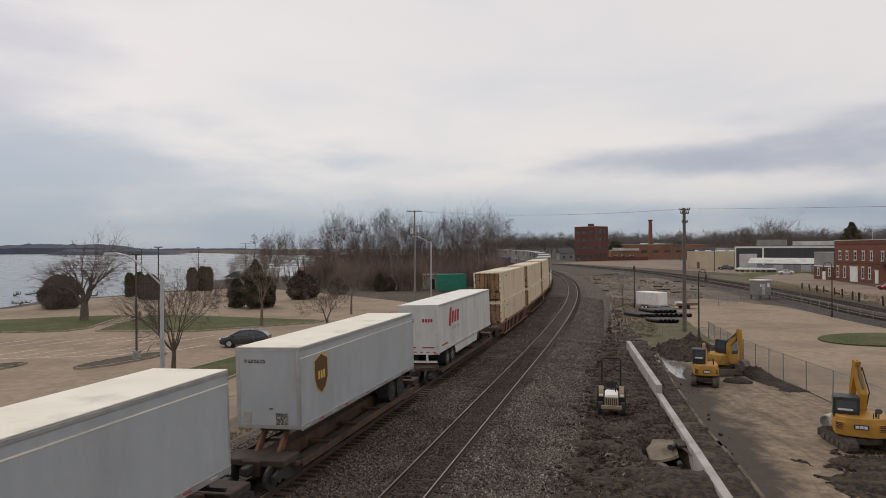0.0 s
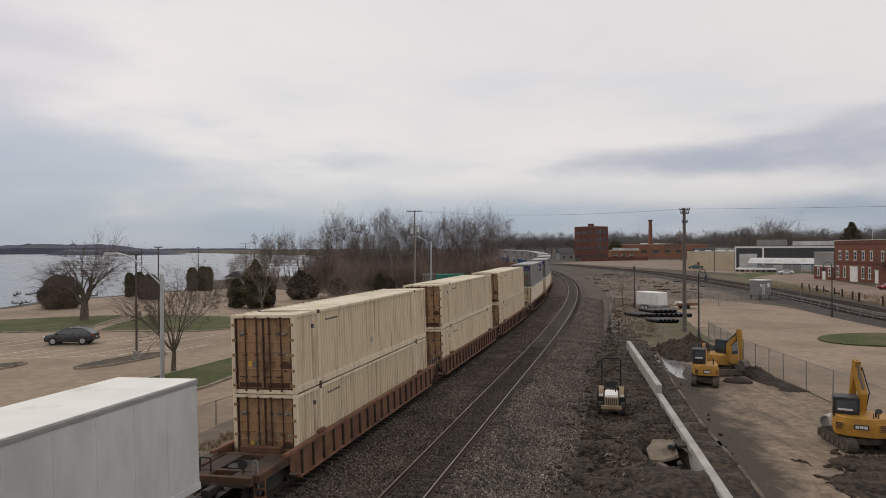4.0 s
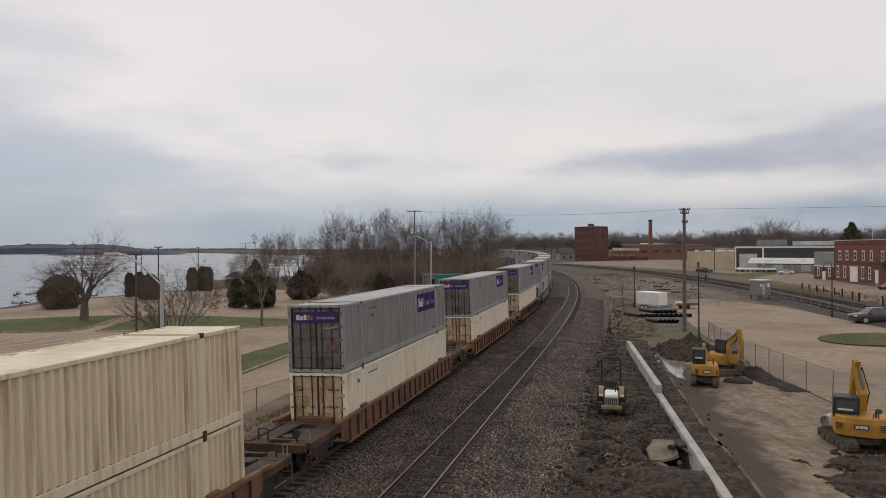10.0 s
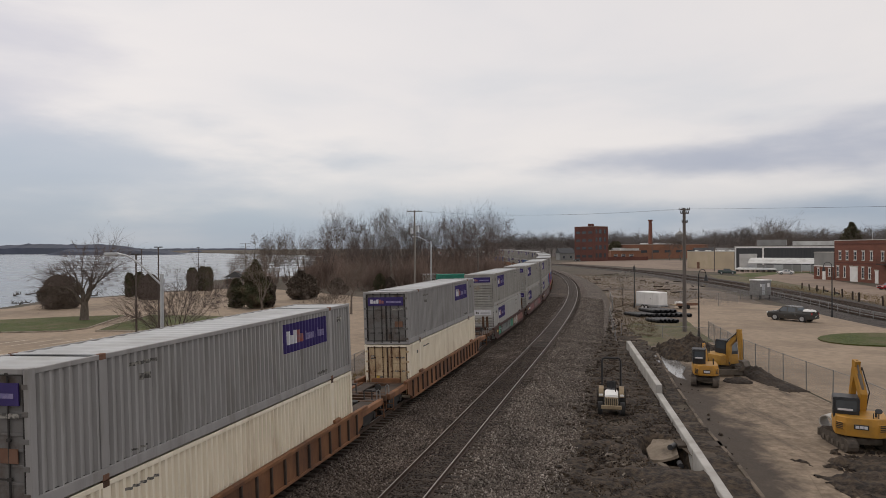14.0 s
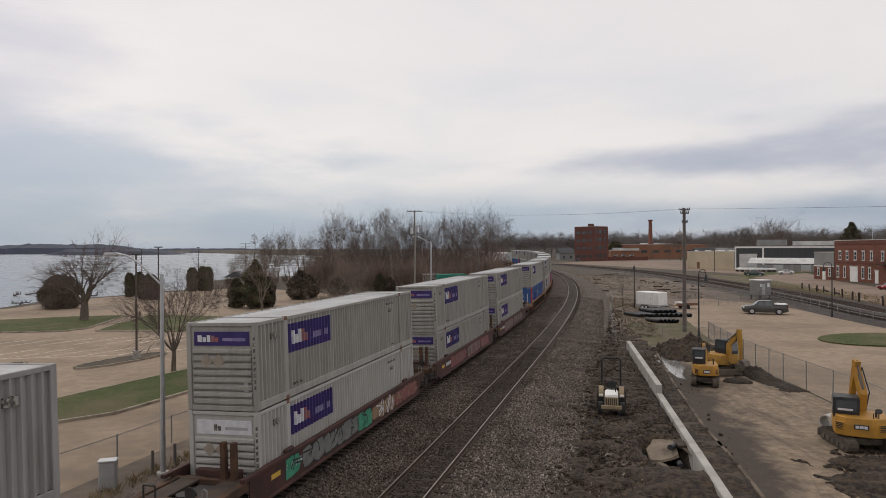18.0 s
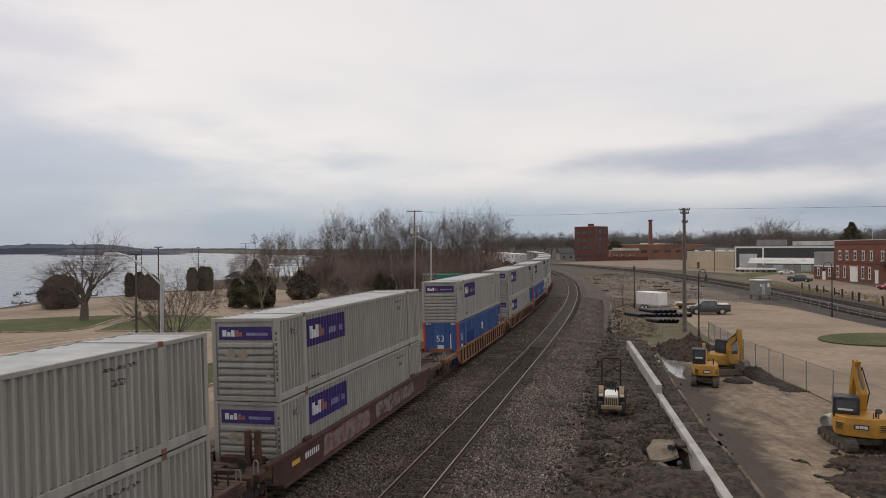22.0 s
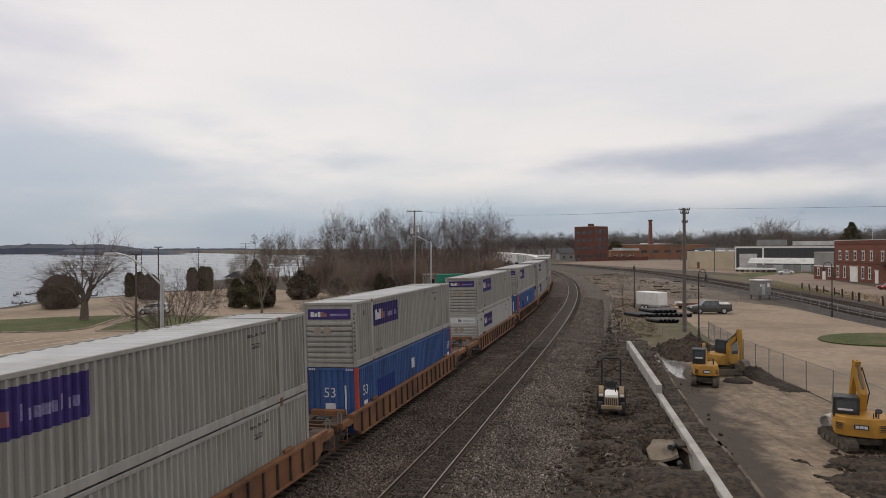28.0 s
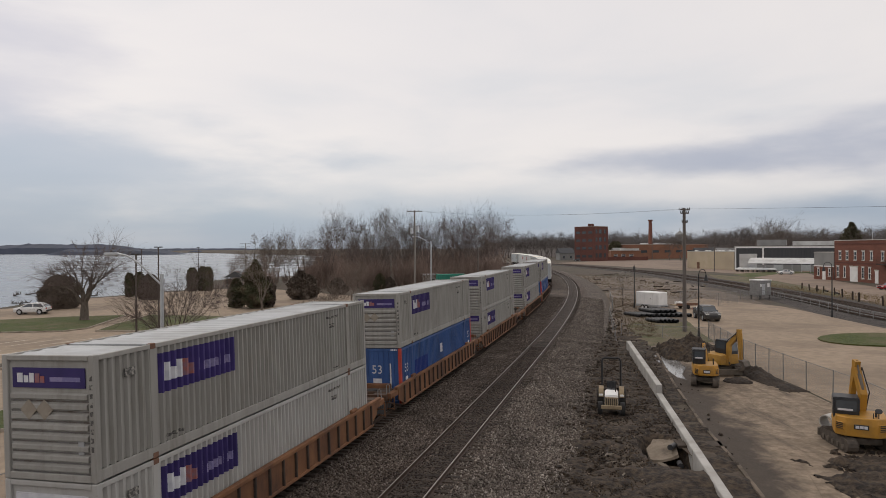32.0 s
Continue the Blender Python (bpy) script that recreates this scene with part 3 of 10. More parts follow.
def oval(name, cx, cy, a, b, rot, z, material, thick, label, category):
    pts = []
    for i in range(20):
        t = i / 20 * 2 * math.pi
        x, y = a * math.cos(t), b * math.sin(t)
        pts.append((cx + x * math.cos(rot) - y * math.sin(rot), cy + x * math.sin(rot) + y * math.cos(rot)))
    return sheet(name, pts, z, material, thick, label=label, category=category)


def oval_rim(cx, cy, a, b, rot, n=22):
    out = []
    for i in range(n):
        t = i / n * 2 * math.pi
        x, y = a * math.cos(t), b * math.sin(t)
        out.append((cx + x * math.cos(rot) - y * math.sin(rot), cy + x * math.sin(rot) + y * math.cos(rot)))
    return out


lawn("planting_island", oval_rim(-25.8, 54.6, 4.2, 1.25, 1.14), "kerbed planting island of bare brown soil", "soil", "traffic island")
lawn("planting_island", oval_rim(-34.5, 50.5, 3.4, 1.1, 1.14), "kerbed planting island of bare brown soil", "soil", "traffic island")


def stripe(x0, y0, x1, y1, w=0.11):
    d = Vector((x1 - x0, y1 - y0)).normalized() * w
    return sheet("parking_stripe", [(x0 + d.y, y0 - d.x), (x1 + d.y, y1 - d.x), (x1 - d.y, y1 + d.x), (x0 - d.y, y0 + d.x)], GZ + 0.008, M["paint"], label="worn white parking bay line", category="parking line")


for i in range(9):
    stripe(-48 + i * 2.9, 53.6 + i * 0.55, -45.2 + i * 2.9, 59.4 + i * 0.5)
for i in range(8):
    stripe(-46.5 + i * 2.9, 62.0 + i * 0.5, -44.0 + i * 2.9, 67.2 + i * 0.45)
stripe(-49, 53.2, -27, 57.6)

# ---- right of the tracks ----
sheet("yard_gravel", [tuple(at(float(q), 5.6)[:2]) for q in range(36, 191, 14)] + [(52, 200), (60.0, 190), (57.0, 150), (52.5, 118), (47, 92), (30, 80), (19.0, 60)],
      GZ + 0.003, M["yard_gravel"], label="brown-grey gravel and dust between the two lines", category="gravel yard")
sheet("yard_lot", [(26, 69), (24.8, 64), (22.8, 52), (22.6, 43), (22.0, 36), (20.5, 24), (23, 10), (60, 10), (47, 50), (48.5, 80), (50, 100), (44, 118), (34, 100), (30, 84)],
      GZ + 0.008, M["lot"], label="sun-bleached beige gravel and concrete yard", category="yard")
oval("roundabout_lawn", 41.6, 64.2, 6.4, 4.3, 0.3, GZ + 0.13, M["grass"], 0.14, "kerbed oval of patchy green grass", "lawn")
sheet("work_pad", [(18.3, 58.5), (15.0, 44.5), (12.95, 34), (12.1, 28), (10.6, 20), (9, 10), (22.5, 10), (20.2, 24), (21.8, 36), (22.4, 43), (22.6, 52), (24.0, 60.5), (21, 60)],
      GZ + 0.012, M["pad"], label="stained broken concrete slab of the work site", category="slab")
sheet("grass_patch", [(18.0, 61), (25.5, 63.5), (26.4, 69), (29, 80), (23, 82), (20.5, 76)], GZ + 0.016, M["grass_dry"], label="thin brown and green grass round the pole", category="grass")
sheet("grass_bank", [(72, 120), (80, 150), (88, 190), (84, 215), (76, 190), (70, 150), (66, 118)], GZ + 0.01, M["grass_dry"], label="dull brown and green grass bank beside the rails", category="grass")
sheet("street_far", [(66, 98), (72, 130), (84, 180), (96, 214), (80, 300), (68, 352), (60, 370), (110, 440), (240, 420), (118, 220), (99, 170), (88, 128), (82, 96)], GZ + 0.004, M["street"], label="pale beige street before the brick buildings", category="street")
sheet("grass_bank", [(86, 190), (104, 212), (128, 225), (120, 238), (92, 216)], GZ + 0.01, M["grass"], label="green grass before the long white shed", category="grass")

# ---------------- the train ----------------
M["grey_dark"] = mat("container_grey_dark", (0.270, 0.262, 0.258), (0.320, 0.312, 0.306), 1.2, 0.6, 0.1, c3=(0.17, 0.16, 0.145), s3=0.8, p3=(0.5, 0.8), stretch=(2.2, 2.2, 0.28), rnd=0.06)
M["grey_door"] = mat("container_grey_door", (0.15, 0.145, 0.14), (0.19, 0.185, 0.18), 1.2, 0.65, 0.1, c3=(0.085, 0.062, 0.048), s3=1.2, p3=(0.46, 0.68))
M["grey"] = mat("container_grey", (0.282, 0.272, 0.250), (0.340, 0.330, 0.306), 1.2, 0.6, 0.1, c3=(0.190, 0.176, 0.150), s3=0.9, p3=(0.52, 0.82), stretch=(2.2, 2.2, 0.28), rnd=0.08)
# container roof, paler and bluer than the grey walls
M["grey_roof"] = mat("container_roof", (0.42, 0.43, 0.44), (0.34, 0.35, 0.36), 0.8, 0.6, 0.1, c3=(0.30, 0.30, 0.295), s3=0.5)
M["cream"] = mat("container_cream", (0.68, 0.575, 0.410), (0.74, 0.645, 0.485), 1.0, 0.65, c3=(0.34, 0.225, 0.125), s3=1.0, p3=(0.48, 0.76), stretch=(3.0, 3.0, 0.24), rnd=0.05)
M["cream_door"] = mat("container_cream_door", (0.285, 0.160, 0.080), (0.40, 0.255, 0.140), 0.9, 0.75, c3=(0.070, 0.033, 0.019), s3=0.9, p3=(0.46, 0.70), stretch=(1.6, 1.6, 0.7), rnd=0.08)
# dark rust; also colours the painted groove shade on cream, ivory and blue boxes
M["rust_line"] = mat("rust_line", (0.050, 0.026, 0.016), (0.085, 0.045, 0.027), 3, 0.85)
M["grey_light"] = mat("container_grey_light", (0.375, 0.367, 0.347), (0.43, 0.422, 0.402), 1.2, 0.6, 0.1, c3=(0.31, 0.295, 0.265), s3=0.9, p3=(0.52, 0.82), stretch=(2.2, 2.2, 0.28))
M["cream_roof"] = mat("container_cream_roof", (0.70, 0.65, 0.52), (0.62, 0.56, 0.43), 0.7, 0.7, c3=(0.50, 0.43, 0.30), s3=0.5)
M["ivory"] = mat("container_ivory", (0.72, 0.65, 0.52), (0.78, 0.71, 0.58), 1.0, 0.65, c3=(0.43, 0.33, 0.22), s3=0.8, p3=(0.53, 0.82), stretch=(2.4, 2.4, 0.30))
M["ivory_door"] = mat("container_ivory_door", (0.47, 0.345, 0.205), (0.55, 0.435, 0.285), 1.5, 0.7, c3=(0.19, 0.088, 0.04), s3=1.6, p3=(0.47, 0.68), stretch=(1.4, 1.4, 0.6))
M["blue"] = mat("container_blue", (0.035, 0.085, 0.24), (0.05, 0.11, 0.29), 1.2, 0.55, 0.1, c3=(0.03, 0.06, 0.15), s3=0.8, stretch=(1.5, 1.5, 0.35), rnd=0.08)
M["blue_deep"] = mat("panel_blue", (0.012, 0.030, 0.17), (0.016, 0.04, 0.20), 2, 0.6)
M["steel_worn2"] = mat("worn_bar", (0.14, 0.13, 0.115), (0.20, 0.185, 0.165), 3, 0.6, 0.3)
M["redpost"] = mat("red_post", (0.36, 0.045, 0.03), (0.42, 0.065, 0.045), 2, 0.6, rnd=0.1)
M["sand_plate"] = mat("sand_plate", (0.30, 0.265, 0.215), (0.24, 0.205, 0.165), 4, 0.7)
M["purple"] = mat("panel_purple", (0.028, 0.017, 0.108), (0.042, 0.026, 0.140), 2, 0.6, rnd=0.15)
M["sign_white"] = mat("sign_white", (0.62, 0.62, 0.64), (0.52, 0.52, 0.56), 5, 0.6)
M["sign_dim"] = mat("sign_dim", (0.33, 0.09, 0.06), (0.20, 0.13, 0.17), 5, 0.6)
M["sign_faint"] = mat("sign_faint", (0.17, 0.15, 0.30), (0.24, 0.21, 0.36), 9, 0.6, p1=(0.45, 0.55))
M["stencil"] = mat("stencil_black", (0.075, 0.072, 0.068), (0.32, 0.305, 0.275), 11, 0.7, p1=(0.45, 0.62))
M["rust"] = mat("rust_edge", (0.135, 0.070, 0.046), (0.19, 0.105, 0.07), 3, 0.85)
M["car_orange"] = mat("well_orange", (0.165, 0.073, 0.033), (0.225, 0.106, 0.050), 1.3, 0.8, c3=(0.085, 0.042, 0.027), s3=0.9, p3=(0.46, 0.72), stretch=(1, 1, 0.5), rnd=0.12)
M["car_brown"] = mat("well_brown", (0.055, 0.024, 0.020), (0.085, 0.037, 0.030), 1.5, 0.75, c3=(0.036, 0.020, 0.017), s3=0.9, rnd=0.1)
M["car_rust"] = mat("well_rust", (0.155, 0.072, 0.040), (0.20, 0.10, 0.06), 1.5, 0.85, c3=(0.08, 0.04, 0.027), s3=0.8, rnd=0.1)
# rust with the shade beneath the trailers darkened in; well-car ends share it
M["shaded_rust"] = mat("shaded_rust", (0.060, 0.032, 0.020), (0.105, 0.056, 0.032), 1.5, 0.85, c3=(0.028, 0.019, 0.015), s3=0.8)
M["deck"] = mat("deck_steel", (0.042, 0.030, 0.024), (0.075, 0.052, 0.038), 2, 0.85, c3=(0.026, 0.021, 0.019), s3=0.8)
M["trailer_white"] = mat("trailer_white", (0.56, 0.56, 0.55), (0.62, 0.62, 0.61), 1.5, 0.45, c3=(0.46, 0.455, 0.435), s3=0.6, stretch=(1, 1, 0.4))
M["trailer_grey"] = mat("trailer_grey", (0.36, 0.385, 0.40), (0.40, 0.425, 0.44), 1.5, 0.5, c3=(0.32, 0.34, 0.35), s3=0.6, stretch=(1, 1, 0.4))
# trailer roofs, each paler than its box
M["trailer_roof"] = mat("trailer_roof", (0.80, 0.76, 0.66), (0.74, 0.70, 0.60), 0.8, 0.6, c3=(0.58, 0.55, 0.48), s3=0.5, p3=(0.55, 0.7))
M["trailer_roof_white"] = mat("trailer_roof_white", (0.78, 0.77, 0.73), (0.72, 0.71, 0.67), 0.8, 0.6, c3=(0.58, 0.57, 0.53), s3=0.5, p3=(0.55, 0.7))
M["trim_silver"] = mat("trim_silver", (0.42, 0.42, 0.42), (0.50, 0.50, 0.50), 4, 0.4, 0.7)
M["tape_red"] = mat("tape_red", (0.38, 0.03, 0.025), (0.42, 0.045, 0.035), 4, 0.6)
M["shield_brown"] = mat("shield_brown", (0.085, 0.04, 0.016), (0.11, 0.055, 0.022), 4, 0.6)
M["shield_gold"] = mat("shield_gold", (0.55, 0.34, 0.05), (0.60, 0.40, 0.08), 4, 0.5)
M["xred"] = mat("letter_red", (0.30, 0.025, 0.03), (0.36, 0.04, 0.045), 4, 0.6)
M["tag_green"] = mat("spray_green", (0.035, 0.21, 0.125), (0.06, 0.27, 0.17), 3, 0.7)
M["tag_grey"] = mat("spray_silver", (0.135, 0.140, 0.135), (0.19, 0.195, 0.19), 3, 0.6)
M["stencil_dark"] = mat("spray_black", (0.018, 0.018, 0.019), (0.035, 0.034, 0.034), 3, 0.7)
M["tag_tan"] = mat("spray_tan", (0.20, 0.130, 0.075), (0.27, 0.185, 0.115), 2, 0.7)
M["tag_rose"] = mat("spray_rose", (0.175, 0.055, 0.058), (0.24, 0.095, 0.090), 2, 0.7)
M["tag_faint"] = mat("spray_faint", (0.20, 0.165, 0.155), (0.13, 0.075, 0.065), 3, 0.75, p1=(0.45, 0.6))

CL, CW, CH = 16.15, 2.60, 2.88


def corrugated(y0, y1, z0, z1, x, side, lift=0.0, pitch=0.25, depth=0.088):
    """A strip of trapezoid corrugation along y, at x on the side +1 or -1."""
    ys = []
    k0, k1 = int(math.floor(y0 / pitch)) - 1, int(math.ceil(y1 / pitch)) + 1
    for k in range(k0, k1 + 1):
        b = k * pitch
        ys += [(b, 0.0), (b + pitch * 0.24, 0.0), (b + pitch * 0.42, depth), (b + pitch * 0.82, depth)]

    def dep(y):
        for (a, da), (c, dc) in zip(ys[:-1], ys[1:]):
            if a <= y <= c:
                return da + (dc - da) * (y - a) / max(c - a, 1e-6)
        return 0.0

    cuts = sorted({y0, y1, *[y for y, d in ys if y0 < y < y1]})
    v, f = [], []
    for y in cuts:
        xx = side * (x - dep(y) + lift)
        v += [(xx, y, z0), (xx, y, z1)]
    for i in range(len(cuts) - 1):
        q = (2 * i, 2 * i + 2, 2 * i + 3, 2 * i + 1)
        f.append(q if side > 0 else q[::-1])
    return v, f


def text_mesh(word, size):
    c = bpy.data.curves.new("lettering", "FONT")
    c.body, c.size, c.align_x, c.align_y = word, size, "CENTER", "CENTER"
    o = bpy.data.objects.new("lettering", c)
    scene.collection.objects.link(o)
    me = bpy.data.meshes.new_from_object(o.evaluated_get(bpy.context.evaluated_depsgraph_get()))
    bpy.data.objects.remove(o)
    return me


def lettering(word, size, material, parent, m):
    me = text_mesh(word, size)
    me.materials.clear()
    me.materials.append(material)
    o = new("lettering", me)
    o.parent, o.matrix_basis = parent, m
    return o


SIDE_R = Matrix(((0, 0, 1, 0), (1, 0, 0, 0), (0, 1, 0, 0), (0, 0, 0, 1)))     # text on the +x side
END_N = Matrix(((1, 0, 0, 0), (0, 0, -1, 0), (0, 1, 0, 0), (0, 0, 0, 1)))     # text on the -y end
SIDE_L = Matrix(((0, 0, -1, 0), (-1, 0, 0, 0), (0, 1, 0, 0), (0, 0, 0, 1)))
END_F = Matrix(((-1, 0, 0, 0), (0, 0, 1, 0), (0, 1, 0, 0), (0, 0, 0, 1)))


def container(kind):
    """A 53-foot box; its front wall is at -y, its doors at +y. Origin: middle of the underside."""
    paint = {"grey": "grey", "grey_dark": "grey_dark", "cream": "cream", "ivory": "ivory", "blue": "blue", "grey_white": "grey_light"}[kind]
    door = {"cream": "cream_door", "ivory": "ivory_door", "grey_dark": "grey_door"}.get(kind, paint)
    roof = {"cream": "cream_roof", "ivory": "cream_roof", "blue": "blue"}.get(kind, "grey_roof")
    lab = {"grey": "weathered light grey corrugated steel container with purple panels", "grey_dark": "dark grey corrugated steel container with purple panels and barred doors",
           "cream": "rust-stained cream corrugated steel container", "ivory": "pale ivory corrugated steel container", "blue": "blue corrugated steel container with red end posts",
           "grey_white": "light grey corrugated container with a white end panel"}[kind]
    t = thing("shipping_container", lab, "container", "containers on the train")
    hl, hw = CL / 2, CW / 2
    for sd in (1, -1):
        v, f = corrugated(-hl + 0.15, hl - 0.15, 0.28, CH - 0.13, hw - 0.012, sd)
        part("side_wall", (v, f), M[paint], t)
        bm = BM(); bx(bm, sd * hw - (0.07 if sd > 0 else 0), sd * hw + (0 if sd > 0 else 0.07), -hl + 0.15, hl - 0.15, CH - 0.13, CH - 0.012, 0.012)
        part("top_rail", bm, M[paint], t)
        bm = BM(); bx(bm, sd * hw - (0.07 if sd > 0 else 0), sd * hw + (0 if sd > 0 else 0.07), -hl + 0.15, hl - 0.15, 0.02, 0.28, 0.012)
        part("bottom_rail", bm, M[paint], t)
        for yp in (-6.1, 6.1):
            bm = BM(); bx(bm, sd * hw - 0.08 * sd if sd > 0 else -hw, sd * hw if sd > 0 else -hw + 0.08, yp - 0.12, yp + 0.12, 0.28, CH - 0.13, 0.01)
            bmesh.ops.translate(bm, verts=bm.verts, vec=(0.006 * sd, 0, 0))
            part("lifting_post", bm, M[paint], t)
            for z0, z1 in ((CH - 0.14, CH + 0.004), (-0.004, 0.14)):
                bm = BM(); bx(bm, sd * hw - 0.12 if sd > 0 else -hw - 0.012, sd * hw + 0.012 if sd > 0 else -hw + 0.12, yp - 0.10, yp + 0.10, z0, z1, 0.012)
                part("corner_casting", bm, M["rust"] if kind.startswith("grey") else M["rust_line"] if kind != "blue" else M["blue"], t, "rusty red steel casting" if kind.startswith("grey") else "")
    for sx in (1, -1):
        for sy in (1, -1):
            bm = BM(); bx(bm, min(sx * hw, sx * (hw - 0.16)), max(sx * hw, sx * (hw - 0.16)), min(sy * hl, sy * (hl - 0.17)), max(sy * hl, sy * (hl - 0.17)), 0.0, CH, 0.015)
            part("corner_post", bm, M["redpost"] if kind == "blue" else M[paint], t, "red painted corner post" if kind == "blue" else "")
    # roof with shallow cross ribs
    v, f = [], []
    n = 120
    for i in range(n + 1):
        y = -hl + 0.05 + (CL - 0.1) * i / n
        z = CH - 0.032 - (0.022 if i % 4 in (2, 3) else 0.0)
        v += [(-hw + 0.06, y, z), (hw - 0.06, y, z)]
    for i in range(n):
        f.append((2 * i, 2 * i + 1, 2 * i + 3, 2 * i + 2))
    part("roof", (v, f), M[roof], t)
    for yp in (-6.1, 6.1):
        bm = BM(); bx(bm, -hw + 0.08, hw - 0.08, yp - 0.10, yp + 0.10, CH - 0.03, CH - 0.004)
        part("roof_bow", bm, M[roof], t)
    bm = BM(); bx(bm, -hw + 0.05, hw - 0.05, -hl + 0.1, hl - 0.1, 0.05, 0.18)
    part("underframe", bm, M["darksteel"], t)
    # front wall with ribs lying across it
    bm = BM(); bx(bm, -hw + 0.15, hw - 0.15, -hl + 0.07, -hl + 0.12, 0.1, CH - 0.1)
    part("front_wall", bm, M[paint], t)
    if kind == "blue":
        v, f = [], []
        for k in range(7):
            bm = BM(); bx(bm, -0.98 + k * 0.29, -0.84 + k * 0.29, -hl + 0.03, -hl + 0.075, 0.15, CH - 0.14, 0.012)
            part("rib", bm, M[paint], t)
    else:
        for k in range(8):
            z = 0.20 + k * 0.235
            bm = BM(); prism(bm, [(-hl + 0.072, z), (-hl + 0.012, z + 0.03), (-hl + 0.012, z + 0.125), (-hl + 0.072, z + 0.165)], -hw + 0.22, hw - 0.22)
            part("rib", bm, M[paint], t)
            # dark strip that paints the shade in the groove below each rib
            bm = BM(); bx(bm, -hw + 0.20, hw - 0.20, -hl + 0.058, -hl + 0.071, z - 0.045, z - 0.012)
            part("rib_seam", bm, M["grey_door"] if kind.startswith("grey") else M["rust_line"], t, "dark strip painting the shade in the groove between ribs")
    for z0, z1 in ((0.0, 0.16), (CH - 0.13, CH - 0.01)):
        bm = BM(); bx(bm, -hw + 0.16, hw - 0.16, -hl + 0.005, -hl + 0.12, z0, z1, 0.012)
        part("end_rail", bm, M[paint], t)
        bm = BM(); bx(bm, -hw + 0.16, hw - 0.16, hl - 0.12, hl - 0.005, z0, z1, 0.012)
        part("end_rail", bm, M[paint], t)
    # doors: panels between raised cross ribs, lock bars with cams, keepers and handles, dark seals
    bar_m = M["darksteel"] if kind == "grey_dark" else M["steel_worn2"] if kind.startswith("grey") else M["rust_line"]
    for sx in (-1, 1):
        bm = BM(); bx(bm, min(0.018 * sx, sx * (hw - 0.19)), max(0.018 * sx, sx * (hw - 0.19)), hl - 0.11, hl - 0.075, 0.19, CH - 0.16, 0.01)
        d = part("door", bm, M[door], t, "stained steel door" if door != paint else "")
        for k in range(5):
            z = (0.50, 0.86, 1.18, 1.50, 1.86)[k]
            bm = BM(); bx(bm, min(0.07 * sx, sx * (hw - 0.24)), max(0.07 * sx, sx * (hw - 0.24)), hl - 0.078, hl - 0.045, z, z + 0.06, 0.008)
            part("rib", bm, M[door], d)
        for xs in (0.03, hw - 0.215):
            bm = BM(); bx(bm, sx * xs - 0.018, sx * xs + 0.018, hl - 0.078, hl - 0.066, 0.19, CH - 0.16)
            part("door_seal", bm, M["rust_line"] if kind in ("cream", "ivory") else M["darksteel"], d, "dark rubber door seal")
        for xb in (0.26, 0.72):
            bm = BM(); cyl(bm, (sx * xb, hl - 0.030, 0.08), (sx * xb, hl - 0.030, CH - 0.05), 0.024, n=6)
            for z in (0.12, 0.62, 1.42, 2.18, CH - 0.12):
                bx(bm, sx * xb - 0.055, sx * xb + 0.055, hl - 0.05, hl - 0.004, z - 0.035, z + 0.035, 0.008)
            bx(bm, sx * xb - 0.03, sx * xb + 0.24, hl - 0.03, hl - 0.006, 0.60, 0.64, 0.006)
            part("lock_bar", bm, bar_m, d)
        for k in range(5):
            bm = BM(); bx(bm, sx * (hw - 0.12) - 0.08, sx * (hw - 0.12) + 0.08, hl - 0.03, hl + 0.012, 0.25 + k * 0.55, 0.36 + k * 0.55, 0.01)
            part("hinge", bm, M[door], d)
        if kind in ("cream", "ivory", "grey_dark"):
            bm = BM(); bx(bm, min(0.10 * sx, sx * 1.02), max(0.10 * sx, sx * 1.02), hl - 0.074, hl - 0.070, 0.22, 0.40)
            part("rust_band", bm, M["rust_line"] if kind != "grey_dark" else M["grey_door"], d, "rusty band along the door's foot")
    if kind in ("cream", "ivory"):
        for x0, x1, z0, z1, mm in ((-0.66, -0.50, 0.98, 1.18, "shield_gold"), (-0.46, -0.30, 0.95, 1.14, "stencil"), (-0.98, -0.74, 2.20, 2.28, "stencil"), (-0.98, -0.70, 2.08, 2.16, "stencil"), (0.40, 0.62, 1.40, 1.47, "stencil"), (0.80, 1.0, 1.40, 1.47, "stencil")):
            bm = BM(); bx(bm, -x1, -x0, hl - 0.073, hl - 0.068, z0, z1)
            part("door_decal", bm, M[mm], t)
        if kind == "cream":
            bm = BM(); bx(bm, -0.17, 0.17, -0.005, 0.005, -0.17, 0.17, m=pose(-0.86, hl - 0.055, 1.02, 0, 45, 0))
            part("placard_holder", bm, M["rust_line"], t, "sooty diamond placard holder")
    bm = BM()
    for sx in (-1, 1):
        bx(bm, sx * (hw - 0.178) - 0.012, sx * (hw - 0.178) + 0.012, hl - 0.10, hl - 0.004, 0.15, CH - 0.13)
    bx(bm, -hw + 0.18, hw - 0.18, hl - 0.10, hl - 0.004, 0.160, 0.184)
    bx(bm, -hw + 0.18, hw - 0.18, hl - 0.10, hl - 0.004, CH - 0.154, CH - 0.131)
    part("door_surround", bm, M["rust_line"] if kind in ("cream", "ivory") else M["darksteel"], t, "dark grimy gap round the doors")
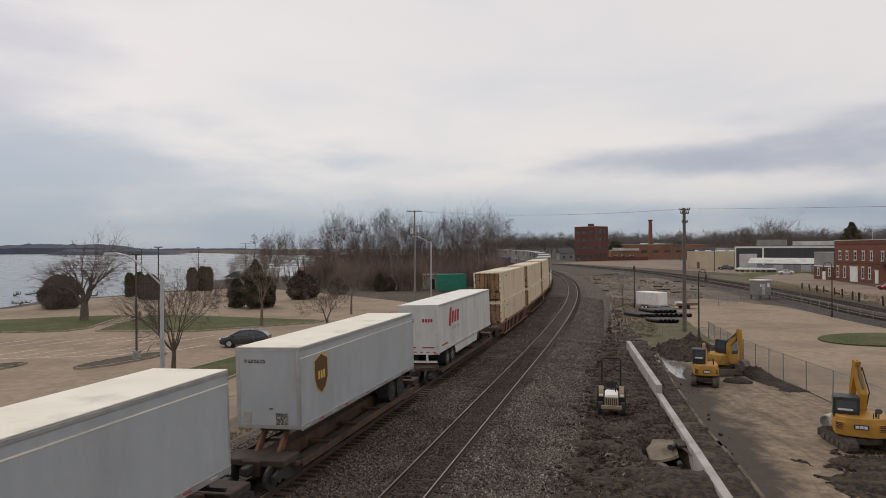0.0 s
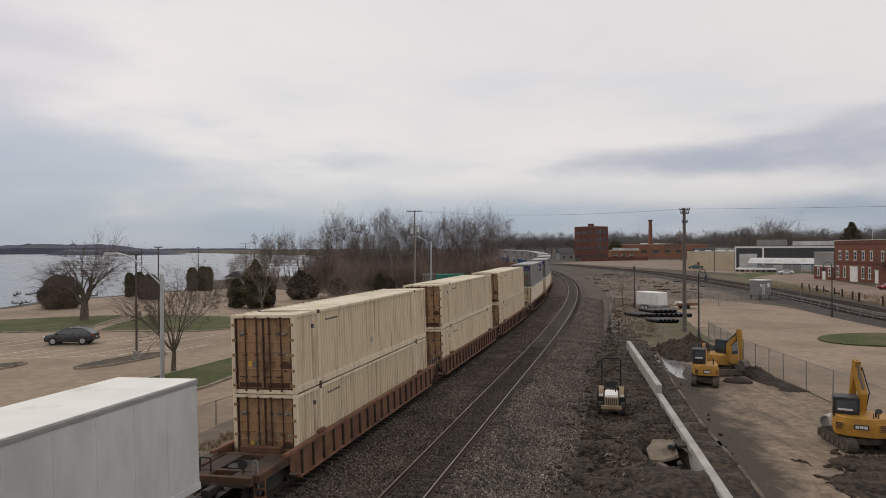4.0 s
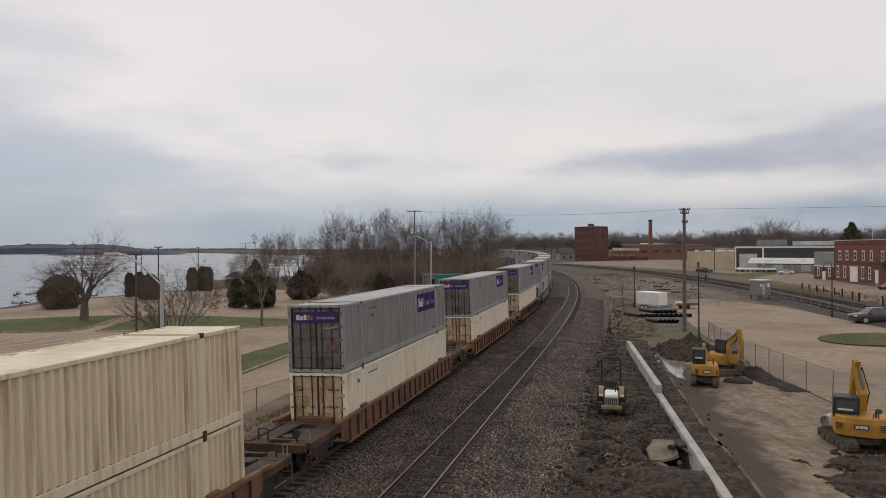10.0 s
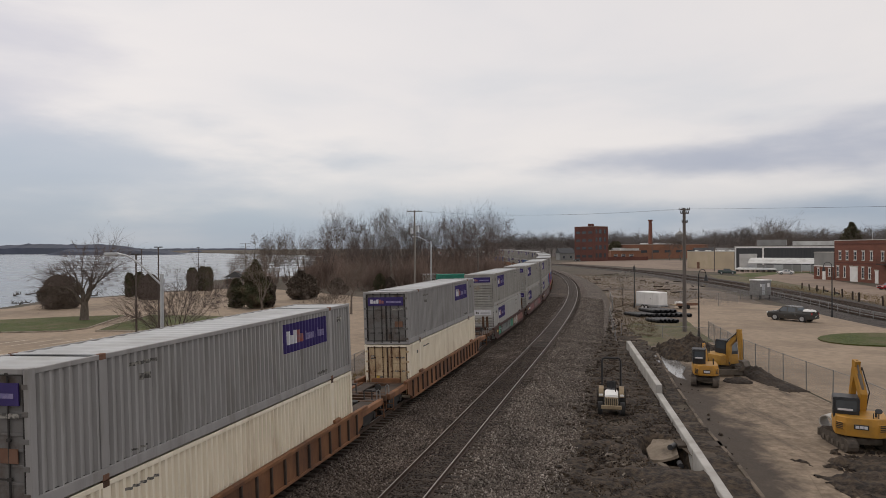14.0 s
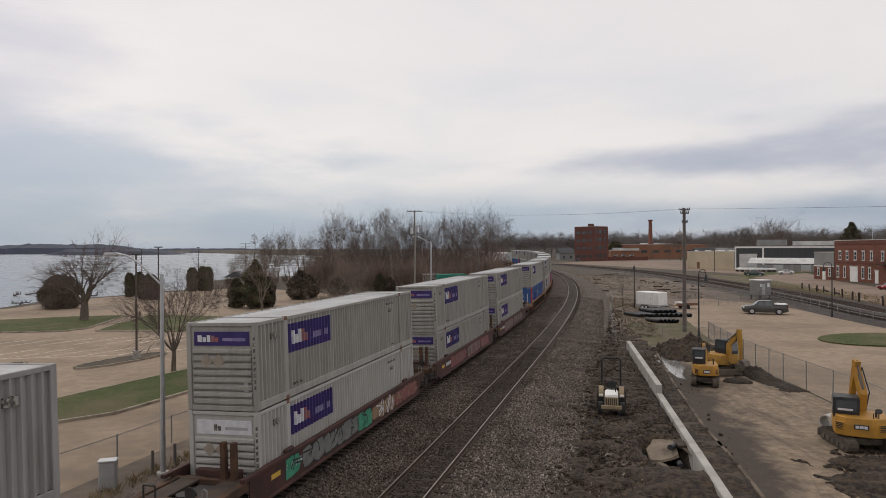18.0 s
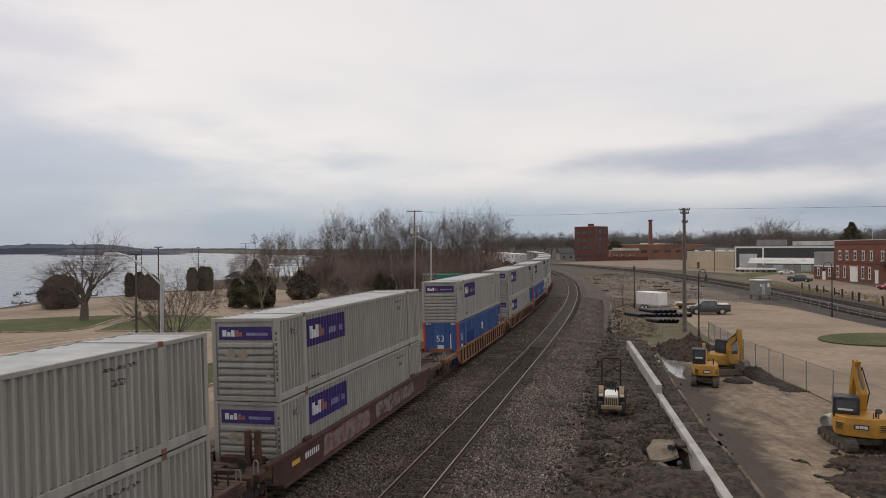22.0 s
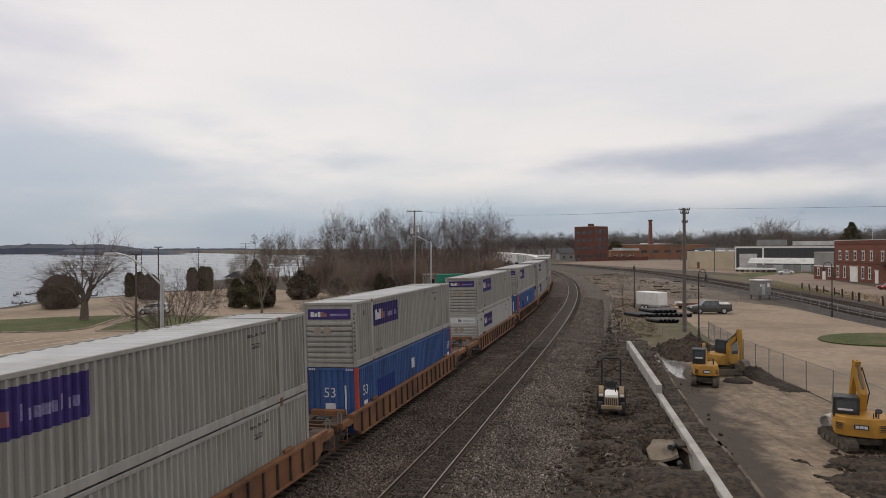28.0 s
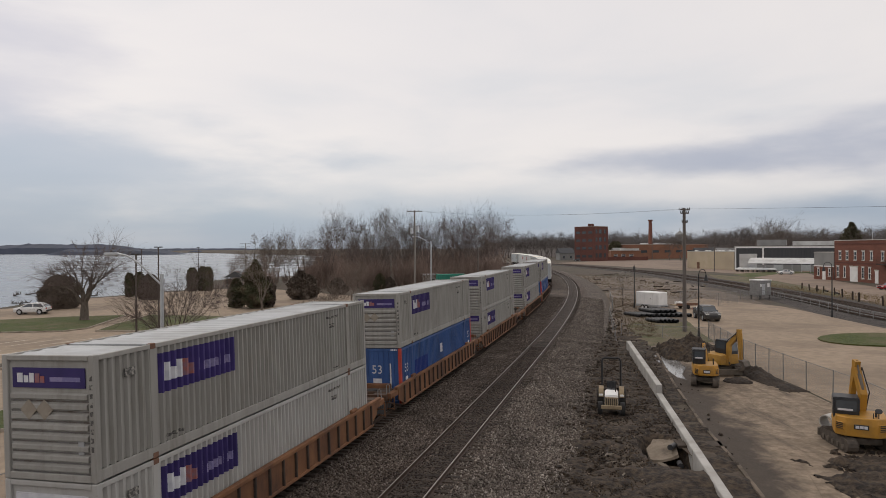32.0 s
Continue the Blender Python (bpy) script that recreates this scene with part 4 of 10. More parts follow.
    # markings
    if kind.startswith("grey"):
        for sd in (1, -1):
            p = part("sign_panel", corrugated(-5.82, -2.32, 1.56, 2.58, hw - 0.012, sd, 0.004), M["purple"], t, "purple sign panel")
            a, b = (-5.62, 1) if sd > 0 else (-2.52, -1)
            for bars, mm in ((((0.0, 0.24, 1.84, 2.32), (0.29, 0.50, 1.84, 2.16), (0.55, 0.76, 1.84, 2.32)), "sign_white"), (((0.80, 1.02, 1.84, 2.30), (1.05, 1.24, 1.84, 2.14)), "sign_dim"),
                             (tuple((1.42 + 0.20 * k, 1.56 + 0.20 * k, 1.86, 2.10 + 0.1 * (k in (0, 5))) for k in range(8)), "sign_faint")):
                v, f = [], []
                for w0, w1, h0, h1 in bars:
                    y0, y1 = sorted((a + b * w0, a + b * w1))
                    v2, f2 = corrugated(y0, y1, h0, h1, hw - 0.012, sd, 0.007)
                    f += [tuple(q + len(v) for q in g) for g in f2]
                    v += v2
                part("sign_mark", (v, f), M[mm], p)
            for y0, n, z0, z1 in ((4.2, 8, 2.40, 2.53), (-5.7, 6, 0.36, 0.49), (4.6, 5, 0.36, 0.45), (4.45, 3, 2.02, 2.22)):
                part("stencil", corrugated(y0, y0 + n * 0.13, z0 + 0.02, z1 - 0.02, hw - 0.012, sd, 0.004), M["stencil"], t, "faded black stencil bar")
            bm = BM(); bx(bm, sd * hw - 0.03, sd * hw + 0.004, -7.1, -6.75, 2.22, 2.42)
            part("placard", bm, M["stencil"], t)
        pm = "sign_white" if kind == "grey_white" else "purple"
        for yy, sg in ((-hl + 0.066, -1), (hl - 0.03, 1)):
            bm = BM(); bx(bm, -1.02, 1.02, min(yy, yy + sg * 0.03), max(yy, yy + sg * 0.03), 2.12, 2.58)
            p = part("end_panel", bm, M[pm], t, "white panel" if pm == "sign_white" else "purple panel")
            yb = yy + sg * 0.034
            for x0, x1, z0, z1, mm in ((-0.88, -0.72, 2.24, 2.46, "sign_white"), (-0.69, -0.56, 2.24, 2.40, "sign_white"), (-0.53, -0.40, 2.24, 2.46, "sign_white"), (-0.37, -0.24, 2.24, 2.45, "sign_dim"), (-0.22, -0.10, 2.24, 2.39, "sign_dim"), (0.05, 0.90, 2.27, 2.37, "sign_faint")):
                if pm == "sign_white":
                    mm = {"sign_white": "sign_white", "sign_dim": "stencil", "sign_faint": "grey_roof"}[mm]
                x0, x1 = sorted((-sg * x0, -sg * x1))
                bm = BM(); bx(bm, x0, x1, min(yb, yb + sg * 0.004), max(yb, yb + sg * 0.004), z0, z1)
                part("sign_mark", bm, M[mm], p)
        for xx in (-0.55, -0.1):
            bm = BM(); bx(bm, -0.17, 0.17, -0.006, 0.006, -0.17, 0.17, m=pose(xx, -hl + 0.012, 1.62, 0, 45, 0))
            part("placard_holder", bm, M["sand_plate"], t, "sand-coloured diamond plate")
        bm = BM(); bx(bm, 0.80, 0.95, -hl + 0.03, -hl + 0.06, 0.62, 0.98)
        part("placard", bm, M["grey_roof"], t)
        bm = BM()
        for k in range(9):
            bx(bm, hw - 0.12, hw - 0.04, -hl - 0.004, -hl + 0.002, 0.7 + k * 0.2, 0.82 + k * 0.2)
        part("stencil", bm, M["stencil"], t, "column of black stencil bars")
        for x0, x1, z0, z1 in ((0.25, 1.0, 1.86, 1.96), (0.5, 0.95, 0.95, 1.25)):
            bm = BM(); bx(bm, -x1, -x0, hl - 0.03, hl - 0.012, z0, z1)
            part("door_decal", bm, M["stencil"] if z0 > 1.5 else M["rust"], t)
    elif kind in ("cream", "ivory"):
        for sd in (1, -1):
            for y0, n, z0, z1 in ((4.3, 9, 2.38, 2.49), (6.5, 2, 2.2, 2.40)):
                part("stencil", corrugated(y0, y0 + n * 0.13, z0 + 0.02, z1 - 0.02, hw - 0.012, sd, 0.004), M["stencil"], t, "faded black stencil bar")
            if kind == "cream":
                bm = BM(); bx(bm, -0.13, 0.13, -0.13, 0.13, -0.004, 0.004, m=Matrix.Translation((sd * (hw - 0.006), 0.6, 1.0)) @ SIDE_R @ pose(0, 0, 0, 0, 0, 45))
                part("placard_holder", bm, M["steel"], t)
        bm = BM(); bx(bm, -1.0, -0.5, hl - 0.03, hl - 0.014, 2.14, 2.22)
        part("stencil", bm, M["stencil"], t)
    else:
        for sd, sm in ((1, SIDE_R), (-1, SIDE_L)):
            part("sign_panel", corrugated(-5.7, -3.2, 0.6, 1.9, hw - 0.012, sd, 0.003), M["blue_deep"], t, "darker blue repainted patch")
            for yc in (-7.2, 7.2):
                lettering("53", 0.62, M["sign_white"], t, Matrix.Translation((sd * (hw + 0.002), yc, 1.75)) @ sm)
                bm = BM(); bx(bm, sd * (hw + 0.001) - 0.002, sd * (hw + 0.001) + 0.002, yc - 0.2, yc + 0.2, 0.75, 1.3)
                part("decal", bm, M["sign_white"], t)
            part("decal", corrugated(-0.4, 0.15, 1.55, 2.1, hw - 0.012, sd, 0.004), M["sign_white"], t, "white square decal")
        lettering("53", 0.62, M["sign_white"], t, Matrix.Translation((-0.05, -hl + 0.02, 1.75)) @ END_N)
        bm = BM(); bx(bm, -0.28, 0.20, -hl + 0.018, -hl + 0.026, 0.6, 1.3)
        part("decal", bm, M["sign_white"], t)
        bm = BM(); bx(bm, 0.66, 0.74, -hl + 0.018, -hl + 0.026, 0.8, 2.1)
        part("stencil", bm, M["sign_white"], t)
        bm = BM()
        for k in range(4):
            bx(bm, -1.05 + k * 0.09, -1.0 + k * 0.09, -hl + 0.0, -hl + 0.004, CH - 0.12, CH - 0.03)
            bx(bm, 0.75 + k * 0.09, 0.80 + k * 0.09, -hl + 0.0, -hl + 0.004, CH - 0.12, CH - 0.03)
        part("hazard_marks", bm, M["sign_white"], t)
    return t


def truck(parent, y, mt):
    """A two-axle bogie under a car."""
    for sx in (-1, 1):
        bm = BM()
        prism(bm, [(y - 1.15, 0.36), (y - 1.15, 0.56), (y - 0.5, 0.78), (y + 0.5, 0.78), (y + 1.15, 0.56), (y + 1.15, 0.36), (y + 0.55, 0.36), (y + 0.35, 0.22), (y - 0.35, 0.22), (y - 0.55, 0.36)], sx * 1.0 - 0.08, sx * 1.0 + 0.08)
        b = part("bogie_frame", bm, M["darksteel"], parent, "dirty cast steel bogie side frame")
        for dy in (-0.9, 0.9):
            bm = BM(); cyl(bm, (sx * 0.70, y + dy, 0.42), (sx * 0.82, y + dy, 0.42), 0.42, n=18)
            cyl(bm, (sx * 0.82, y + dy, 0.42), (sx * 1.12, y + dy, 0.42), 0.13, n=10)
            part("wheel", bm, M["darksteel"], b)
    bm = BM(); bx(bm, -1.0, 1.0, y - 0.25, y + 0.25, 0.4, 0.75)
    part("bolster", bm, M["darksteel"], parent)


def well_car(kind, half, near_truck=True, far_truck=True, tags=False, near=0.0, far=0.0):
    """One well; half is half its length over the decks."""
    cm = M[{"orange": "car_orange", "brown": "car_brown", "rust": "car_rust"}[kind]]
    t = thing("well_car", {"orange": "faded orange intermodal well car with ribbed sides", "brown": "maroon-brown well car with spray paint along its side",
                           "rust": "rusty brown articulated well car"}[kind], "rail car", "rail cars of the train")
    smooth = kind == "brown"
    for sd in (1, -1):
        bm = BM()
        out = [(-8.9, 0.62), (-8.2, 0.30), (8.2, 0.30), (8.9, 0.62), (8.9, 1.22), (-8.9, 1.22)]
        prism(bm, out, sd * 1.40 - 0.02, sd * 1.40 + 0.02)
        w = part("side_sill", bm, cm, t)
        bm = BM(); bx(bm, sd * 1.41 - 0.09, sd * 1.41 + 0.09, -9.3, 9.3, 1.20, 1.33, 0.015)
        part("top_chord", bm, cm, w)
        bm = BM(); bx(bm, sd * 1.41 - 0.09, sd * 1.41 + 0.09, -8.3, 8.3, 0.22, 0.33, 0.015)
        part("bottom_chord", bm, cm, w)
        if not smooth and sd > 0:
            for k in range(19):
                y = -8.1 + k * 0.9
                bm = BM(); bx(bm, min(sd * 1.42, sd * 1.50), max(sd * 1.42, sd * 1.50), y - 0.035, y + 0.035, 0.32, 1.21)
                part("rib", bm, M["deck"], w)
        for y in (-6.3, 6.3):
            bm = BM(); bx(bm, sd * 1.37 - 0.07, sd * 1.37 + 0.07, y - 0.28, y + 0.28, 1.32, 1.46, 0.03)
            part("container_guide", bm, cm, w)
        if tags and sd > 0:
            rng = random.Random(tags)

            def spray(rim, x1, mm, label="sprayed graffiti shape"):
                b2 = BM(); prism(b2, rim, x1 - 0.002, x1)
                part("spray_paint", b2, M[mm], w, label)

            def block_shape(y, wd, z0, z1, grow):
                q = []
                for a, b in ((0, 0), (0.45, -0.05), (1, 0.05), (1.08, 0.45), (0.95, 1), (0.5, 1.04), (0.05, 0.95), (-0.08, 0.5)):
                    q.append((y + wd * a + (a - 0.5) * grow + rng.uniform(-0.09, 0.09), max(0.35, min(1.19, z0 + (z1 - z0) * b + (b - 0.5) * grow + rng.uniform(-0.05, 0.05)))))
                return q

            # one stretch after the other along the sill: start, end, fill, rim, strokes
            plan = {2: ((-6.6, -5.5, "tag_green", "stencil_dark", 2), (-5.3, -0.4, "tag_grey", "stencil_dark", 6), (-0.3, 0.9, "tag_green", "stencil_dark", 2), (1.5, 4.6, "tag_tan", "sign_white", 9), (4.6, 8.2, "tag_rose", "tag_tan", 9)),
                    3: ((-5.4, -1.0, "tag_rose", "tag_faint", 5), (-0.6, 3.4, "tag_faint", "tag_rose", 5), (3.8, 7.0, "tag_rose", "tag_faint", 4)),
                    4: ((-5.0, -0.5, "tag_faint", "tag_rose", 6), (0.5, 5.6, "tag_faint", "stencil_dark", 6))}[tags]
            for y0, y1, fill, rim, strokes in plan:
                y = y0
                while y < y1 - 0.3:
                    wd = rng.uniform(0.55, 0.95)
                    lo, hi = 0.40 + rng.uniform(0, 0.08), 1.14 - rng.uniform(0, 0.1)
                    if fill not in ("tag_tan", "tag_rose"):
                        spray(block_shape(y, wd, lo, hi, 0.10), 1.423, rim)
                    spray(block_shape(y, wd * (1.15 if fill in ("tag_tan", "tag_rose") else 1.0), lo, hi, 0.0), 1.426, fill)
                    y += wd * rng.uniform(0.95, 1.1)
                for k in range(strokes * 2):
                    # thin crooked strokes over the fill
                    yc, zc, tilt, ln = rng.uniform(y0 + 0.2, y1 - 0.1), rng.uniform(0.55, 1.0), rng.uniform(-0.5, 0.5) + rng.choice((0, 1.4)), rng.uniform(0.18, 0.34)
                    dy, dz, th = math.sin(tilt) * ln, math.cos(tilt) * ln, 0.032
                    ny, nz = math.cos(tilt) * th, -math.sin(tilt) * th
                    q = [(yc - dy - ny, zc - dz - nz), (yc + ny * 2, zc - nz), (yc + dy - ny, zc + dz - nz), (yc + dy + ny, zc + dz + nz), (yc + ny * 3.5, zc + nz), (yc - dy + ny, zc - dz + nz)]
                    spray([(a, max(0.35, min(1.19, b))) for a, b in q], 1.429 + 0.0001 * k, rim)
            bm = BM(); bx(bm, 1.421, 1.426, -7.6, -7.0, 0.75, 0.92)
            part("decal", bm, M["shield_gold"], w)
            for k in range(7):
                bm = BM(); bx(bm, 1.421, 1.426, -6.6 + k * 0.17, -6.49 + k * 0.17, 0.72, 0.94)
                part("stencil", bm, M["sign_white"], w)
    bm = BM(); bx(bm, -1.3, 1.3, -8.3, 8.3, 0.16, 0.22)
    part("well_floor", bm, M["deck"], t)
    inner = half
    for sg in (-1, 1):
        half = (near if sg < 0 else far) or inner
        y0, y1 = sorted((sg * 8.45, sg * half))
        # sunken dark plate where the deck frame would be open
        bm = BM(); bx(bm, -1.05, 1.05, y0, y1, 0.80, 0.90, 0.01)
        d = part("end_deck", bm, M["deck"], t, "dark sunken steel plate of the end platform")
        for xa, xb in ((-1.12, -0.42), (0.42, 1.12)):
            bm = BM(); bx(bm, xa, xb, y0 + 0.05, y1 - 0.05, 1.02, 1.10, 0.015)
            part("walkway_plate", bm, M["deck"], d)
        for yb in (sg * 8.75, sg * (half - 0.75), sg * (half - 0.12)):
            bm = BM(); bx(bm, -1.25, 1.25, yb - 0.09, yb + 0.09, 0.84, 1.12, 0.015)
            part("cross_beam", bm, M["shaded_rust"], d)
        bm = BM(); bx(bm, -0.30, 0.30, min(sg * 9.0, sg * (half - 0.8)), max(sg * 9.0, sg * (half - 0.8)), 0.92, 1.0, 0.02); cyl(bm, (0.1, sg * (half - 1.1), 0.95), (0.1, sg * (half - 1.1), 1.16), 0.3, n=14)
        part("brake_gear", bm, M["darksteel"], d)
        bm = BM(); bx(bm, -0.8, 0.8, min(sg * 8.25, sg * 8.5), max(sg * 8.25, sg * 8.5), 0.35, 1.30, 0.02)
        part("bulkhead", bm, cm, t)
        for sx in (-1, 1):
            bm = BM(); bx(bm, min(sx * 1.16, sx * 1.40), max(sx * 1.16, sx * 1.40), min(sg * 8.7, sg * (half - 0.3)), max(sg * 8.7, sg * (half - 0.3)), 0.86, 1.14, 0.02)
            part("end_sill", bm, M["shaded_rust"] if kind != "orange" else cm, t)
            bm = BM()
            for k in range(3):
                bx(bm, sx * 1.28 - 0.2, sx * 1.28 + 0.2, sg * (half - 0.5) - 0.03, sg * (half - 0.5) + 0.03, 0.35 + k * 0.28, 0.38 + k * 0.28)
            for q in (-0.2, 0.2):
                bx(bm, sx * 1.28 + q - 0.02, sx * 1.28 + q + 0.02, sg * (half - 0.5) - 0.02, sg * (half - 0.5) + 0.02, 0.3, 1.0)
            part("ladder", bm, cm, t)
        for xq in (0.42, 0.78) if smooth else ():
            bm = BM(); bx(bm, xq - 0.09, xq + 0.09, sg * 8.72 - 0.10, sg * 8.72 + 0.10, 1.10, 2.28, 0.02)
            part("end_post", bm, M["shaded_rust"], t, "rusty steel stop post")
        bm = BM(); yq = sg * (half - 0.42)
        pipe(bm, [(1.12, yq, 1.0), (1.12, yq, 1.52), (1.20, yq, 1.58), (1.28, yq, 1.52), (1.28, yq, 0.7)], 0.022, 6)
        part("grab_iron", bm, M["fence_grey"], t, "bent pale grab iron")
        if half > 11 or smooth:
            bm = BM(); pipe(bm, [(0.5 * sg, sg * (half - 0.5), 1.0), (0.5 * sg, sg * (half - 0.5), 1.55), (0.9 * sg, sg * (half - 0.5), 1.55), (0.9 * sg, sg * (half - 0.5), 1.0)], 0.03, 6)
            part("hand_rail", bm, M["darksteel"], t)
            bm = BM(); cyl(bm, (-0.7 * sg, sg * (half - 0.5), 1.42), (-0.7 * sg, sg * (half - 0.44), 1.42), 0.17, n=14)
            cyl(bm, (-0.7 * sg, sg * (half - 0.5), 1.0), (-0.7 * sg, sg * (half - 0.5), 1.42), 0.04, n=6)
            part("brake_wheel", bm, M["darksteel"], t)
        bm = BM(); bx(bm, -0.14, 0.14, min(sg * (half - 0.3), sg * (half + 0.55)), max(sg * (half - 0.3), sg * (half + 0.55)), 0.62, 0.88, 0.03)
        part("coupler", bm, M["darksteel"], t)
        if (sg < 0 and near_truck) or (sg > 0 and far_truck):
            truck(t, sg * (half - (1.7 if half > 11 else 0.0)), cm)
    return t


def spine_car(half):
    t = thing("spine_car", "rusty orange-brown spine car carrying a road trailer", "rail car", "rail cars of the train")
    bm = BM(); bx(bm, -0.35, 0.35, -half, half, 0.45, 0.98, 0.02)
    part("centre_beam", bm, M["shaded_rust"], t)
    hy = half - 1.1
    for y in np.linspace(-half + 1, half - 1, 6):
        bm = BM(); bx(bm, -1.35, 1.35, y - 0.14, y + 0.14, 0.60, 0.74, 0.02)
        part("cross_arm", bm, M["shaded_rust"], t)
    for sx in (-1, 1):
        bm = BM(); bx(bm, min(sx * 0.75, sx * 1.42), max(sx * 0.75, sx * 1.42), -hy, hy, 0.56, 0.64)
        part("wheel_platform", bm, M["deck"], t)
        bm = BM(); bx(bm, sx * 1.42 - 0.03, sx * 1.42 + 0.03, -hy, hy, 0.52, 0.76)
        part("kerb_rail", bm, M["shaded_rust"], t)
    for sg in (-1, 1):
        bm = BM(); bx(bm, -1.2, 1.2, min(sg * (half - 1.3), sg * (half - 0.1)), max(sg * (half - 1.3), sg * (half - 0.1)), 0.75, 1.0, 0.03)
        part("end_deck", bm, M["deck"], t)
        bm = BM(); bx(bm, -0.14, 0.14, min(sg * half, sg * (half + 0.5)), max(sg * half, sg * (half + 0.5)), 0.62, 0.88, 0.03)
        part("coupler", bm, M["darksteel"], t)
        truck(t, sg * (half - 0.9), None)
    bm = BM()
    for sx in (-1, 1):
        prism(bm, [(hy - 0.4, 1.0), (hy, 1.0), (hy - 0.7, 1.72), (hy - 1.0, 1.72)], sx * 0.45 - 0.06, sx * 0.45 + 0.06)
    bx(bm, -0.55, 0.55, hy - 1.3, hy - 0.6, 1.66, 1.76, 0.02)
    part("trailer_hitch", bm, M["car_rust"], t, "rusty raised trailer hitch stand")
    return t


def road_trailer(kind):
    """Box trailer: its rear doors and wheels are at -y. Origin on the ground below its middle."""
    body = M["trailer_white" if kind == "white" else "trailer_grey"]
    t = thing("box_trailer", "white box trailer with red letter shapes, wheels towards its doors" if kind == "white" else "blue-grey box trailer with a brown and gold shield", "trailer", "trailers on the train")
    hl, hw, z0, z1 = (8.1 if kind == "white" else 6.65), 1.3, 1.15, 4.12
    bm = BM(); bx(bm, -hw, hw, -hl, hl, z0, z1, 0.03)
    part("box_body", bm, body, t)
    bm = BM(); bx(bm, -hw - 0.004, hw + 0.004, -hl - 0.004, hl + 0.004, z1 - 0.002, z1 + 0.02)
    part("roof_skin", bm, M["trailer_roof_white" if kind == "white" else "trailer_roof"], t, "roof skin paler than the sides")
    for sx in (-1, 1):
        bm = BM(); bx(bm, min(sx * hw, sx * (hw + 0.025)), max(sx * hw, sx * (hw + 0.025)), -hl, hl, z1 - 0.13, z1 - 0.02, 0.006)
        part("top_rail", bm, M["trim_silver"], t)
        bm = BM(); bx(bm, min(sx * hw, sx * (hw + 0.025)), max(sx * hw, sx * (hw + 0.025)), -hl, hl, z0 - 0.05, z0 + 0.14, 0.006)
        part("bottom_rail", bm, M["trim_silver"] if kind != "white" else body, t)
        for k in range(13 if kind == "white" else 11):
            y = -hl + 0.5 + k * 1.2
            bm = BM(); bx(bm, min(sx * hw, sx * (hw + 0.006)), max(sx * hw, sx * (hw + 0.006)), y - 0.02, y + 0.02, z0 + 0.14, z1 - 0.22)
            if kind == "white":
                part("panel_seam", bm, body, t)
            else:
                bm.free()
            bm = BM(); bx(bm, min(sx * hw, sx * (hw + 0.03)), max(sx * hw, sx * (hw + 0.03)), y + 0.2, y + 0.55, z0 + 0.02, z0 + 0.07)
            part("reflector_tape", bm, M["tape_red"] if k % 2 else M["sign_white"], t)
        if kind != "white":
            bm = BM(); bx(bm, min(sx * hw, sx * (hw + 0.012)), max(sx * hw, sx * (hw + 0.012)), -hl, hl, z1 - 0.42, z1 - 0.38)
            part("side_trim", bm, M["trailer_roof"], t)
    for sx in (-1, 1):
        bm = BM(); bx(bm, sx * (hw - 0.05) - 0.06, sx * (hw - 0.05) + 0.06, -hl - 0.02, -hl + 0.06, z0 - 0.05, z1, 0.01)
        part("rear_frame", bm, M["trim_silver"] if kind != "white" else M["trailer_white"], t)
        bm = BM(); bx(bm, min(0.02 * sx, sx * 1.15), max(0.02 * sx, sx * 1.15), -hl - 0.015, -hl + 0.01, z0 + 0.1, z1 - 0.16, 0.008)
        d = part("door", bm, body, t)
        for q in range(4):
            bm = BM(); bx(bm, sx * 1.17 - 0.04, sx * 1.17 + 0.04, -hl - 0.04, -hl, z0 + 0.3 + q * 0.75, z0 + 0.4 + q * 0.75)
            part("hinge", bm, M["trim_silver"], d)
        if kind == "white":
            bm = BM()
            for q in range(4):
                x = sx * 0.62 - 0.36 + q * 0.18
                bx(bm, x, x + 0.13, -hl - 0.022, -hl - 0.016, 3.05, 3.26)
            part("door_letters", bm, M["xred"], d, "red letter shapes")
            bm = BM(); bx(bm, sx * 0.62 - 0.4, sx * 0.62 + 0.4, -hl - 0.022, -hl - 0.016, 1.42, 1.50)
            part("door_letters", bm, M["xred"], d)
    bm = BM(); bx(bm, -hw, hw, -hl - 0.03, -hl + 0.08, z0 - 0.14, z0 + 0.10, 0.01)
    part("rear_sill", bm, body, t)
    bm = BM()
    for k in range(6):
        bx(bm, -1.2 + k * 0.42, -1.0 + k * 0.42, -hl - 0.036, -hl - 0.03, z0 + 0.0, z0 + 0.06)
    part("reflector_tape", bm, M["tape_red"], t)
    for sx in (-1, 1):
        bm = BM(); bx(bm, sx * 1.1 - 0.12, sx * 1.1 + 0.12, -hl - 0.04, -hl - 0.03, z0 - 0.11, z0 - 0.04)
        part("tail_light", bm, M["tape_red"], t)
    bm = BM()
    for sx in (-1, 1):
        bx(bm, sx * 0.5 - 0.06, sx * 0.5 + 0.06, -hl, -hl + 0.1, 0.58, z0 - 0.1)
    bx(bm, -1.15, 1.15, -hl - 0.02, -hl + 0.1, 0.50, 0.62)
    part("underride_guard", bm, M["trailer_white"] if kind == "white" else M["darksteel"], t)
    bm = BM(); bx(bm, -0.55, 0.55, -hl + 0.2, hl - 0.3, z0 - 0.16, z0)
    part("chassis", bm, M["darksteel"], t)
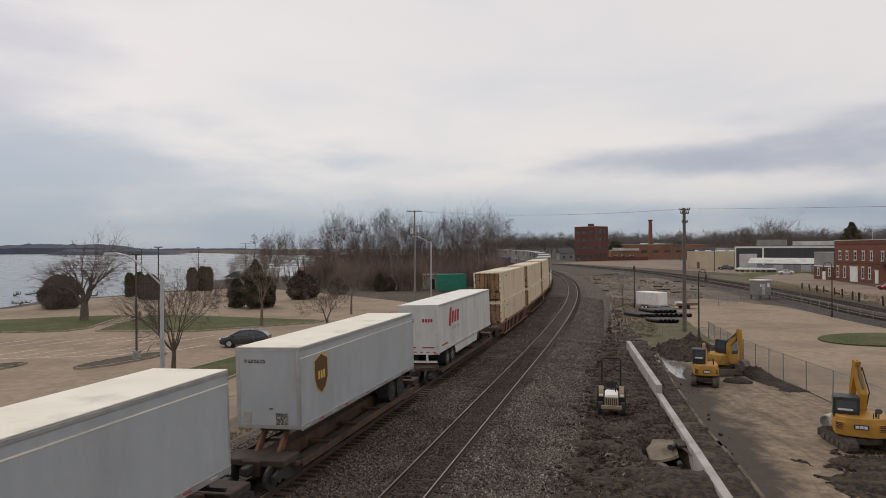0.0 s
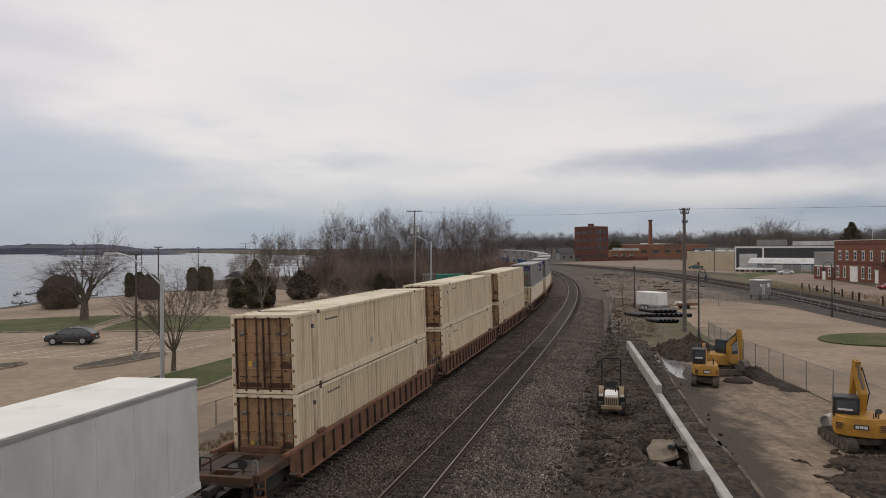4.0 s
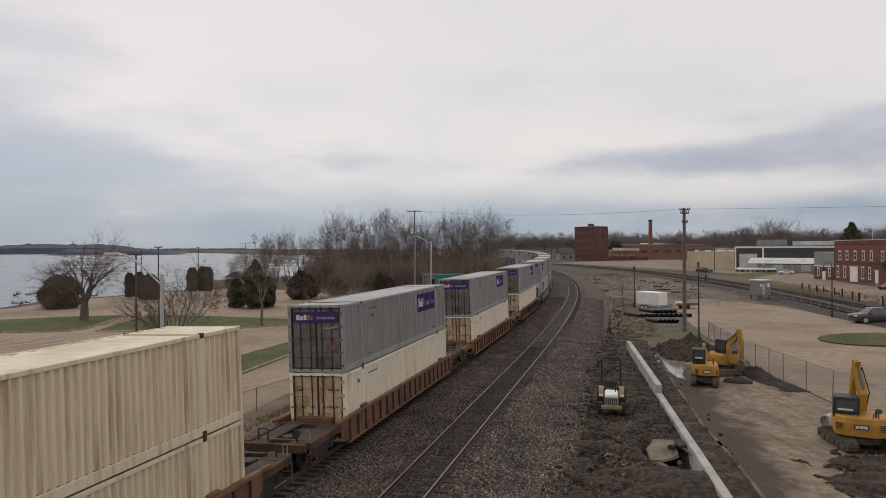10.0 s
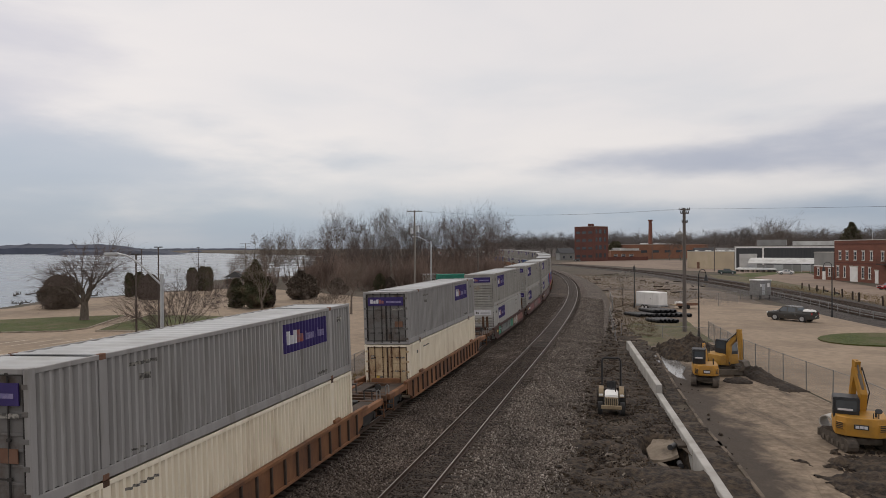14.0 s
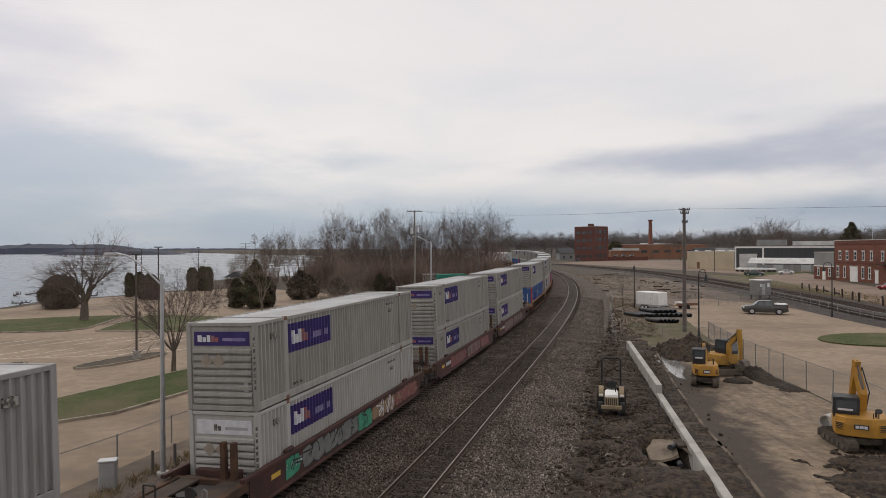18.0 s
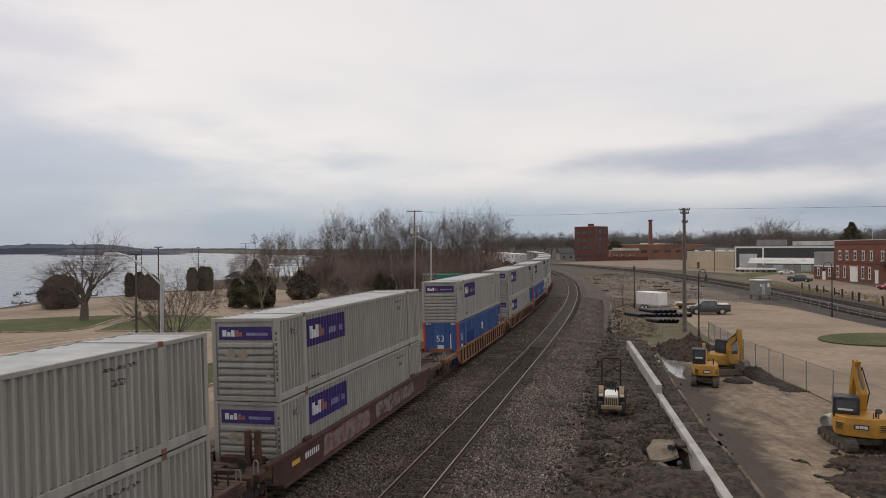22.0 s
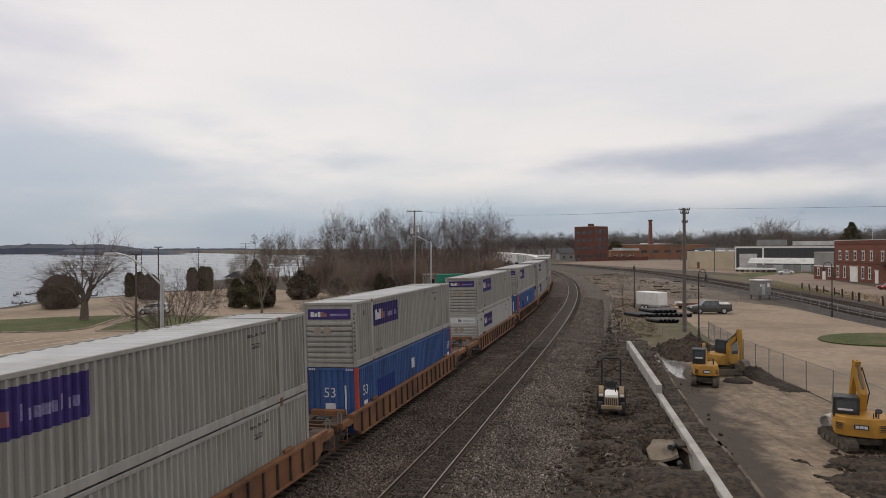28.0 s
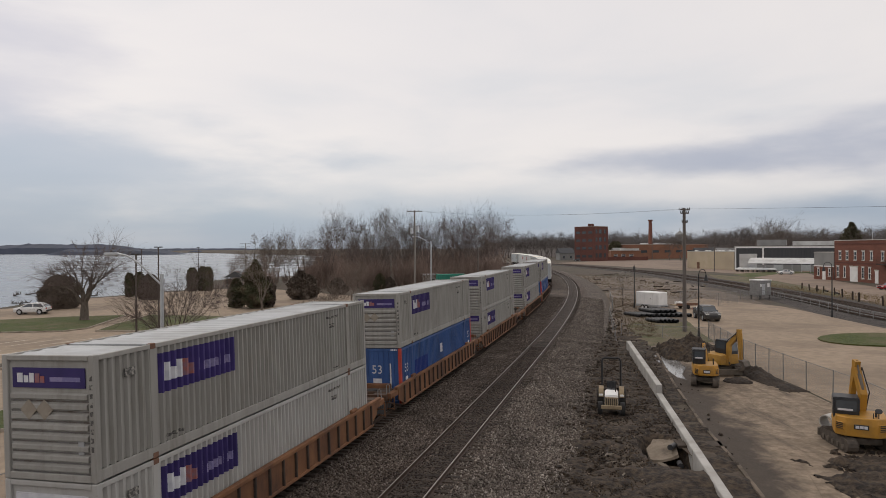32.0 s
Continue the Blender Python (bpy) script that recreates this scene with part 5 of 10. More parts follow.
    for y in (-hl + 2.2, -hl + 3.45):
        bm = BM(); bx(bm, -1.0, 1.0, y - 0.08, y + 0.08, 0.44, 0.60)
        part("axle", bm, M["darksteel"], t)
        for sx in (-1, 1):
            bm = BM(); cyl(bm, (sx * 0.62, y, 0.52), (sx * 1.24, y, 0.52), 0.52, n=22)
            w = part("wheel", bm, M["rubber"], t)
            bm = BM(); cyl(bm, (sx * 1.20, y, 0.52), (sx * 1.255, y, 0.52), 0.30, 0.26, n=16)
            cyl(bm, (sx * 1.24, y, 0.52), (sx * 1.29, y, 0.52), 0.10, n=10)
            part("rim", bm, M["steel_worn2"] if kind == "white" else M["darksteel"], w)
    if kind == "white":
        for sx in (-1, 1):
            bm = BM(); prism(bm, [(-3.6, 0.5), (2.9, 0.5), (3.3, 1.02), (-3.9, 1.02)], sx * 1.22 - 0.015, sx * 1.22 + 0.015)
            part("side_skirt", bm, M["trailer_white"], t, "white aerodynamic side skirt")
        # slanted red letter shapes and a bar below
        for sx in (-1, 1):
            base = -5.6 if sx > 0 else -2.2
            for k in range(4):
                bm = BM()
                y = base + (0.72 * k if sx > 0 else -0.72 * k)
                dy = 1 if sx > 0 else -1
                z0_, z1_ = (2.5, 3.72) if k == 0 else (2.66, 3.44)
                sl = 0.34 * (z1_ - z0_) * dy if sx > 0 else 0.34 * (z1_ - z0_)
                prism(bm, [(y, z0_), (y + dy * 0.50, z0_), (y + dy * 0.50 + sl, z1_), (y + sl, z1_)], sx * 1.309, sx * 1.313)
                part("letter_shape", bm, M["xred"], t, "large slanted red letter shape")
            bm = BM()
            for k in range(5):
                y = base + (1.0 + 0.42 * k) * (1 if sx > 0 else -1)
                bx(bm, min(sx * 1.309, sx * 1.313), max(sx * 1.309, sx * 1.313), y - 0.12, y + 0.12, 2.22, 2.42)
            part("letter_shape", bm, M["grey_roof"], t)
            bm = BM(); bx(bm, min(sx * 1.309, sx * 1.313), max(sx * 1.309, sx * 1.313), -7.4, -5.9, 1.45, 1.55)
            part("letter_shape", bm, M["xred"], t)
    else:
        for sx in (-1, 1):
            c = hl - 1.75
            bm = BM()
            sh = [(-0.42, 0.45), (0.0, 0.62), (0.42, 0.45), (0.42, -0.15), (0.25, -0.45), (0.0, -0.62), (-0.25, -0.45), (-0.42, -0.15)]
            prism(bm, [(c + a * 1.42, 2.9 + b * 1.3) for a, b in sh], sx * 1.309, sx * 1.313)
            s1 = part("shield", bm, M["shield_gold"], t, "gold-edged brown shield")
            bm = BM()
            prism(bm, [(c + a * 1.3, 2.9 + b * 1.18) for a, b in sh], sx * 1.314, sx * 1.318)
            part("shield_field", bm, M["shield_brown"], s1)
            bm = BM()
            for k in range(3):
                bx(bm, min(sx * 1.319, sx * 1.322), max(sx * 1.319, sx * 1.322), c - 0.30 + k * 0.22, c - 0.15 + k * 0.22, 2.70, 3.02)
            part("shield_bars", bm, M["shield_gold"], s1)
        for x0, x1, z0_, z1_, mm in ((-0.95, -0.1, 3.55, 3.68, "stencil"), (-1.02, -0.72, 1.35, 1.75, "trim_silver"), (0.28, 0.78, 1.30, 1.72, "stencil"), (0.0, 0.2, 1.85, 1.90, "stencil")):
            bm = BM(); bx(bm, -x1, -x0, hl - 0.004, hl + 0.012, z0_, z1_)
            part("front_plate", bm, M[mm], t)
        bm = BM()
        for sx in (-1, 1):
            bx(bm, sx * (hw - 0.06) - 0.07, sx * (hw - 0.06) + 0.07, hl - 0.06, hl + 0.012, z0, z1)
        bx(bm, -hw, hw, hl - 0.06, hl + 0.010, z1 - 0.12, z1)
        bx(bm, -hw, hw, hl - 0.06, hl + 0.010, z0, z0 + 0.14)
        part("front_frame", bm, M["trim_silver"], t)
    return t


UPPER_Z, LOWER_Z = 3.10, 0.20


def train_list():
    """Every car and load with its place along the line when the clip begins."""
    out = []
    PROTO = {}

    def get(key, make):
        if key not in PROTO:
            PROTO[key] = make()
            return PROTO[key]
        return copy_thing(PROTO[key], Matrix())

    # (place, car, lower, upper, doors towards the camera)
    stacks = [(42.8, "rust", "cream", "cream", True), (62.7, "rust", "cream", "cream", True), (82.75, "rust", "cream", "cream", True),
              (106.7, "orange_single", "ivory", "grey_dark", True), (130.65, "orange_single", "ivory", "grey_dark", True), (154.75, "orange_single", "ivory", "grey_dark", True),
              (178.75, "brown", "grey_white", "grey", False), (199.8, "brown", "grey", "grey", False), (219.97, "brown", "grey", "grey", False),
              (245.1, "orange", "blue", "grey", False), (265.95, "orange", "grey", "grey", False), (286.85, "orange", "blue", "grey", False),
              (311.65, "orange", "grey_white", "grey", False), (332.6, "orange", "blue", "grey", False), (353.0, "orange", "grey", "grey", False),
              (377.4, "orange", "grey", "grey", False), (398.2, "orange", "blue", "grey", False)]
    for i, (s, car, lo, up, doors) in enumerate(stacks):
        if car == "orange_single":
            c = get("single%d" % (i == 3), lambda: well_car("rust" if i == 3 else "orange", 11.85))
        elif car == "brown":
            c = get("brown%d" % i, lambda: well_car("brown", 10.0, True, i == 8, tags=i - 4, near=11.3 if i == 6 else 0, far=12.4 if i == 8 else 0))
        elif car == "rust":
            c = get("rust%d" % i, lambda: well_car("rust", 9.95, True, i == 2, near=11.2 if i == 0 else 0, far=11.2 if i == 2 else 0))
        else:
            k = 0 if i == 15 else (i - 9) % 3
            c = get("orange%d" % k, lambda: well_car("orange", 10.3, True, k == 2, near=12.2 if k == 0 else 0, far=12.2 if k == 2 else 0))
        out.append((c, s, 0.0, False))
        out.append((get(lo, lambda: container(lo)), s, LOWER_Z, doors or lo in ("cream", "ivory")))
        out.append((get(up, lambda: container(up)), s, UPPER_Z, doors))
    trailers = [(-16.9, "grey", True), (0.95, "grey", True), (20.9, "white", False)] + [(428.0 + 18.6 * k, "white" if k % 3 else "grey", k % 2 == 0) for k in range(7)]
    for s, kind, rev in trailers:
        long = kind == "white"
        out.append((get("spine" if long else "short_spine", lambda: spine_car(9.2 if long else 8.0)), s, 0.0, rev))
        out.append((get("trailer_" + kind, lambda: road_trailer(kind)), s, 0.62, rev))
    return out


TRAIN = train_list()


def travelled(t):
    return 10.3473 * t - 0.0492044 * t ** 2 + 0.00201243 * t ** 3 - 0.0000263557 * t ** 4


def train_pose(s, up, reverse):
    a, b = at(s - 8.0, -TRACK_GAP), at(s + 8.0, -TRACK_GAP)
    d = b - a
    m = Matrix.Translation((a + b) / 2) @ Matrix.Rotation(-math.atan2(d.x, d.y), 4, "Z") @ Matrix.Rotation(math.asin(d.z / d.length), 4, "X") @ Matrix.Rotation(-CANT, 4, "Y") @ Matrix.Translation((0, 0, up))
    return m @ Matrix.Rotation(math.pi, 4, "Z") if reverse else m

# ---------------- plants ----------------
def tube(v, f, p0, p1, r0, r1, n):
    d = p1 - p0
    if d.length < 1e-5:
        return
    a = d.orthogonal().normalized()
    b = d.cross(a).normalized()
    k = len(v)
    for p, r in ((p0, r0), (p1, r1)):
        for i in range(n):
            t = 2 * math.pi * i / n
            v.append((p + (a * math.cos(t) + b * math.sin(t)) * r)[:])
    for i in range(n):
        j = (i + 1) % n
        f.append((k + i, k + j, k + n + j, k + n + i))


def slip(out, p, e, w):
    v, f = out
    sd = (e - p).orthogonal().normalized() * w
    k = len(v)
    v += [(p - sd)[:], (p + sd)[:], (e + sd * 0.35)[:], (e - sd * 0.35)[:]]
    f.append((k, k + 1, k + 2, k + 3))


def fan_tree(seed, h, width, trunk_h, r, limbs_n=5, levels=7, angle=0.42, up=0.12, ratio=0.82, thin=0.010, slips=5, out=0.10, leader=0.0, first=0.30, fork=1):
    """A leafless tree that forks again and again into a full crown: (limbs, twigs)."""
    rng = random.Random(seed)
    limbs, twigs = ([], []), ([], [])
    mid = Vector((0, 0, trunk_h + (h - trunk_h) * 0.25))

    def rv():
        return Vector((rng.uniform(-1, 1), rng.uniform(-1, 1), rng.uniform(-1, 1)))

    def grow(p, d, ln, rad, lev):
        bend = (d + rv() * 0.16).normalized()
        m = p + bend * ln * 0.5
        d2 = (bend + rv() * 0.20 + Vector((0, 0, up)) * 0.5).normalized()
        e = m + d2 * ln * 0.5
        o = limbs if rad > thin * 3.2 else twigs
        sides = 6 if lev <= 1 else 4 if rad > thin * 3 else 3
        r1 = max(thin * 0.7, rad * 0.74)
        tube(*o, p, m, rad, (rad + r1) / 2, sides)
        tube(*o, m, e, (rad + r1) / 2, r1, sides)
        if lev >= levels:
            for k in range(slips):
                g = p.lerp(e, rng.uniform(0.1, 1.0))
                td = (d2 + rv() * 0.75 + Vector((0, 0, up))).normalized()
                q = g + td * ln * rng.uniform(0.7, 1.5)
                slip(twigs, g, q, thin * 0.62)
                for z in range(fork):
                    g2 = g.lerp(q, rng.uniform(0.3, 0.95))
                    slip(twigs, g2, g2 + (td + rv() * 0.7).normalized() * ln * rng.uniform(0.4, 0.8), thin * 0.48)
            return
        n = 2 if rng.random() < 0.72 else 3
        side = rv()
        side = (side - d2 * side.dot(d2)).normalized()
        for k in range(n):
            s2 = Matrix.Rotation(6.283 * k / n + rng.uniform(-0.4, 0.4), 3, d2) @ side
            a = angle * rng.uniform(0.6, 1.35) * (0.55 if k == 0 else 1.0)
            away = (e - mid).normalized()
            nd = (d2 * math.cos(a) + s2 * math.sin(a) + away * out + Vector((0, 0, up))).normalized()
            grow(e, nd, ln * ratio * rng.uniform(0.75, 1.2), r1 * (0.82 if k == 0 else 0.66), lev + 1)
        if lev >= 1 and rng.random() < 0.7:
            s2 = Matrix.Rotation(rng.uniform(0, 6.283), 3, d2) @ side
            grow(m, (d2 * 0.55 + s2 * 0.8 + Vector((0, 0, up))).normalized(), ln * ratio * 0.72, r1 * 0.5, min(levels, lev + 2))

    tube(*limbs, Vector((0, 0, -0.3)), Vector((0, 0, trunk_h * 0.12)), r * 1.5, r * 1.08, 9)
    tube(*limbs, Vector((0, 0, trunk_h * 0.12)), Vector((0.05, 0, trunk_h)), r * 1.08, r * 0.92, 9)
    for i in range(limbs_n):
        a = 6.283 * (i + rng.uniform(-0.25, 0.25)) / limbs_n
        lean = rng.uniform(0.75, 1.15) * first * (0.3 if i == 0 else 1.0)
        z = trunk_h * rng.uniform(0.82, 1.0) if not leader else trunk_h + (h - trunk_h) * leader * i / limbs_n
        if leader and i:
            tube(*limbs, Vector((0, 0, trunk_h)), Vector((0, 0, z)), r * 0.85, r * 0.6, 7)
        grow(Vector((0, 0, z)), Vector((math.cos(a) * lean, math.sin(a) * lean, 1)).normalized(), (h - trunk_h) * 0.30 * rng.uniform(0.85, 1.15), r * rng.uniform(0.5, 0.68), 0)
    top = sorted(c[2] for c in twigs[0])[-len(twigs[0]) // 400]
    xs, ys = sorted(c[0] for c in twigs[0]), sorted(c[1] for c in twigs[0])
    n = len(xs)
    cx, cy = (xs[-n // 60] + xs[n // 60]) / 2, (ys[-n // 60] + ys[n // 60]) / 2
    gx, gy = width / (xs[-n // 60] - xs[n // 60]), width / (ys[-n // 60] - ys[n // 60])
    for vs in (limbs[0], twigs[0]):
        for i, c in enumerate(vs):
            u = max(0.0, min(1.0, (c[2] - trunk_h) / (0.4 * h)))
            c = (c[0] - cx * u, c[1] - cy * u, c[2])
            w = max(0.0, min(1.0, (c[2] - trunk_h * 0.7) / (0.18 * h)))
            vs[i] = (c[0] * (1 + (gx - 1) * w), c[1] * (1 + (gy - 1) * w), c[2] if c[2] < trunk_h else trunk_h + (c[2] - trunk_h) * (h - trunk_h) / (top - trunk_h))
    return limbs, twigs


def place_tree(label, x, y, z, made, turn=0.0, twig="twig"):
    t = thing("bare_tree", label, "tree", "", "", pose(x, y, z, 0, 0, turn))
    part("trunk", made[0], M["bark"], t, smooth=True)
    part("crown", made[1], M[twig], t)


place_tree("bare broad-crowned tree forking low on the lawn", -45.1, 85.2, GZ + 0.1, fan_tree(18, 11.2, 9.6, 2.3, 0.50, 8, 5, 0.44, 0.02, 0.86, 0.026, 4, 0.24, 0.0, 0.66), 40, "twig_dark")
place_tree("small bare spreading tree on the street lawn", -19.6, 49.2, GZ + 0.1, fan_tree(12, 8.0, 6.9, 1.5, 0.17, 7, 5, 0.50, 0.0, 0.86, 0.0185, 3, 0.20, 0.0, 0.75), 10, "twig_dark")
place_tree("slender bare tree beside the lawn strip", -20.9, 78.0, GZ + 0.1, fan_tree(13, 9.0, 5.4, 2.6, 0.17, 4, 5, 0.40, 0.08, 0.86, 0.017, 4, 0.08, 0.0, 0.4))
place_tree("small bare crooked tree near the fence", -12.2, 71.0, GZ, fan_tree(14, 6.4, 5.2, 1.5, 0.15, 5, 5, 0.50, 0.05, 0.84, 0.015, 4, 0.12, 0.0, 0.6))
place_tree("thin bare tree by the path", -12.5, 92.0, GZ, fan_tree(15, 8.0, 4.6, 2.2, 0.15, 4, 5, 0.40, 0.10, 0.86, 0.017, 4, 0.08, 0.0, 0.4))
place_tree("thin bare sapling beside the gravel yard", 27.0, 102.0, GZ, fan_tree(16, 6.2, 2.6, 1.6, 0.06, 4, 4, 0.36, 0.2, 0.8, 0.008, 4, 0.05, 0.5, 0.4), 0, "twig_pale")


def larch(seed, h):
    """A conical tree: one leader, side branches shorter towards the tip."""
    rng = random.Random(seed)
    limbs, twigs = ([], []), ([], [])
    pts = [Vector((0.10 * math.sin(k * 1.3), 0.08 * math.cos(k), h * k / 8)) for k in range(9)]
    for k in range(8):
        tube(*limbs, pts[k], pts[k + 1], 0.17 * (1 - k / 8.3), 0.17 * (1 - (k + 1) / 8.3), 6)
    for k in range(95):
        t = rng.uniform(0.10, 0.97)
        a = rng.uniform(0, 6.283)
        ln = h * 0.27 * (1 - t) ** 0.75 * rng.uniform(0.55, 1.15) + 0.3
        p = Vector((0, 0, t * h))
        e = p + Vector((math.cos(a), math.sin(a), rng.uniform(0.05, 0.5))) * ln
        tube(*twigs, p, e, 0.035, 0.012, 3)
        for q in range(9):
            b = p.lerp(e, rng.uniform(0.25, 1.0))
            f = b + Vector((rng.uniform(-1, 1), rng.uniform(-1, 1), rng.uniform(-0.5, 0.7))) * ln * 0.32
            tube(*twigs, b, f, 0.014, 0.006, 3)
            for z in range(3):
                g = b.lerp(f, rng.uniform(0.3, 1))
                tube(*twigs, g, g + Vector((rng.uniform(-1, 1), rng.uniform(-1, 1), rng.uniform(-0.6, 0.6))) * ln * 0.14, 0.010, 0.005, 3)
    return limbs, twigs


def woods():
    rng = random.Random(4)
    protos = []
    for k in range(8):
        pale = k in (2, 5)
        one = k % 2
        limbs, twigs = fan_tree(140 + k, 20.0, (10.5, 7.5, 9.5, 8.5)[k % 4], 5.0 if one else 3.4, 0.26, 5 if one else 7, 4, 0.50, 0.0, 0.88, 0.046, 4, 0.28, 0.35 if one else 0.0, 0.62)
        t = thing("bare_tree", "tall bare pale-barked tree in the lakeside wood" if pale else "tall bare brown tree in the lakeside wood", "tree", "trees of the lakeside wood")
        part("trunk", limbs, M["twig_pale" if pale else "bark_dark"], t, smooth=True)
        part("crown", twigs, M["twig_mid" if pale else "twig_dark"], t)
        protos.append(t)
    used = set()

    def put(k, x, y, w, h):
        p = copy_thing(protos[k], Matrix()) if k in used else protos[k]
        used.add(k)
        p.matrix_basis = pose(x, y, GZ - 0.2, 0, 0, rng.uniform(0, 360)) @ Matrix.Diagonal((w, w, h, 1))

    # the tall trees that make the skyline: (bearing, distance, height, kind)
    for px, y, h, k in ((588, 160, 17.6, 3), (572, 170, 15.0, 0), (624, 172, 16.4, 1), (662, 168, 17.4, 2), (692, 165, 18.2, 5), (672, 176, 17.6, 5), (716, 178, 15.8, 4), (738, 172, 15.6, 1),
                        (760, 180, 16.0, 6), (784, 172, 17.2, 0), (806, 176, 17.6, 6), (826, 170, 18.4, 4), (846, 176, 18.0, 7), (866, 170, 17.6, 3), (880, 176, 15.2, 7), (640, 182, 16.0, 6), (706, 170, 16.4, 2), (796, 184, 18.0, 1), (856, 186, 18.6, 0)):
        put(k, (px - 784) / 1200 * y, y, (h + 1.6) / 20 * 1.05, (h + 1.6) / 20)
    for i in range(30):
        px = 556 + (i + rng.random()) / 30 * 326
        y = rng.uniform(150, 205)
        h = rng.uniform(9.5, 16.5) * y / 172
        put(i % 8, (px - 784) / 1200 * y, y, h / 20 * 0.95, h / 20)
    # smaller trees towards the shore
    small = []
    for k in range(3):
        limbs, twigs = fan_tree(160 + k, 10.0, (4.6, 5.6, 5.0)[k], 1.0, 0.13, 6, 3, 0.44, 0.02, 0.88, 0.034, 4, 0.2, 0.0, 0.45)
        t = thing("bare_tree", "small many-stemmed bare tree near the shore", "tree", "trees near the shore")
        part("trunk", limbs, M["bark"], t, smooth=True)
        part("crown", twigs, M["twig"], t)
        small.append(t)
    for i, (px, y, h) in enumerate(((420, 172, 8.6), (436, 180, 9.2), (462, 185, 10.5), (478, 176, 12.0), (492, 178, 14.2), (505, 184, 14.0), (520, 180, 12.6), (531, 186, 12.4), (546, 190, 9.0), (556, 176, 8.8), (412, 184, 6.8), (470, 196, 11.0), (512, 198, 12.0), (485, 192, 12.6))):
        p = small[i % 3] if i < 3 else copy_thing(small[i % 3], Matrix())
        p.matrix_basis = pose((px - 784) / 1200 * y, y, GZ - 0.2, 0, 0, rng.uniform(0, 360)) @ Matrix.Diagonal((h / 10 * 0.85, h / 10 * 0.85, h / 9.2, 1))
    for i, (px, y, h) in enumerate(((451, 165, 13.2), (468, 190, 12.6), (600, 190, 12.0))):
        limbs, twigs = larch(170 + i, h)
        t = thing("larch_tree", "bare conical larch near the shore", "tree", "larches near the shore", "", pose((px - 784) / 1200 * y, y, GZ - 0.2))
        part("trunk", limbs, M["bark"], t, smooth=True)
        part("crown", twigs, M["twig_pale" if i == 0 else "twig"], t)
    for px, y, h in ((528, 150, 6.4), (538, 151, 7.0)):
        v, f = [], []
        x = (px - 784) / 1200 * y
        tube(v, f, Vector((0, 0, -0.2)), Vector((0.1, 0, h * 0.6)), 0.22, 0.16, 7)
        tube(v, f, Vector((0.1, 0, h * 0.6)), Vector((-0.1, 0, h)), 0.16, 0.09, 7)
        tube(v, f, Vector((0.08, 0, h * 0.7)), Vector((-0.5, 0, h * 0.95)), 0.09, 0.05, 5)
        ob = part("dead_trunk", (v, f), M["bark"])
        ob.matrix_basis = pose(x, y, GZ)
        tagged(ob, "broken dead standing trunk at the wood's edge", "tree trunk", "dead trunks")
    # brush under the trees
    shrubs = []
    for k in range(4):
        v, f = [], []
        r2 = random.Random(70 + k)
        for s in range(34):
            p = Vector((r2.uniform(-1.6, 1.6), r2.uniform(-1.6, 1.6), -0.2))
            d = Vector((r2.uniform(-0.35, 0.35), r2.uniform(-0.35, 0.35), 1)).normalized()
            ln = r2.uniform(3.2, 6.5)
            q = p + d * ln * 0.5
            tube(v, f, p, q, 0.05, 0.035, 3)
            for b in range(7):
                dd = (d + Vector((r2.uniform(-1, 1), r2.uniform(-1, 1), r2.uniform(-0.2, 0.6))) * 0.5).normalized()
                a = p + d * ln * r2.uniform(0.2, 0.6)
                e = a + dd * ln * r2.uniform(0.3, 0.55)
                tube(v, f, a, e, 0.025, 0.012, 3)
                for c in range(4):
                    d3 = (dd + Vector((r2.uniform(-1, 1), r2.uniform(-1, 1), r2.uniform(-0.4, 0.6))) * 0.6).normalized()
                    a3 = a.lerp(e, r2.uniform(0.3, 1))
                    e3, sd = a3 + d3 * r2.uniform(0.5, 1.2), d3.orthogonal().normalized() * 0.014
                    k3 = len(v)
                    v += [(a3 - sd)[:], (a3 + sd)[:], (e3 + sd * 0.4)[:], (e3 - sd * 0.4)[:]]
                    f.append((k3, k3 + 1, k3 + 2, k3 + 3))
        t = thing("brush", "dense leafless reddish-brown brush under the trees", "shrub", "brush of the lakeside wood")
        part("thicket", (v, f), M["thicket"], t)
        shrubs.append(t)
    for i in range(104):
        px = 545 + rng.random() * 345 if i < 92 else 405 + rng.random() * 140
        y = rng.uniform(142, 200)
        x = (px - 784) / 1200 * y
        k = rng.uniform(0.75, 1.45) * (1 if i < 92 else 0.5)
        p = shrubs[i % 4] if i < 4 else copy_thing(shrubs[i % 4], Matrix())
        p.matrix_basis = pose(x, y, GZ, 0, 0, rng.uniform(0, 360)) @ Matrix.Diagonal((k, k, k * rng.uniform(0.8, 1.2), 1))


woods()


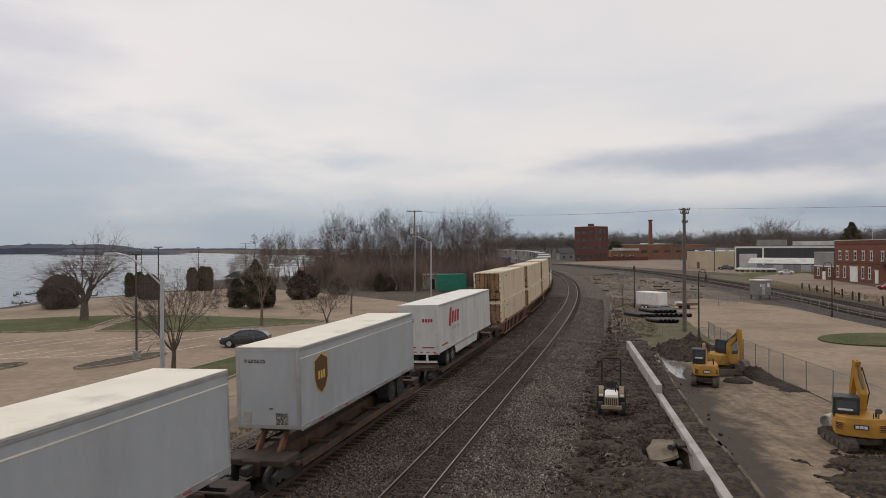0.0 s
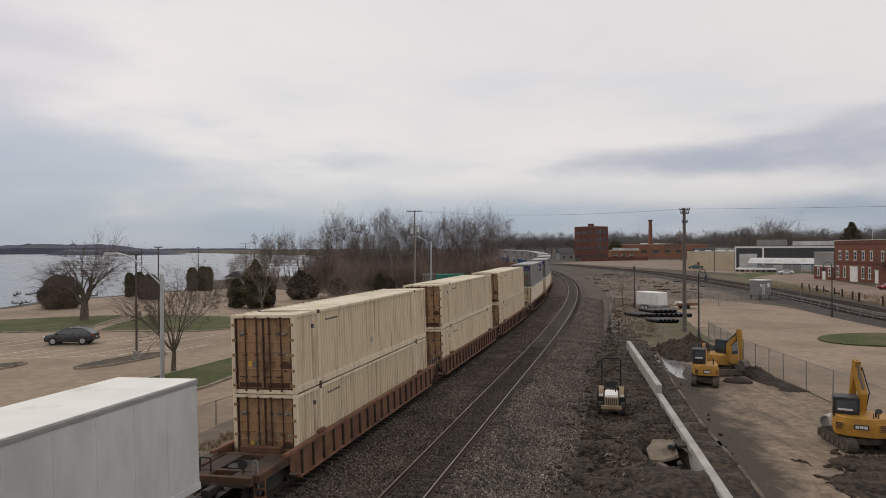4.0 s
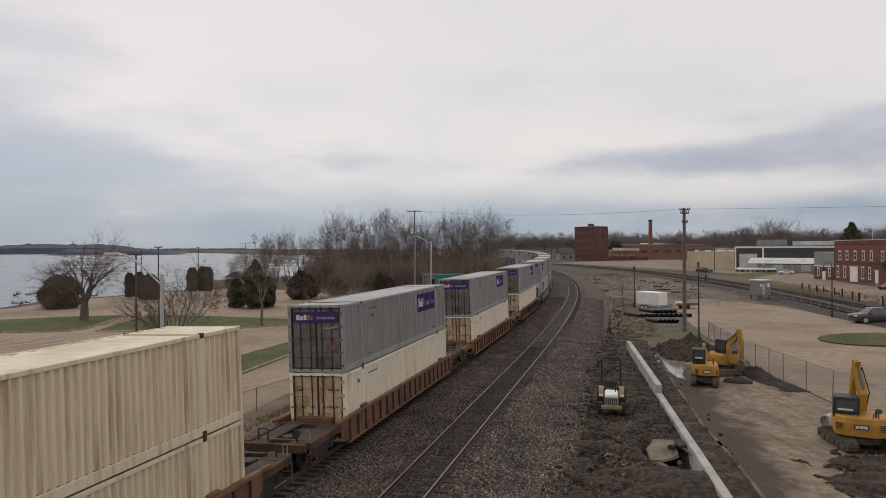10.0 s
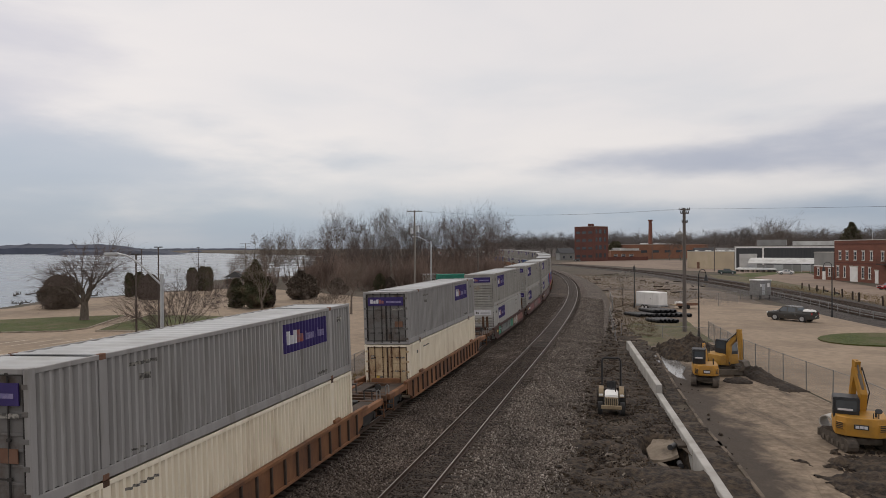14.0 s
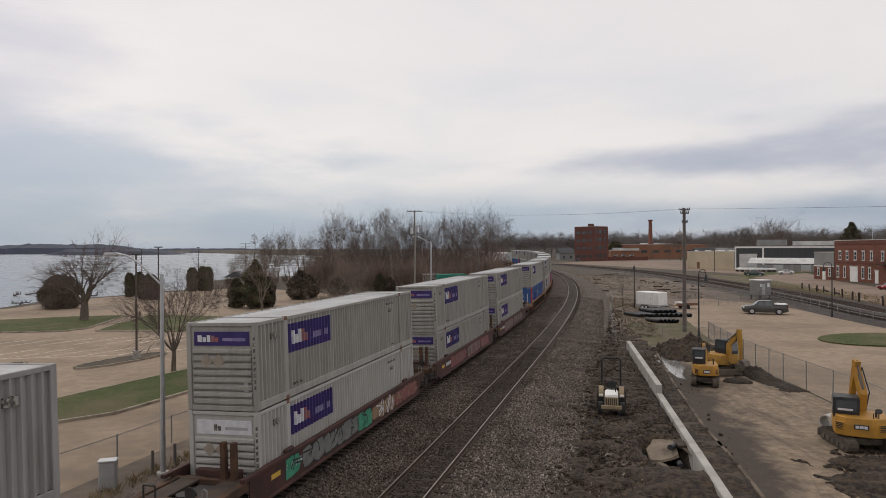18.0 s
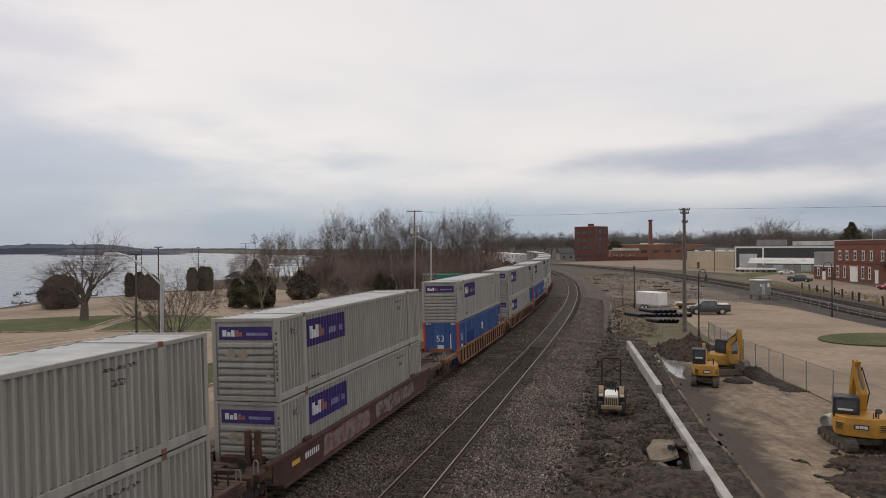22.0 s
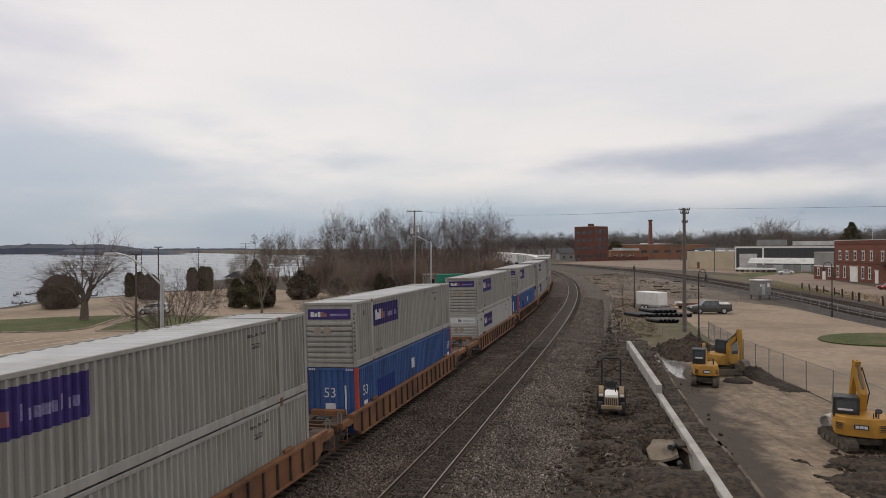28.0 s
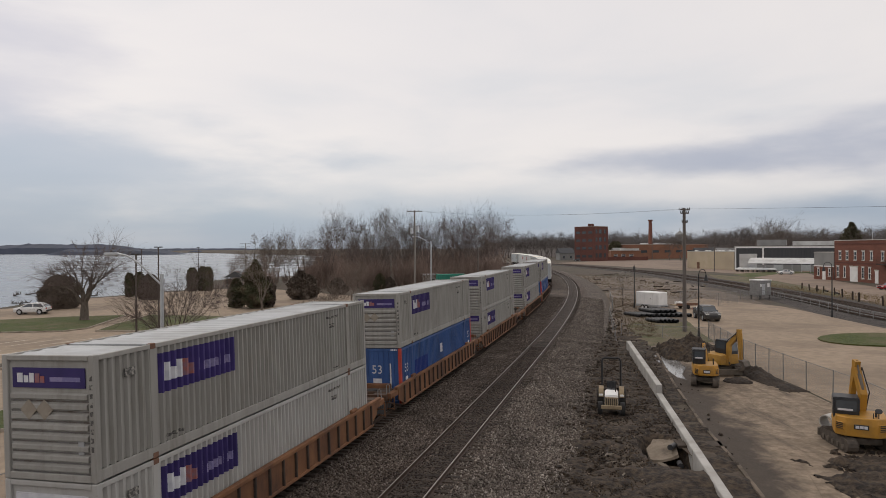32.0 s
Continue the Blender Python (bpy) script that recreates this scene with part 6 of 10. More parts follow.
def far_woods(name, spots, seed, twig, label):
    """One mesh of many rough bare trees, too far to tell apart."""
    v, f = [], []
    protos = [fan_tree(seed + k, 1.0, (0.72, 0.6, 0.8, 0.65, 0.75)[k], 0.18, 0.016, 5, 4, 0.46, 0.03, 0.86, 0.0034, 3, 0.20, 0.3 if k % 2 else 0.0, 0.55) for k in range(5)]
    rng = random.Random(seed)
    for i, (x, y, z, h) in enumerate(spots):
        limbs, twigs = protos[i % 5]
        a = rng.uniform(0, 6.28)
        c, s = math.cos(a), math.sin(a)
        w = h * rng.uniform(0.85, 1.2)
        for vs, fs in (limbs, twigs):
            k = len(v)
            g = 1.0
            v += [(x + (p[0] * c - p[1] * s) * w, y + (p[0] * s + p[1] * c) * w, z + p[2] * h) for p in vs]
            f += [tuple(q + k for q in face) for face in fs]
    ob = part(name, (v, f), M[twig])
    tagged(ob, label, "woods", "", "stuff")


def right_horizon():
    rng = random.Random(8)
    sp = []
    for i in range(230):
        px = 880 + i / 229 * 760 + rng.uniform(-4, 4)
        y = rng.uniform(520, 650)
        tall = 20 if px < 1250 else 22.5
        sp.append(((px - 784) / 1200 * y, y, GZ, tall * rng.uniform(0.8, 1.15)))
    far_woods("far_woods", sp, 90, "twig_far", "line of bare trees behind the town, haze painted into their colour")
    sp = []
    for px, y, h in ((1352, 330, 22), (1375, 330, 25), (1392, 335, 22), (1335, 340, 17), (1440, 330, 17), (1462, 330, 18), (1410, 345, 17), (1310, 350, 15), (1205, 420, 18), (1185, 430, 18), (1265, 400, 15), (1530, 320, 18), (1552, 320, 17), (1485, 340, 17)):
        sp.append(((px - 784) / 1200 * y, y, GZ, h))
    far_woods("town_trees", sp, 95, "twig_mid", "bare trees standing behind the sheds")
    # a low rise in the haze-paled twig colour closes the view behind them
    v, f = [], []
    for i in range(121):
        px = 860 + i / 120 * 900
        y = 660
        x = (px - 784) / 1200 * y
        h = 13.5 + 2.5 * noise.noise((i * 0.13, 3, 1)) + 2.5 * noise.noise((i * 0.7, 1, 1)) + 2.5 * noise.noise((i * 1.9, 5, 1))
        v += [(x, y, GZ - 0.5), (x, y + 20, h), (x, y + 140, GZ - 0.5)]
    for i in range(120):
        for j in range(2):
            a = i * 3 + j
            f.append((a, a + 3, a + 4, a + 1))
    tagged(part("backdrop_rise", (v, f), M["twig_far"]), "wooded rise behind the town, paled by painted haze", "hill", "", "structure")


right_horizon()


def leafy(seed, n, size, shape):
    """Many small sprays of foliage; shape(u, v, w) gives a place in the crown."""
    rng = random.Random(seed)
    v, f = [], []
    for i in range(n):
        p, out = shape(rng)
        a = Vector((rng.uniform(-1, 1), rng.uniform(-1, 1), rng.uniform(-1, 1))).normalized()
        a = (a * 0.7 + out * 0.6 + Vector((0, 0, 0.3))).normalized()
        b = a.cross(Vector((rng.uniform(-1, 1), rng.uniform(-1, 1), rng.uniform(-1, 1)))).normalized()
        s = size * rng.uniform(0.6, 1.5)
        k = len(v)
        v += [(p - b * s * 0.35)[:], (p + b * s * 0.35)[:], (p + a * s + b * s * 0.12)[:], (p + a * s * 1.1 - b * s * 0.12)[:]]
        f.append((k, k + 1, k + 2, k + 3))
    return v, f


def heart(shape, n=20, m=26, shrink=0.9):
    """Lumpy closed surface just inside the outline of a crown."""
    v, f = [], []
    for i in range(n + 1):
        for j in range(m):
            p = shape(None, i / n, j / m * 6.2832)
            k = shrink * (1 + 0.10 * noise.noise((p.x * 1.7, p.y * 1.7, p.z * 1.7)))
            v.append((p.x * k, p.y * k, p.z))
    for i in range(n):
        for j in range(m):
            a, b = i * m + j, i * m + (j + 1) % m
            f.append((a, b, b + m, a + m))
    f.append(tuple(n * m + j for j in range(m)))
    return v, f


def egg(w, h, z0, pw=1.0, lump=0.14, seed=0):
    def shape(rng, u=0.0, bearing=0.0):
        if rng is None:
            a, z = bearing, u * h
            rad = w * (math.sin(math.pi * min(1, (u * 0.74 + 0.24))) ** pw)
            rad *= 1 + lump * noise.noise((math.cos(a) * 1.5 + seed, math.sin(a) * 1.5, z * 0.9)) * 2
            return Vector((math.cos(a) * rad, math.sin(a) * rad, z0 + z))
        t = rng.random() ** 0.8
        z = t * h
        rad = w * (math.sin(math.pi * min(1, (t * 0.74 + 0.24))) ** pw)
        a = rng.uniform(0, 6.283)
        rad *= 1 + lump * noise.noise((math.cos(a) * 1.5 + seed, math.sin(a) * 1.5, z * 0.9)) * 2
        k = rng.uniform(0.86, 1.02)
        return Vector((math.cos(a) * rad * k, math.sin(a) * rad * k, z0 + z)), Vector((math.cos(a), math.sin(a), 0.2))
    return shape


def column(w, h, z0):
    def shape(rng, u=0.0, bearing=0.0):
        t = rng.random() if rng else u
        rad = w * (1 if t < 0.65 else math.sqrt(max(0, 1 - ((t - 0.65) / 0.36) ** 2))) * (0.8 + 0.2 * min(1, t * 6))
        a = rng.uniform(0, 6.283) if rng else bearing
        rad *= 1 + 0.15 * noise.noise((math.cos(a) * 2, math.sin(a) * 2, t * 4))
        if rng is None:
            return Vector((math.cos(a) * rad, math.sin(a) * rad, z0 + t * h))
        k = rng.uniform(0.86, 1.02)
        return Vector((math.cos(a) * rad * k, math.sin(a) * rad * k, z0 + t * h)), Vector((math.cos(a), math.sin(a), 0.6))
    return shape


def shrub(name, label, x, y, seed, n, size, shape, material, w):
    t = thing(name, label, "shrub", "", "", pose(x, y, GZ))
    bm = BM(); cyl(bm, (0, 0, -0.2), (0, 0, 1.6), 0.14, 0.1, 6)
    part("trunk", bm, M["bark"], t)
    v, f = heart(shape)
    lv, lf = leafy(seed, int(n * 0.8), size, shape)
    f += [tuple(i + len(v) for i in g) for g in lf]
    part("crown", (v + lv, f), M[material], t)
    return t


shrub("round_bush", "big rounded brown-green evergreen bush by the shore", -58.5, 103.4, 1, 16000, 0.13, egg(2.75, 5.0, 0.05, 0.55, 0.12, 1), "cedar", 2.7)
for i, (px, y, w, h) in enumerate(((229, 127, 0.75, 4.4), (246, 128, 0.95, 4.5), (340, 143, 1.05, 4.9), (358, 145, 0.95, 5.1), (368, 144, 1.0, 5.0))):
    shrub("arborvitae", "narrow dark green columnar evergreen by the shore", (px - 784) / 1200 * y, y, 20 + i, 3200, 0.17, column(w, h, 0.05), "needle", w)
shrub("round_bush", "rounded brown-green evergreen bush behind the lot", (265 - 784) / 1200 * 120, 120, 31, 6000, 0.19, egg(1.9, 4.4, 0.05, 0.6, 0.15, 4), "cedar", 2)
shrub("evergreen_bush", "ragged brown-green evergreen at the lot's edge", (418 - 784) / 1200 * 103, 103.0, 32, 6000, 0.22, egg(1.05, 4.2, 0.1, 0.75, 0.35, 5), "needle", 2)
shrub("evergreen_bush", "ragged conical evergreen with brown tips", (452 - 784) / 1200 * 102, 102.0, 33, 9000, 0.24, egg(2.0, 7.0, 0.1, 1.35, 0.4, 6), "needle", 2)
shrub("evergreen_bush", "ragged brown-green evergreen beside a taller one", (473 - 784) / 1200 * 104, 104.0, 39, 6000, 0.24, egg(1.2, 4.4, 0.1, 0.8, 0.4, 16), "cedar", 2)
shrub("evergreen_bush", "rounded brown-green cedar near the wood", (531 - 784) / 1200 * 119, 119.0, 34, 6000, 0.24, egg(1.7, 4.9, 0.1, 0.75, 0.4, 7), "cedar", 2)
shrub("evergreen_bush", "reddish-brown cedar clump near the wood", (545 - 784) / 1200 * 121, 121.0, 40, 6000, 0.24, egg(1.6, 4.0, 0.1, 0.7, 0.4, 17), "cedar", 2)
shrub("evergreen_bush", "low brown cedar before the wood", (598 - 784) / 1200 * 130, 130.0, 41, 4000, 0.24, egg(1.5, 3.0, 0.1, 0.7, 0.4, 18), "cedar", 2)
shrub("evergreen_bush", "low dark evergreen before the wood", (672 - 784) / 1200 * 140, 140.0, 35, 5000, 0.22, egg(1.2, 3.4, 0.1, 0.9, 0.5, 8), "needle", 2)
shrub("evergreen_bush", "low brown evergreen before the wood", (689 - 784) / 1200 * 141, 141.0, 36, 4000, 0.22, egg(1.2, 2.6, 0.1, 0.8, 0.5, 9), "cedar", 2)
shrub("pine_tree", "dark pine above the town roofs", (1507 - 784) / 1200 * 330, 330, 37, 3600, 0.8, egg(3.4, 13.5, 6.0, 1.2, 0.7, 10), "needle", 2)
shrub("pine_tree", "dark pine behind the brick works", (1090 - 784) / 1200 * 480, 480, 38, 1600, 1.0, egg(4.5, 9.0, 3.0, 0.7, 0.3, 11), "needle", 2)

M["pole_brown"] = mat("pole_brown", (0.075, 0.06, 0.052), (0.10, 0.082, 0.07), 3, 0.7)
# ---------------- poles, fences and small park things ----------------
def street_light(name, label, x, y, h, arm, az, r=0.09, head="cobra"):
    t = thing(name, label, "street light", "", "", pose(x, y, GZ, 0, 0, az))
    bm = BM(); cyl(bm, (0, 0, 0), (0, 0, h), r * 1.2, r * 0.75, 10)
    part("pole", bm, M["steel" if arm else "pole_brown"], t)
    bm = BM(); cyl(bm, (0, 0, 0), (0, 0, 0.12), 0.24, 0.24, 12)
    part("base", bm, M["concrete"], t)
    if arm:
        bm = BM()
        pts = [Vector((arm * math.sin(a) if k < 6 else arm, 0, h - 0.4 + 1.35 * math.sin(a))) for k, a in enumerate([i / 6 * math.pi / 2 for i in range(7)])]
        pts = [Vector((arm * (i / 6) ** 0.9, 0, h - 0.45 + 1.25 * math.sin(i / 6 * math.pi / 2))) for i in range(7)]
        pipe(bm, pts, 0.04, 6)
        part("arm", bm, M["steel"], t)
        e = pts[-1]
        bm = BM(); bx(bm, e.x, e.x + 0.55, -0.12, 0.12, e.z - 0.07, e.z + 0.06, 0.03)
        part("lamp_head", bm, M["steel"], t, "grey cobra lamp head")
    else:
        for sx in (-1, 1):
            bm = BM(); bx(bm, min(sx * 0.06, sx * 0.42), max(sx * 0.06, sx * 0.42), -0.12, 0.12, h - 0.08, h + 0.03, 0.02)
            part("lamp_head", bm, M["darksteel"], t, "dark box lamp head")
    return t


street_light("street_light", "tall grey steel street light with a curved arm by the fence", -11.2, 27.0, 8.0, 1.75, 178)
street_light("lot_light", "dark twin-headed parking lot light on a concrete base", -24.9, 55.0, 8.6, 0, 20, 0.08)
street_light("lot_light", "tall twin-headed parking lot light by the shore", -56.0, 126.0, 9.0, 0, 40, 0.08)
street_light("lot_light", "tall grey lot light beside the lawn", -29.8, 71.0, 9.2, 0, 10, 0.08)
street_light("lot_light", "distant lot light near the water", -54.5, 151.0, 9.3, 0, 60, 0.09)
street_light("street_light", "grey steel street light beside the wood", -2.0, 113.0, 10.0, 2.6, 175, 0.12)
bm = BM(); cyl(bm, (-24.9, 55, GZ), (-24.9, 55, GZ + 0.75), 0.32, 0.28, 12)
tagged(part("light_footing", bm, M["concrete"]), "round concrete footing under the lot light", "footing")


def utility_pole(label, x, y, h, az, arms, cans=0, r=0.17):
    t = thing("utility_pole", label, "utility pole", "", "", pose(x, y, GZ, 0, 0, az))
    bm = BM(); cyl(bm, (0, 0, -0.3), (0, 0, h), r, r * 0.68, 10)
    part("pole", bm, M["woodpole" if x > 0 else "woodpole_pale"], t)
    for z, w in arms:
        bm = BM(); bx(bm, -w, w, -0.18, -0.08, h - z - 0.06, h - z + 0.06, 0.01)
        a = part("crossarm", bm, M["woodpole" if x > 0 else "woodpole_pale"], t)
        for k in (-1, -0.55, 0.55, 1):
            bm = BM(); cyl(bm, (k * w * 0.95, -0.13, h - z + 0.06), (k * w * 0.95, -0.13, h - z + 0.24), 0.05, 0.03, 6)
            part("insulator", bm, M["darksteel"], a)
    for k in range(cans):
        sx = -1 if k % 2 else 1
        bm = BM(); cyl(bm, (sx * 0.48, 0, h - 3.6 - 0.3 * k), (sx * 0.48, 0, h - 2.6 - 0.3 * k), 0.26, 0.26, 12)
        part("transformer", bm, M["steel"], t, "grey transformer can")
    return t


utility_pole("tall weathered wooden power pole in the work yard", 25.4, 71.4, 13.0, 5, [(0.2, 0.55), (0.55, 0.45), (1.5, 0.3)], 0, 0.22)
utility_pole("tall wooden power pole with crossarm and transformers", -4.7, 113.0, 15.2, 0, [(0.2, 1.3)], 2, 0.2)
utility_pole("short bare wooden pole beside the line", 6.6, 128.0, 9.0, 0, [], 0, 0.14)
utility_pole("distant wooden power pole near the shore", -57.0, 196.0, 10.5, 0, [(0.2, 1.6), (1.1, 1.2)], 0, 0.16)
utility_pole("slim pole above the brick works", 148.0, 480.0, 17.0, 0, [], 0, 0.3)
utility_pole("slim wooden pole before the pale shed", 96.0, 240.0, 8.6, 0, [], 0, 0.18)


def wire(name, pts, r, label):
    bm = BM()
    pipe(bm, [Vector(p) for p in pts], r, 3)
    tagged(part(name, bm, M["darksteel"]), label, "cable")


def sag(a, b, d, n=12):
    a, b = Vector(a), Vector(b)
    return [a.lerp(b, i / n) - Vector((0, 0, d * 4 * (i / n) * (1 - i / n))) for i in range(n + 1)]


for dx in (-0.7, 0.7):
    wire("power_cable", sag((25.4 + dx * 0.6, 71.4, 12.3), (88 + dx, 46, 12.9), 0.5), 0.008, "thin overhead power cable")
    wire("power_cable", sag((25.4 + dx * 0.6, 71.4, 12.3), (-4.7 + dx, 113, 14.5), 0.7), 0.008, "thin overhead power cable")


def hook_lamp(x, y, h, az, hook=True):
    t = thing("lamp_post", "slim black lamp post with a hooked arm and bell lantern" if hook else "slim black lamp post with a finial lantern", "street lamp", "black lamp posts", "", pose(x, y, GZ, 0, 0, az))
    bm = BM(); cyl(bm, (0, 0, 0), (0, 0, 0.9), 0.14, 0.10, 10); cyl(bm, (0, 0, 0.9), (0, 0, h), 0.075, 0.06, 8)
    part("post", bm, M["black"], t)
    if hook:
        bm = BM()
        pipe(bm, [Vector((0.45 - 0.45 * math.cos(i / 8 * math.pi), 0, h - 0.05 + 0.55 * math.sin(i / 8 * math.pi))) for i in range(9)], 0.035, 6)
        part("arm", bm, M["black"], t)
        bm = BM(); cyl(bm, (0.9, 0, h - 0.65), (0.9, 0, h - 0.05), 0.24, 0.07, 10)
        part("lantern", bm, M["black"], t)
    else:
        bm = BM(); cyl(bm, (0, 0, h), (0, 0, h + 0.5), 0.22, 0.12, 8); cyl(bm, (0, 0, h + 0.5), (0, 0, h + 0.75), 0.05, 0.02, 6)
        part("lantern", bm, M["black"], t)


hook_lamp(25.2, 66.9, 6.2, 20)
hook_lamp(48.5, 84.6, 6.4, 150)
hook_lamp(27.7, 98.3, 5.6, 0, False)


def chain_fence(name, pts, h, step, label, wires=True, lean=0.0):
    """Posts, rails and wire mesh along a line on the ground."""
    t = thing(name, label, "fence")
    rng = random.Random(len(pts))
    bm0 = BM(); cyl(bm0, (0, 0, -0.1), (0, 0, h + 0.05), 0.032, 0.032, 6)
    post = part("post", bm0, M["fence_grey"], t)
    first = True
    for (xa, ya), (xb, yb) in zip(pts[:-1], pts[1:]):
        L = math.dist((xa, ya), (xb, yb))
        n = max(1, round(L / step))
        az = math.degrees(math.atan2(yb - ya, xb - xa))
        for k in range(n):
            x, y = xa + (xb - xa) * k / n, ya + (yb - ya) * k / n
            p = post if first else new("post", post.data)
            p.parent = t
            first = False
            p.matrix_basis = pose(x, y, GZ, rng.uniform(-lean, lean), rng.uniform(-lean, lean), 0)
            w = L / n
            bm = BM()
            cyl(bm, (0, 0, h), (w, 0, h), 0.018, 0.018, 5)
            part("top_rail", bm, M["fence_grey"], t).matrix_basis = pose(x, y, GZ, 0, 0, az)
            if wires:
                v, f = [], []
                g = 0.11
                m = int((w + h) / g)
                for s in (1, -1):
                    for i in range(m):
                        x0 = i * g - (h if s > 0 else 0)
                        a0, b0 = (x0, 0.05), (x0 + s * (h - 0.05) if s > 0 else x0 - (h - 0.05), h)
                        if s < 0:
                            a0, b0 = (i * g, 0.05), (i * g - (h - 0.05), h)
                        # clip to the bay
                        (p0, q0), (p1, q1) = a0, b0
                        lo, hi = 0.0, 1.0
                        dx = p1 - p0
                        for bound, sign in ((0.0, 1), (w, -1)):
                            fa = (p0 - bound) * sign
                            fb = (p1 - bound) * sign
                            if fa < 0 and fb < 0:
                                lo, hi = 1, 0
                            elif fa < 0:
                                lo = max(lo, fa / (fa - fb))
                            elif fb < 0:
                                hi = min(hi, fa / (fa - fb))
                        if lo >= hi:
                            continue
                        c0 = (p0 + dx * lo, q0 + (q1 - q0) * lo)
                        c1 = (p0 + dx * hi, q0 + (q1 - q0) * hi)
                        k0 = len(v)
                        r = 0.0028
                        v += [(c0[0] - r, 0, c0[1]), (c0[0] + r, 0, c0[1]), (c1[0] + r, 0, c1[1]), (c1[0] - r, 0, c1[1]), (c0[0], -r, c0[1]), (c0[0], r, c0[1]), (c1[0], r, c1[1]), (c1[0], -r, c1[1])]
                        f += [(k0, k0 + 1, k0 + 2, k0 + 3), (k0 + 4, k0 + 5, k0 + 6, k0 + 7)]
                part("wire_mesh", (v, f), M["fence_grey"], t).matrix_basis = pose(x, y, GZ, 0, 0, az)
    p = new("post", post.data)
    p.parent = t
    p.matrix_basis = pose(pts[-1][0], pts[-1][1], GZ)
    return t


chain_fence("chain_link_fence", [(-17.2, 17), (-14.6, 25.6), (-13.6, 28.2), (-11.6, 34.5), (-7.9, 43.6), (-4.4, 58), (-2.5, 70)], 1.25, 2.9, "low grey chain-link fence between street and railway")
chain_fence("chain_link_fence", [(25.2, 64.5), (23.0, 52.0), (22.55, 45.0), (22.3, 36.0), (21.0, 26.0), (20, 18)], 1.8, 2.6, "grey chain-link fence along the work slab", lean=2)
chain_fence("chain_link_fence", [(25.2, 64.5), (21.5, 66.5), (18, 68.5)], 1.2, 3.0, "low wire fence by the pole", True, 3)
chain_fence("chain_link_fence", [(16.2, 63.5), (19.6, 80), (24.5, 98), (28.5, 116)], 1.4, 4.0, "sagging old wire fence beside the gravel", False, 6)
chain_fence("chain_link_fence", [(37.0, 106), (41.0, 101), (45.5, 105), (41, 110), (37.0, 106)], 1.9, 2.8, "square chain-link cage beside the rails")
chain_fence("chain_link_fence", [(49.5, 108), (49.5, 113), (58, 110)], 1.6, 2.8, "chain-link fence round the signal hut")

# relay box and stub posts by the fence
bm = BM(); bx(bm, -0.3, 0.3, -0.2, 0.2, 0, 1.05, 0.04); t = thing("utility_box", "grey metal utility box beside the railway fence", "utility box", "", "", pose(-12.6, 25.4, GZ, 0, 0, 15)); part("cabinet", bm, M["steel"], t)
bm = BM(); bx(bm, -0.33, 0.33, -0.23, 0.23, 1.05, 1.12, 0.02); part("lid", bm, M["steel"], t)
for i, (x, y) in enumerate(((-11.7, 27.2), (-11.2, 28.2), (-10.8, 29.4))):
    bm = BM(); cyl(bm, (x, y, GZ - 0.1), (x, y, GZ + 0.9), 0.07, 0.06, 7)
    tagged(part("stub_post", bm, M["woodpole"]), "short dark wooden stub post", "post", "stub posts by the fence")

# pavilion, green container and hut beyond the park
t = thing("gazebo", "small dark-roofed open gazebo at the water's edge", "gazebo", "", "", pose(-48.5, 158, GZ))
for sx in (-1, 1):
    for sy in (-1, 1):
        bm = BM(); bx(bm, sx * 1.4 - 0.09, sx * 1.4 + 0.09, sy * 1.4 - 0.09, sy * 1.4 + 0.09, 0, 2.3); part("post", bm, M["woodpole"], t)
bm = BM(); bmesh.ops.create_cone(bm, cap_ends=True, segments=4, radius1=2.9, radius2=0.1, depth=1.3, matrix=pose(0, 0, 2.95, 0, 0, 45)); part("roof", bm, M["rubber"], t)
M["green_paint"] = mat("green_paint", (0.02, 0.17, 0.12), (0.03, 0.21, 0.15), 2, 0.6)
t = thing("roll_off_bin", "green steel roll-off bin beyond the park", "bin", "", "", pose(1.6, 137, GZ, 0, 0, 12))
bm = BM(); bx(bm, -2.9, 2.9, -1.2, 1.2, 0.3, 3.6, 0.05); part("bin_body", bm, M["green_paint"], t)
for k in range(7):
    bm = BM(); bx(bm, -2.7 + k * 0.88, -2.6 + k * 0.88, -1.27, -1.2, 0.3, 3.5); part("rib", bm, M["green_paint"], t)
t = thing("utility_hut", "small grey block hut beside the wood", "hut", "", "", pose(-2.6, 148, GZ, 0, 0, 10))
bm = BM(); bx(bm, -1.7, 1.7, -1.5, 1.5, 0, 3.0, 0.03); part("wall", bm, M["concrete"], t)
bm = BM(); bx(bm, -1.95, 1.95, -1.75, 1.75, 3.0, 3.2, 0.03); part("roof", bm, M["steel"], t)
bm = BM(); bx(bm, -0.5, 0.5, -1.54, -1.49, 0, 2.1); part("door", bm, M["darksteel"], t)
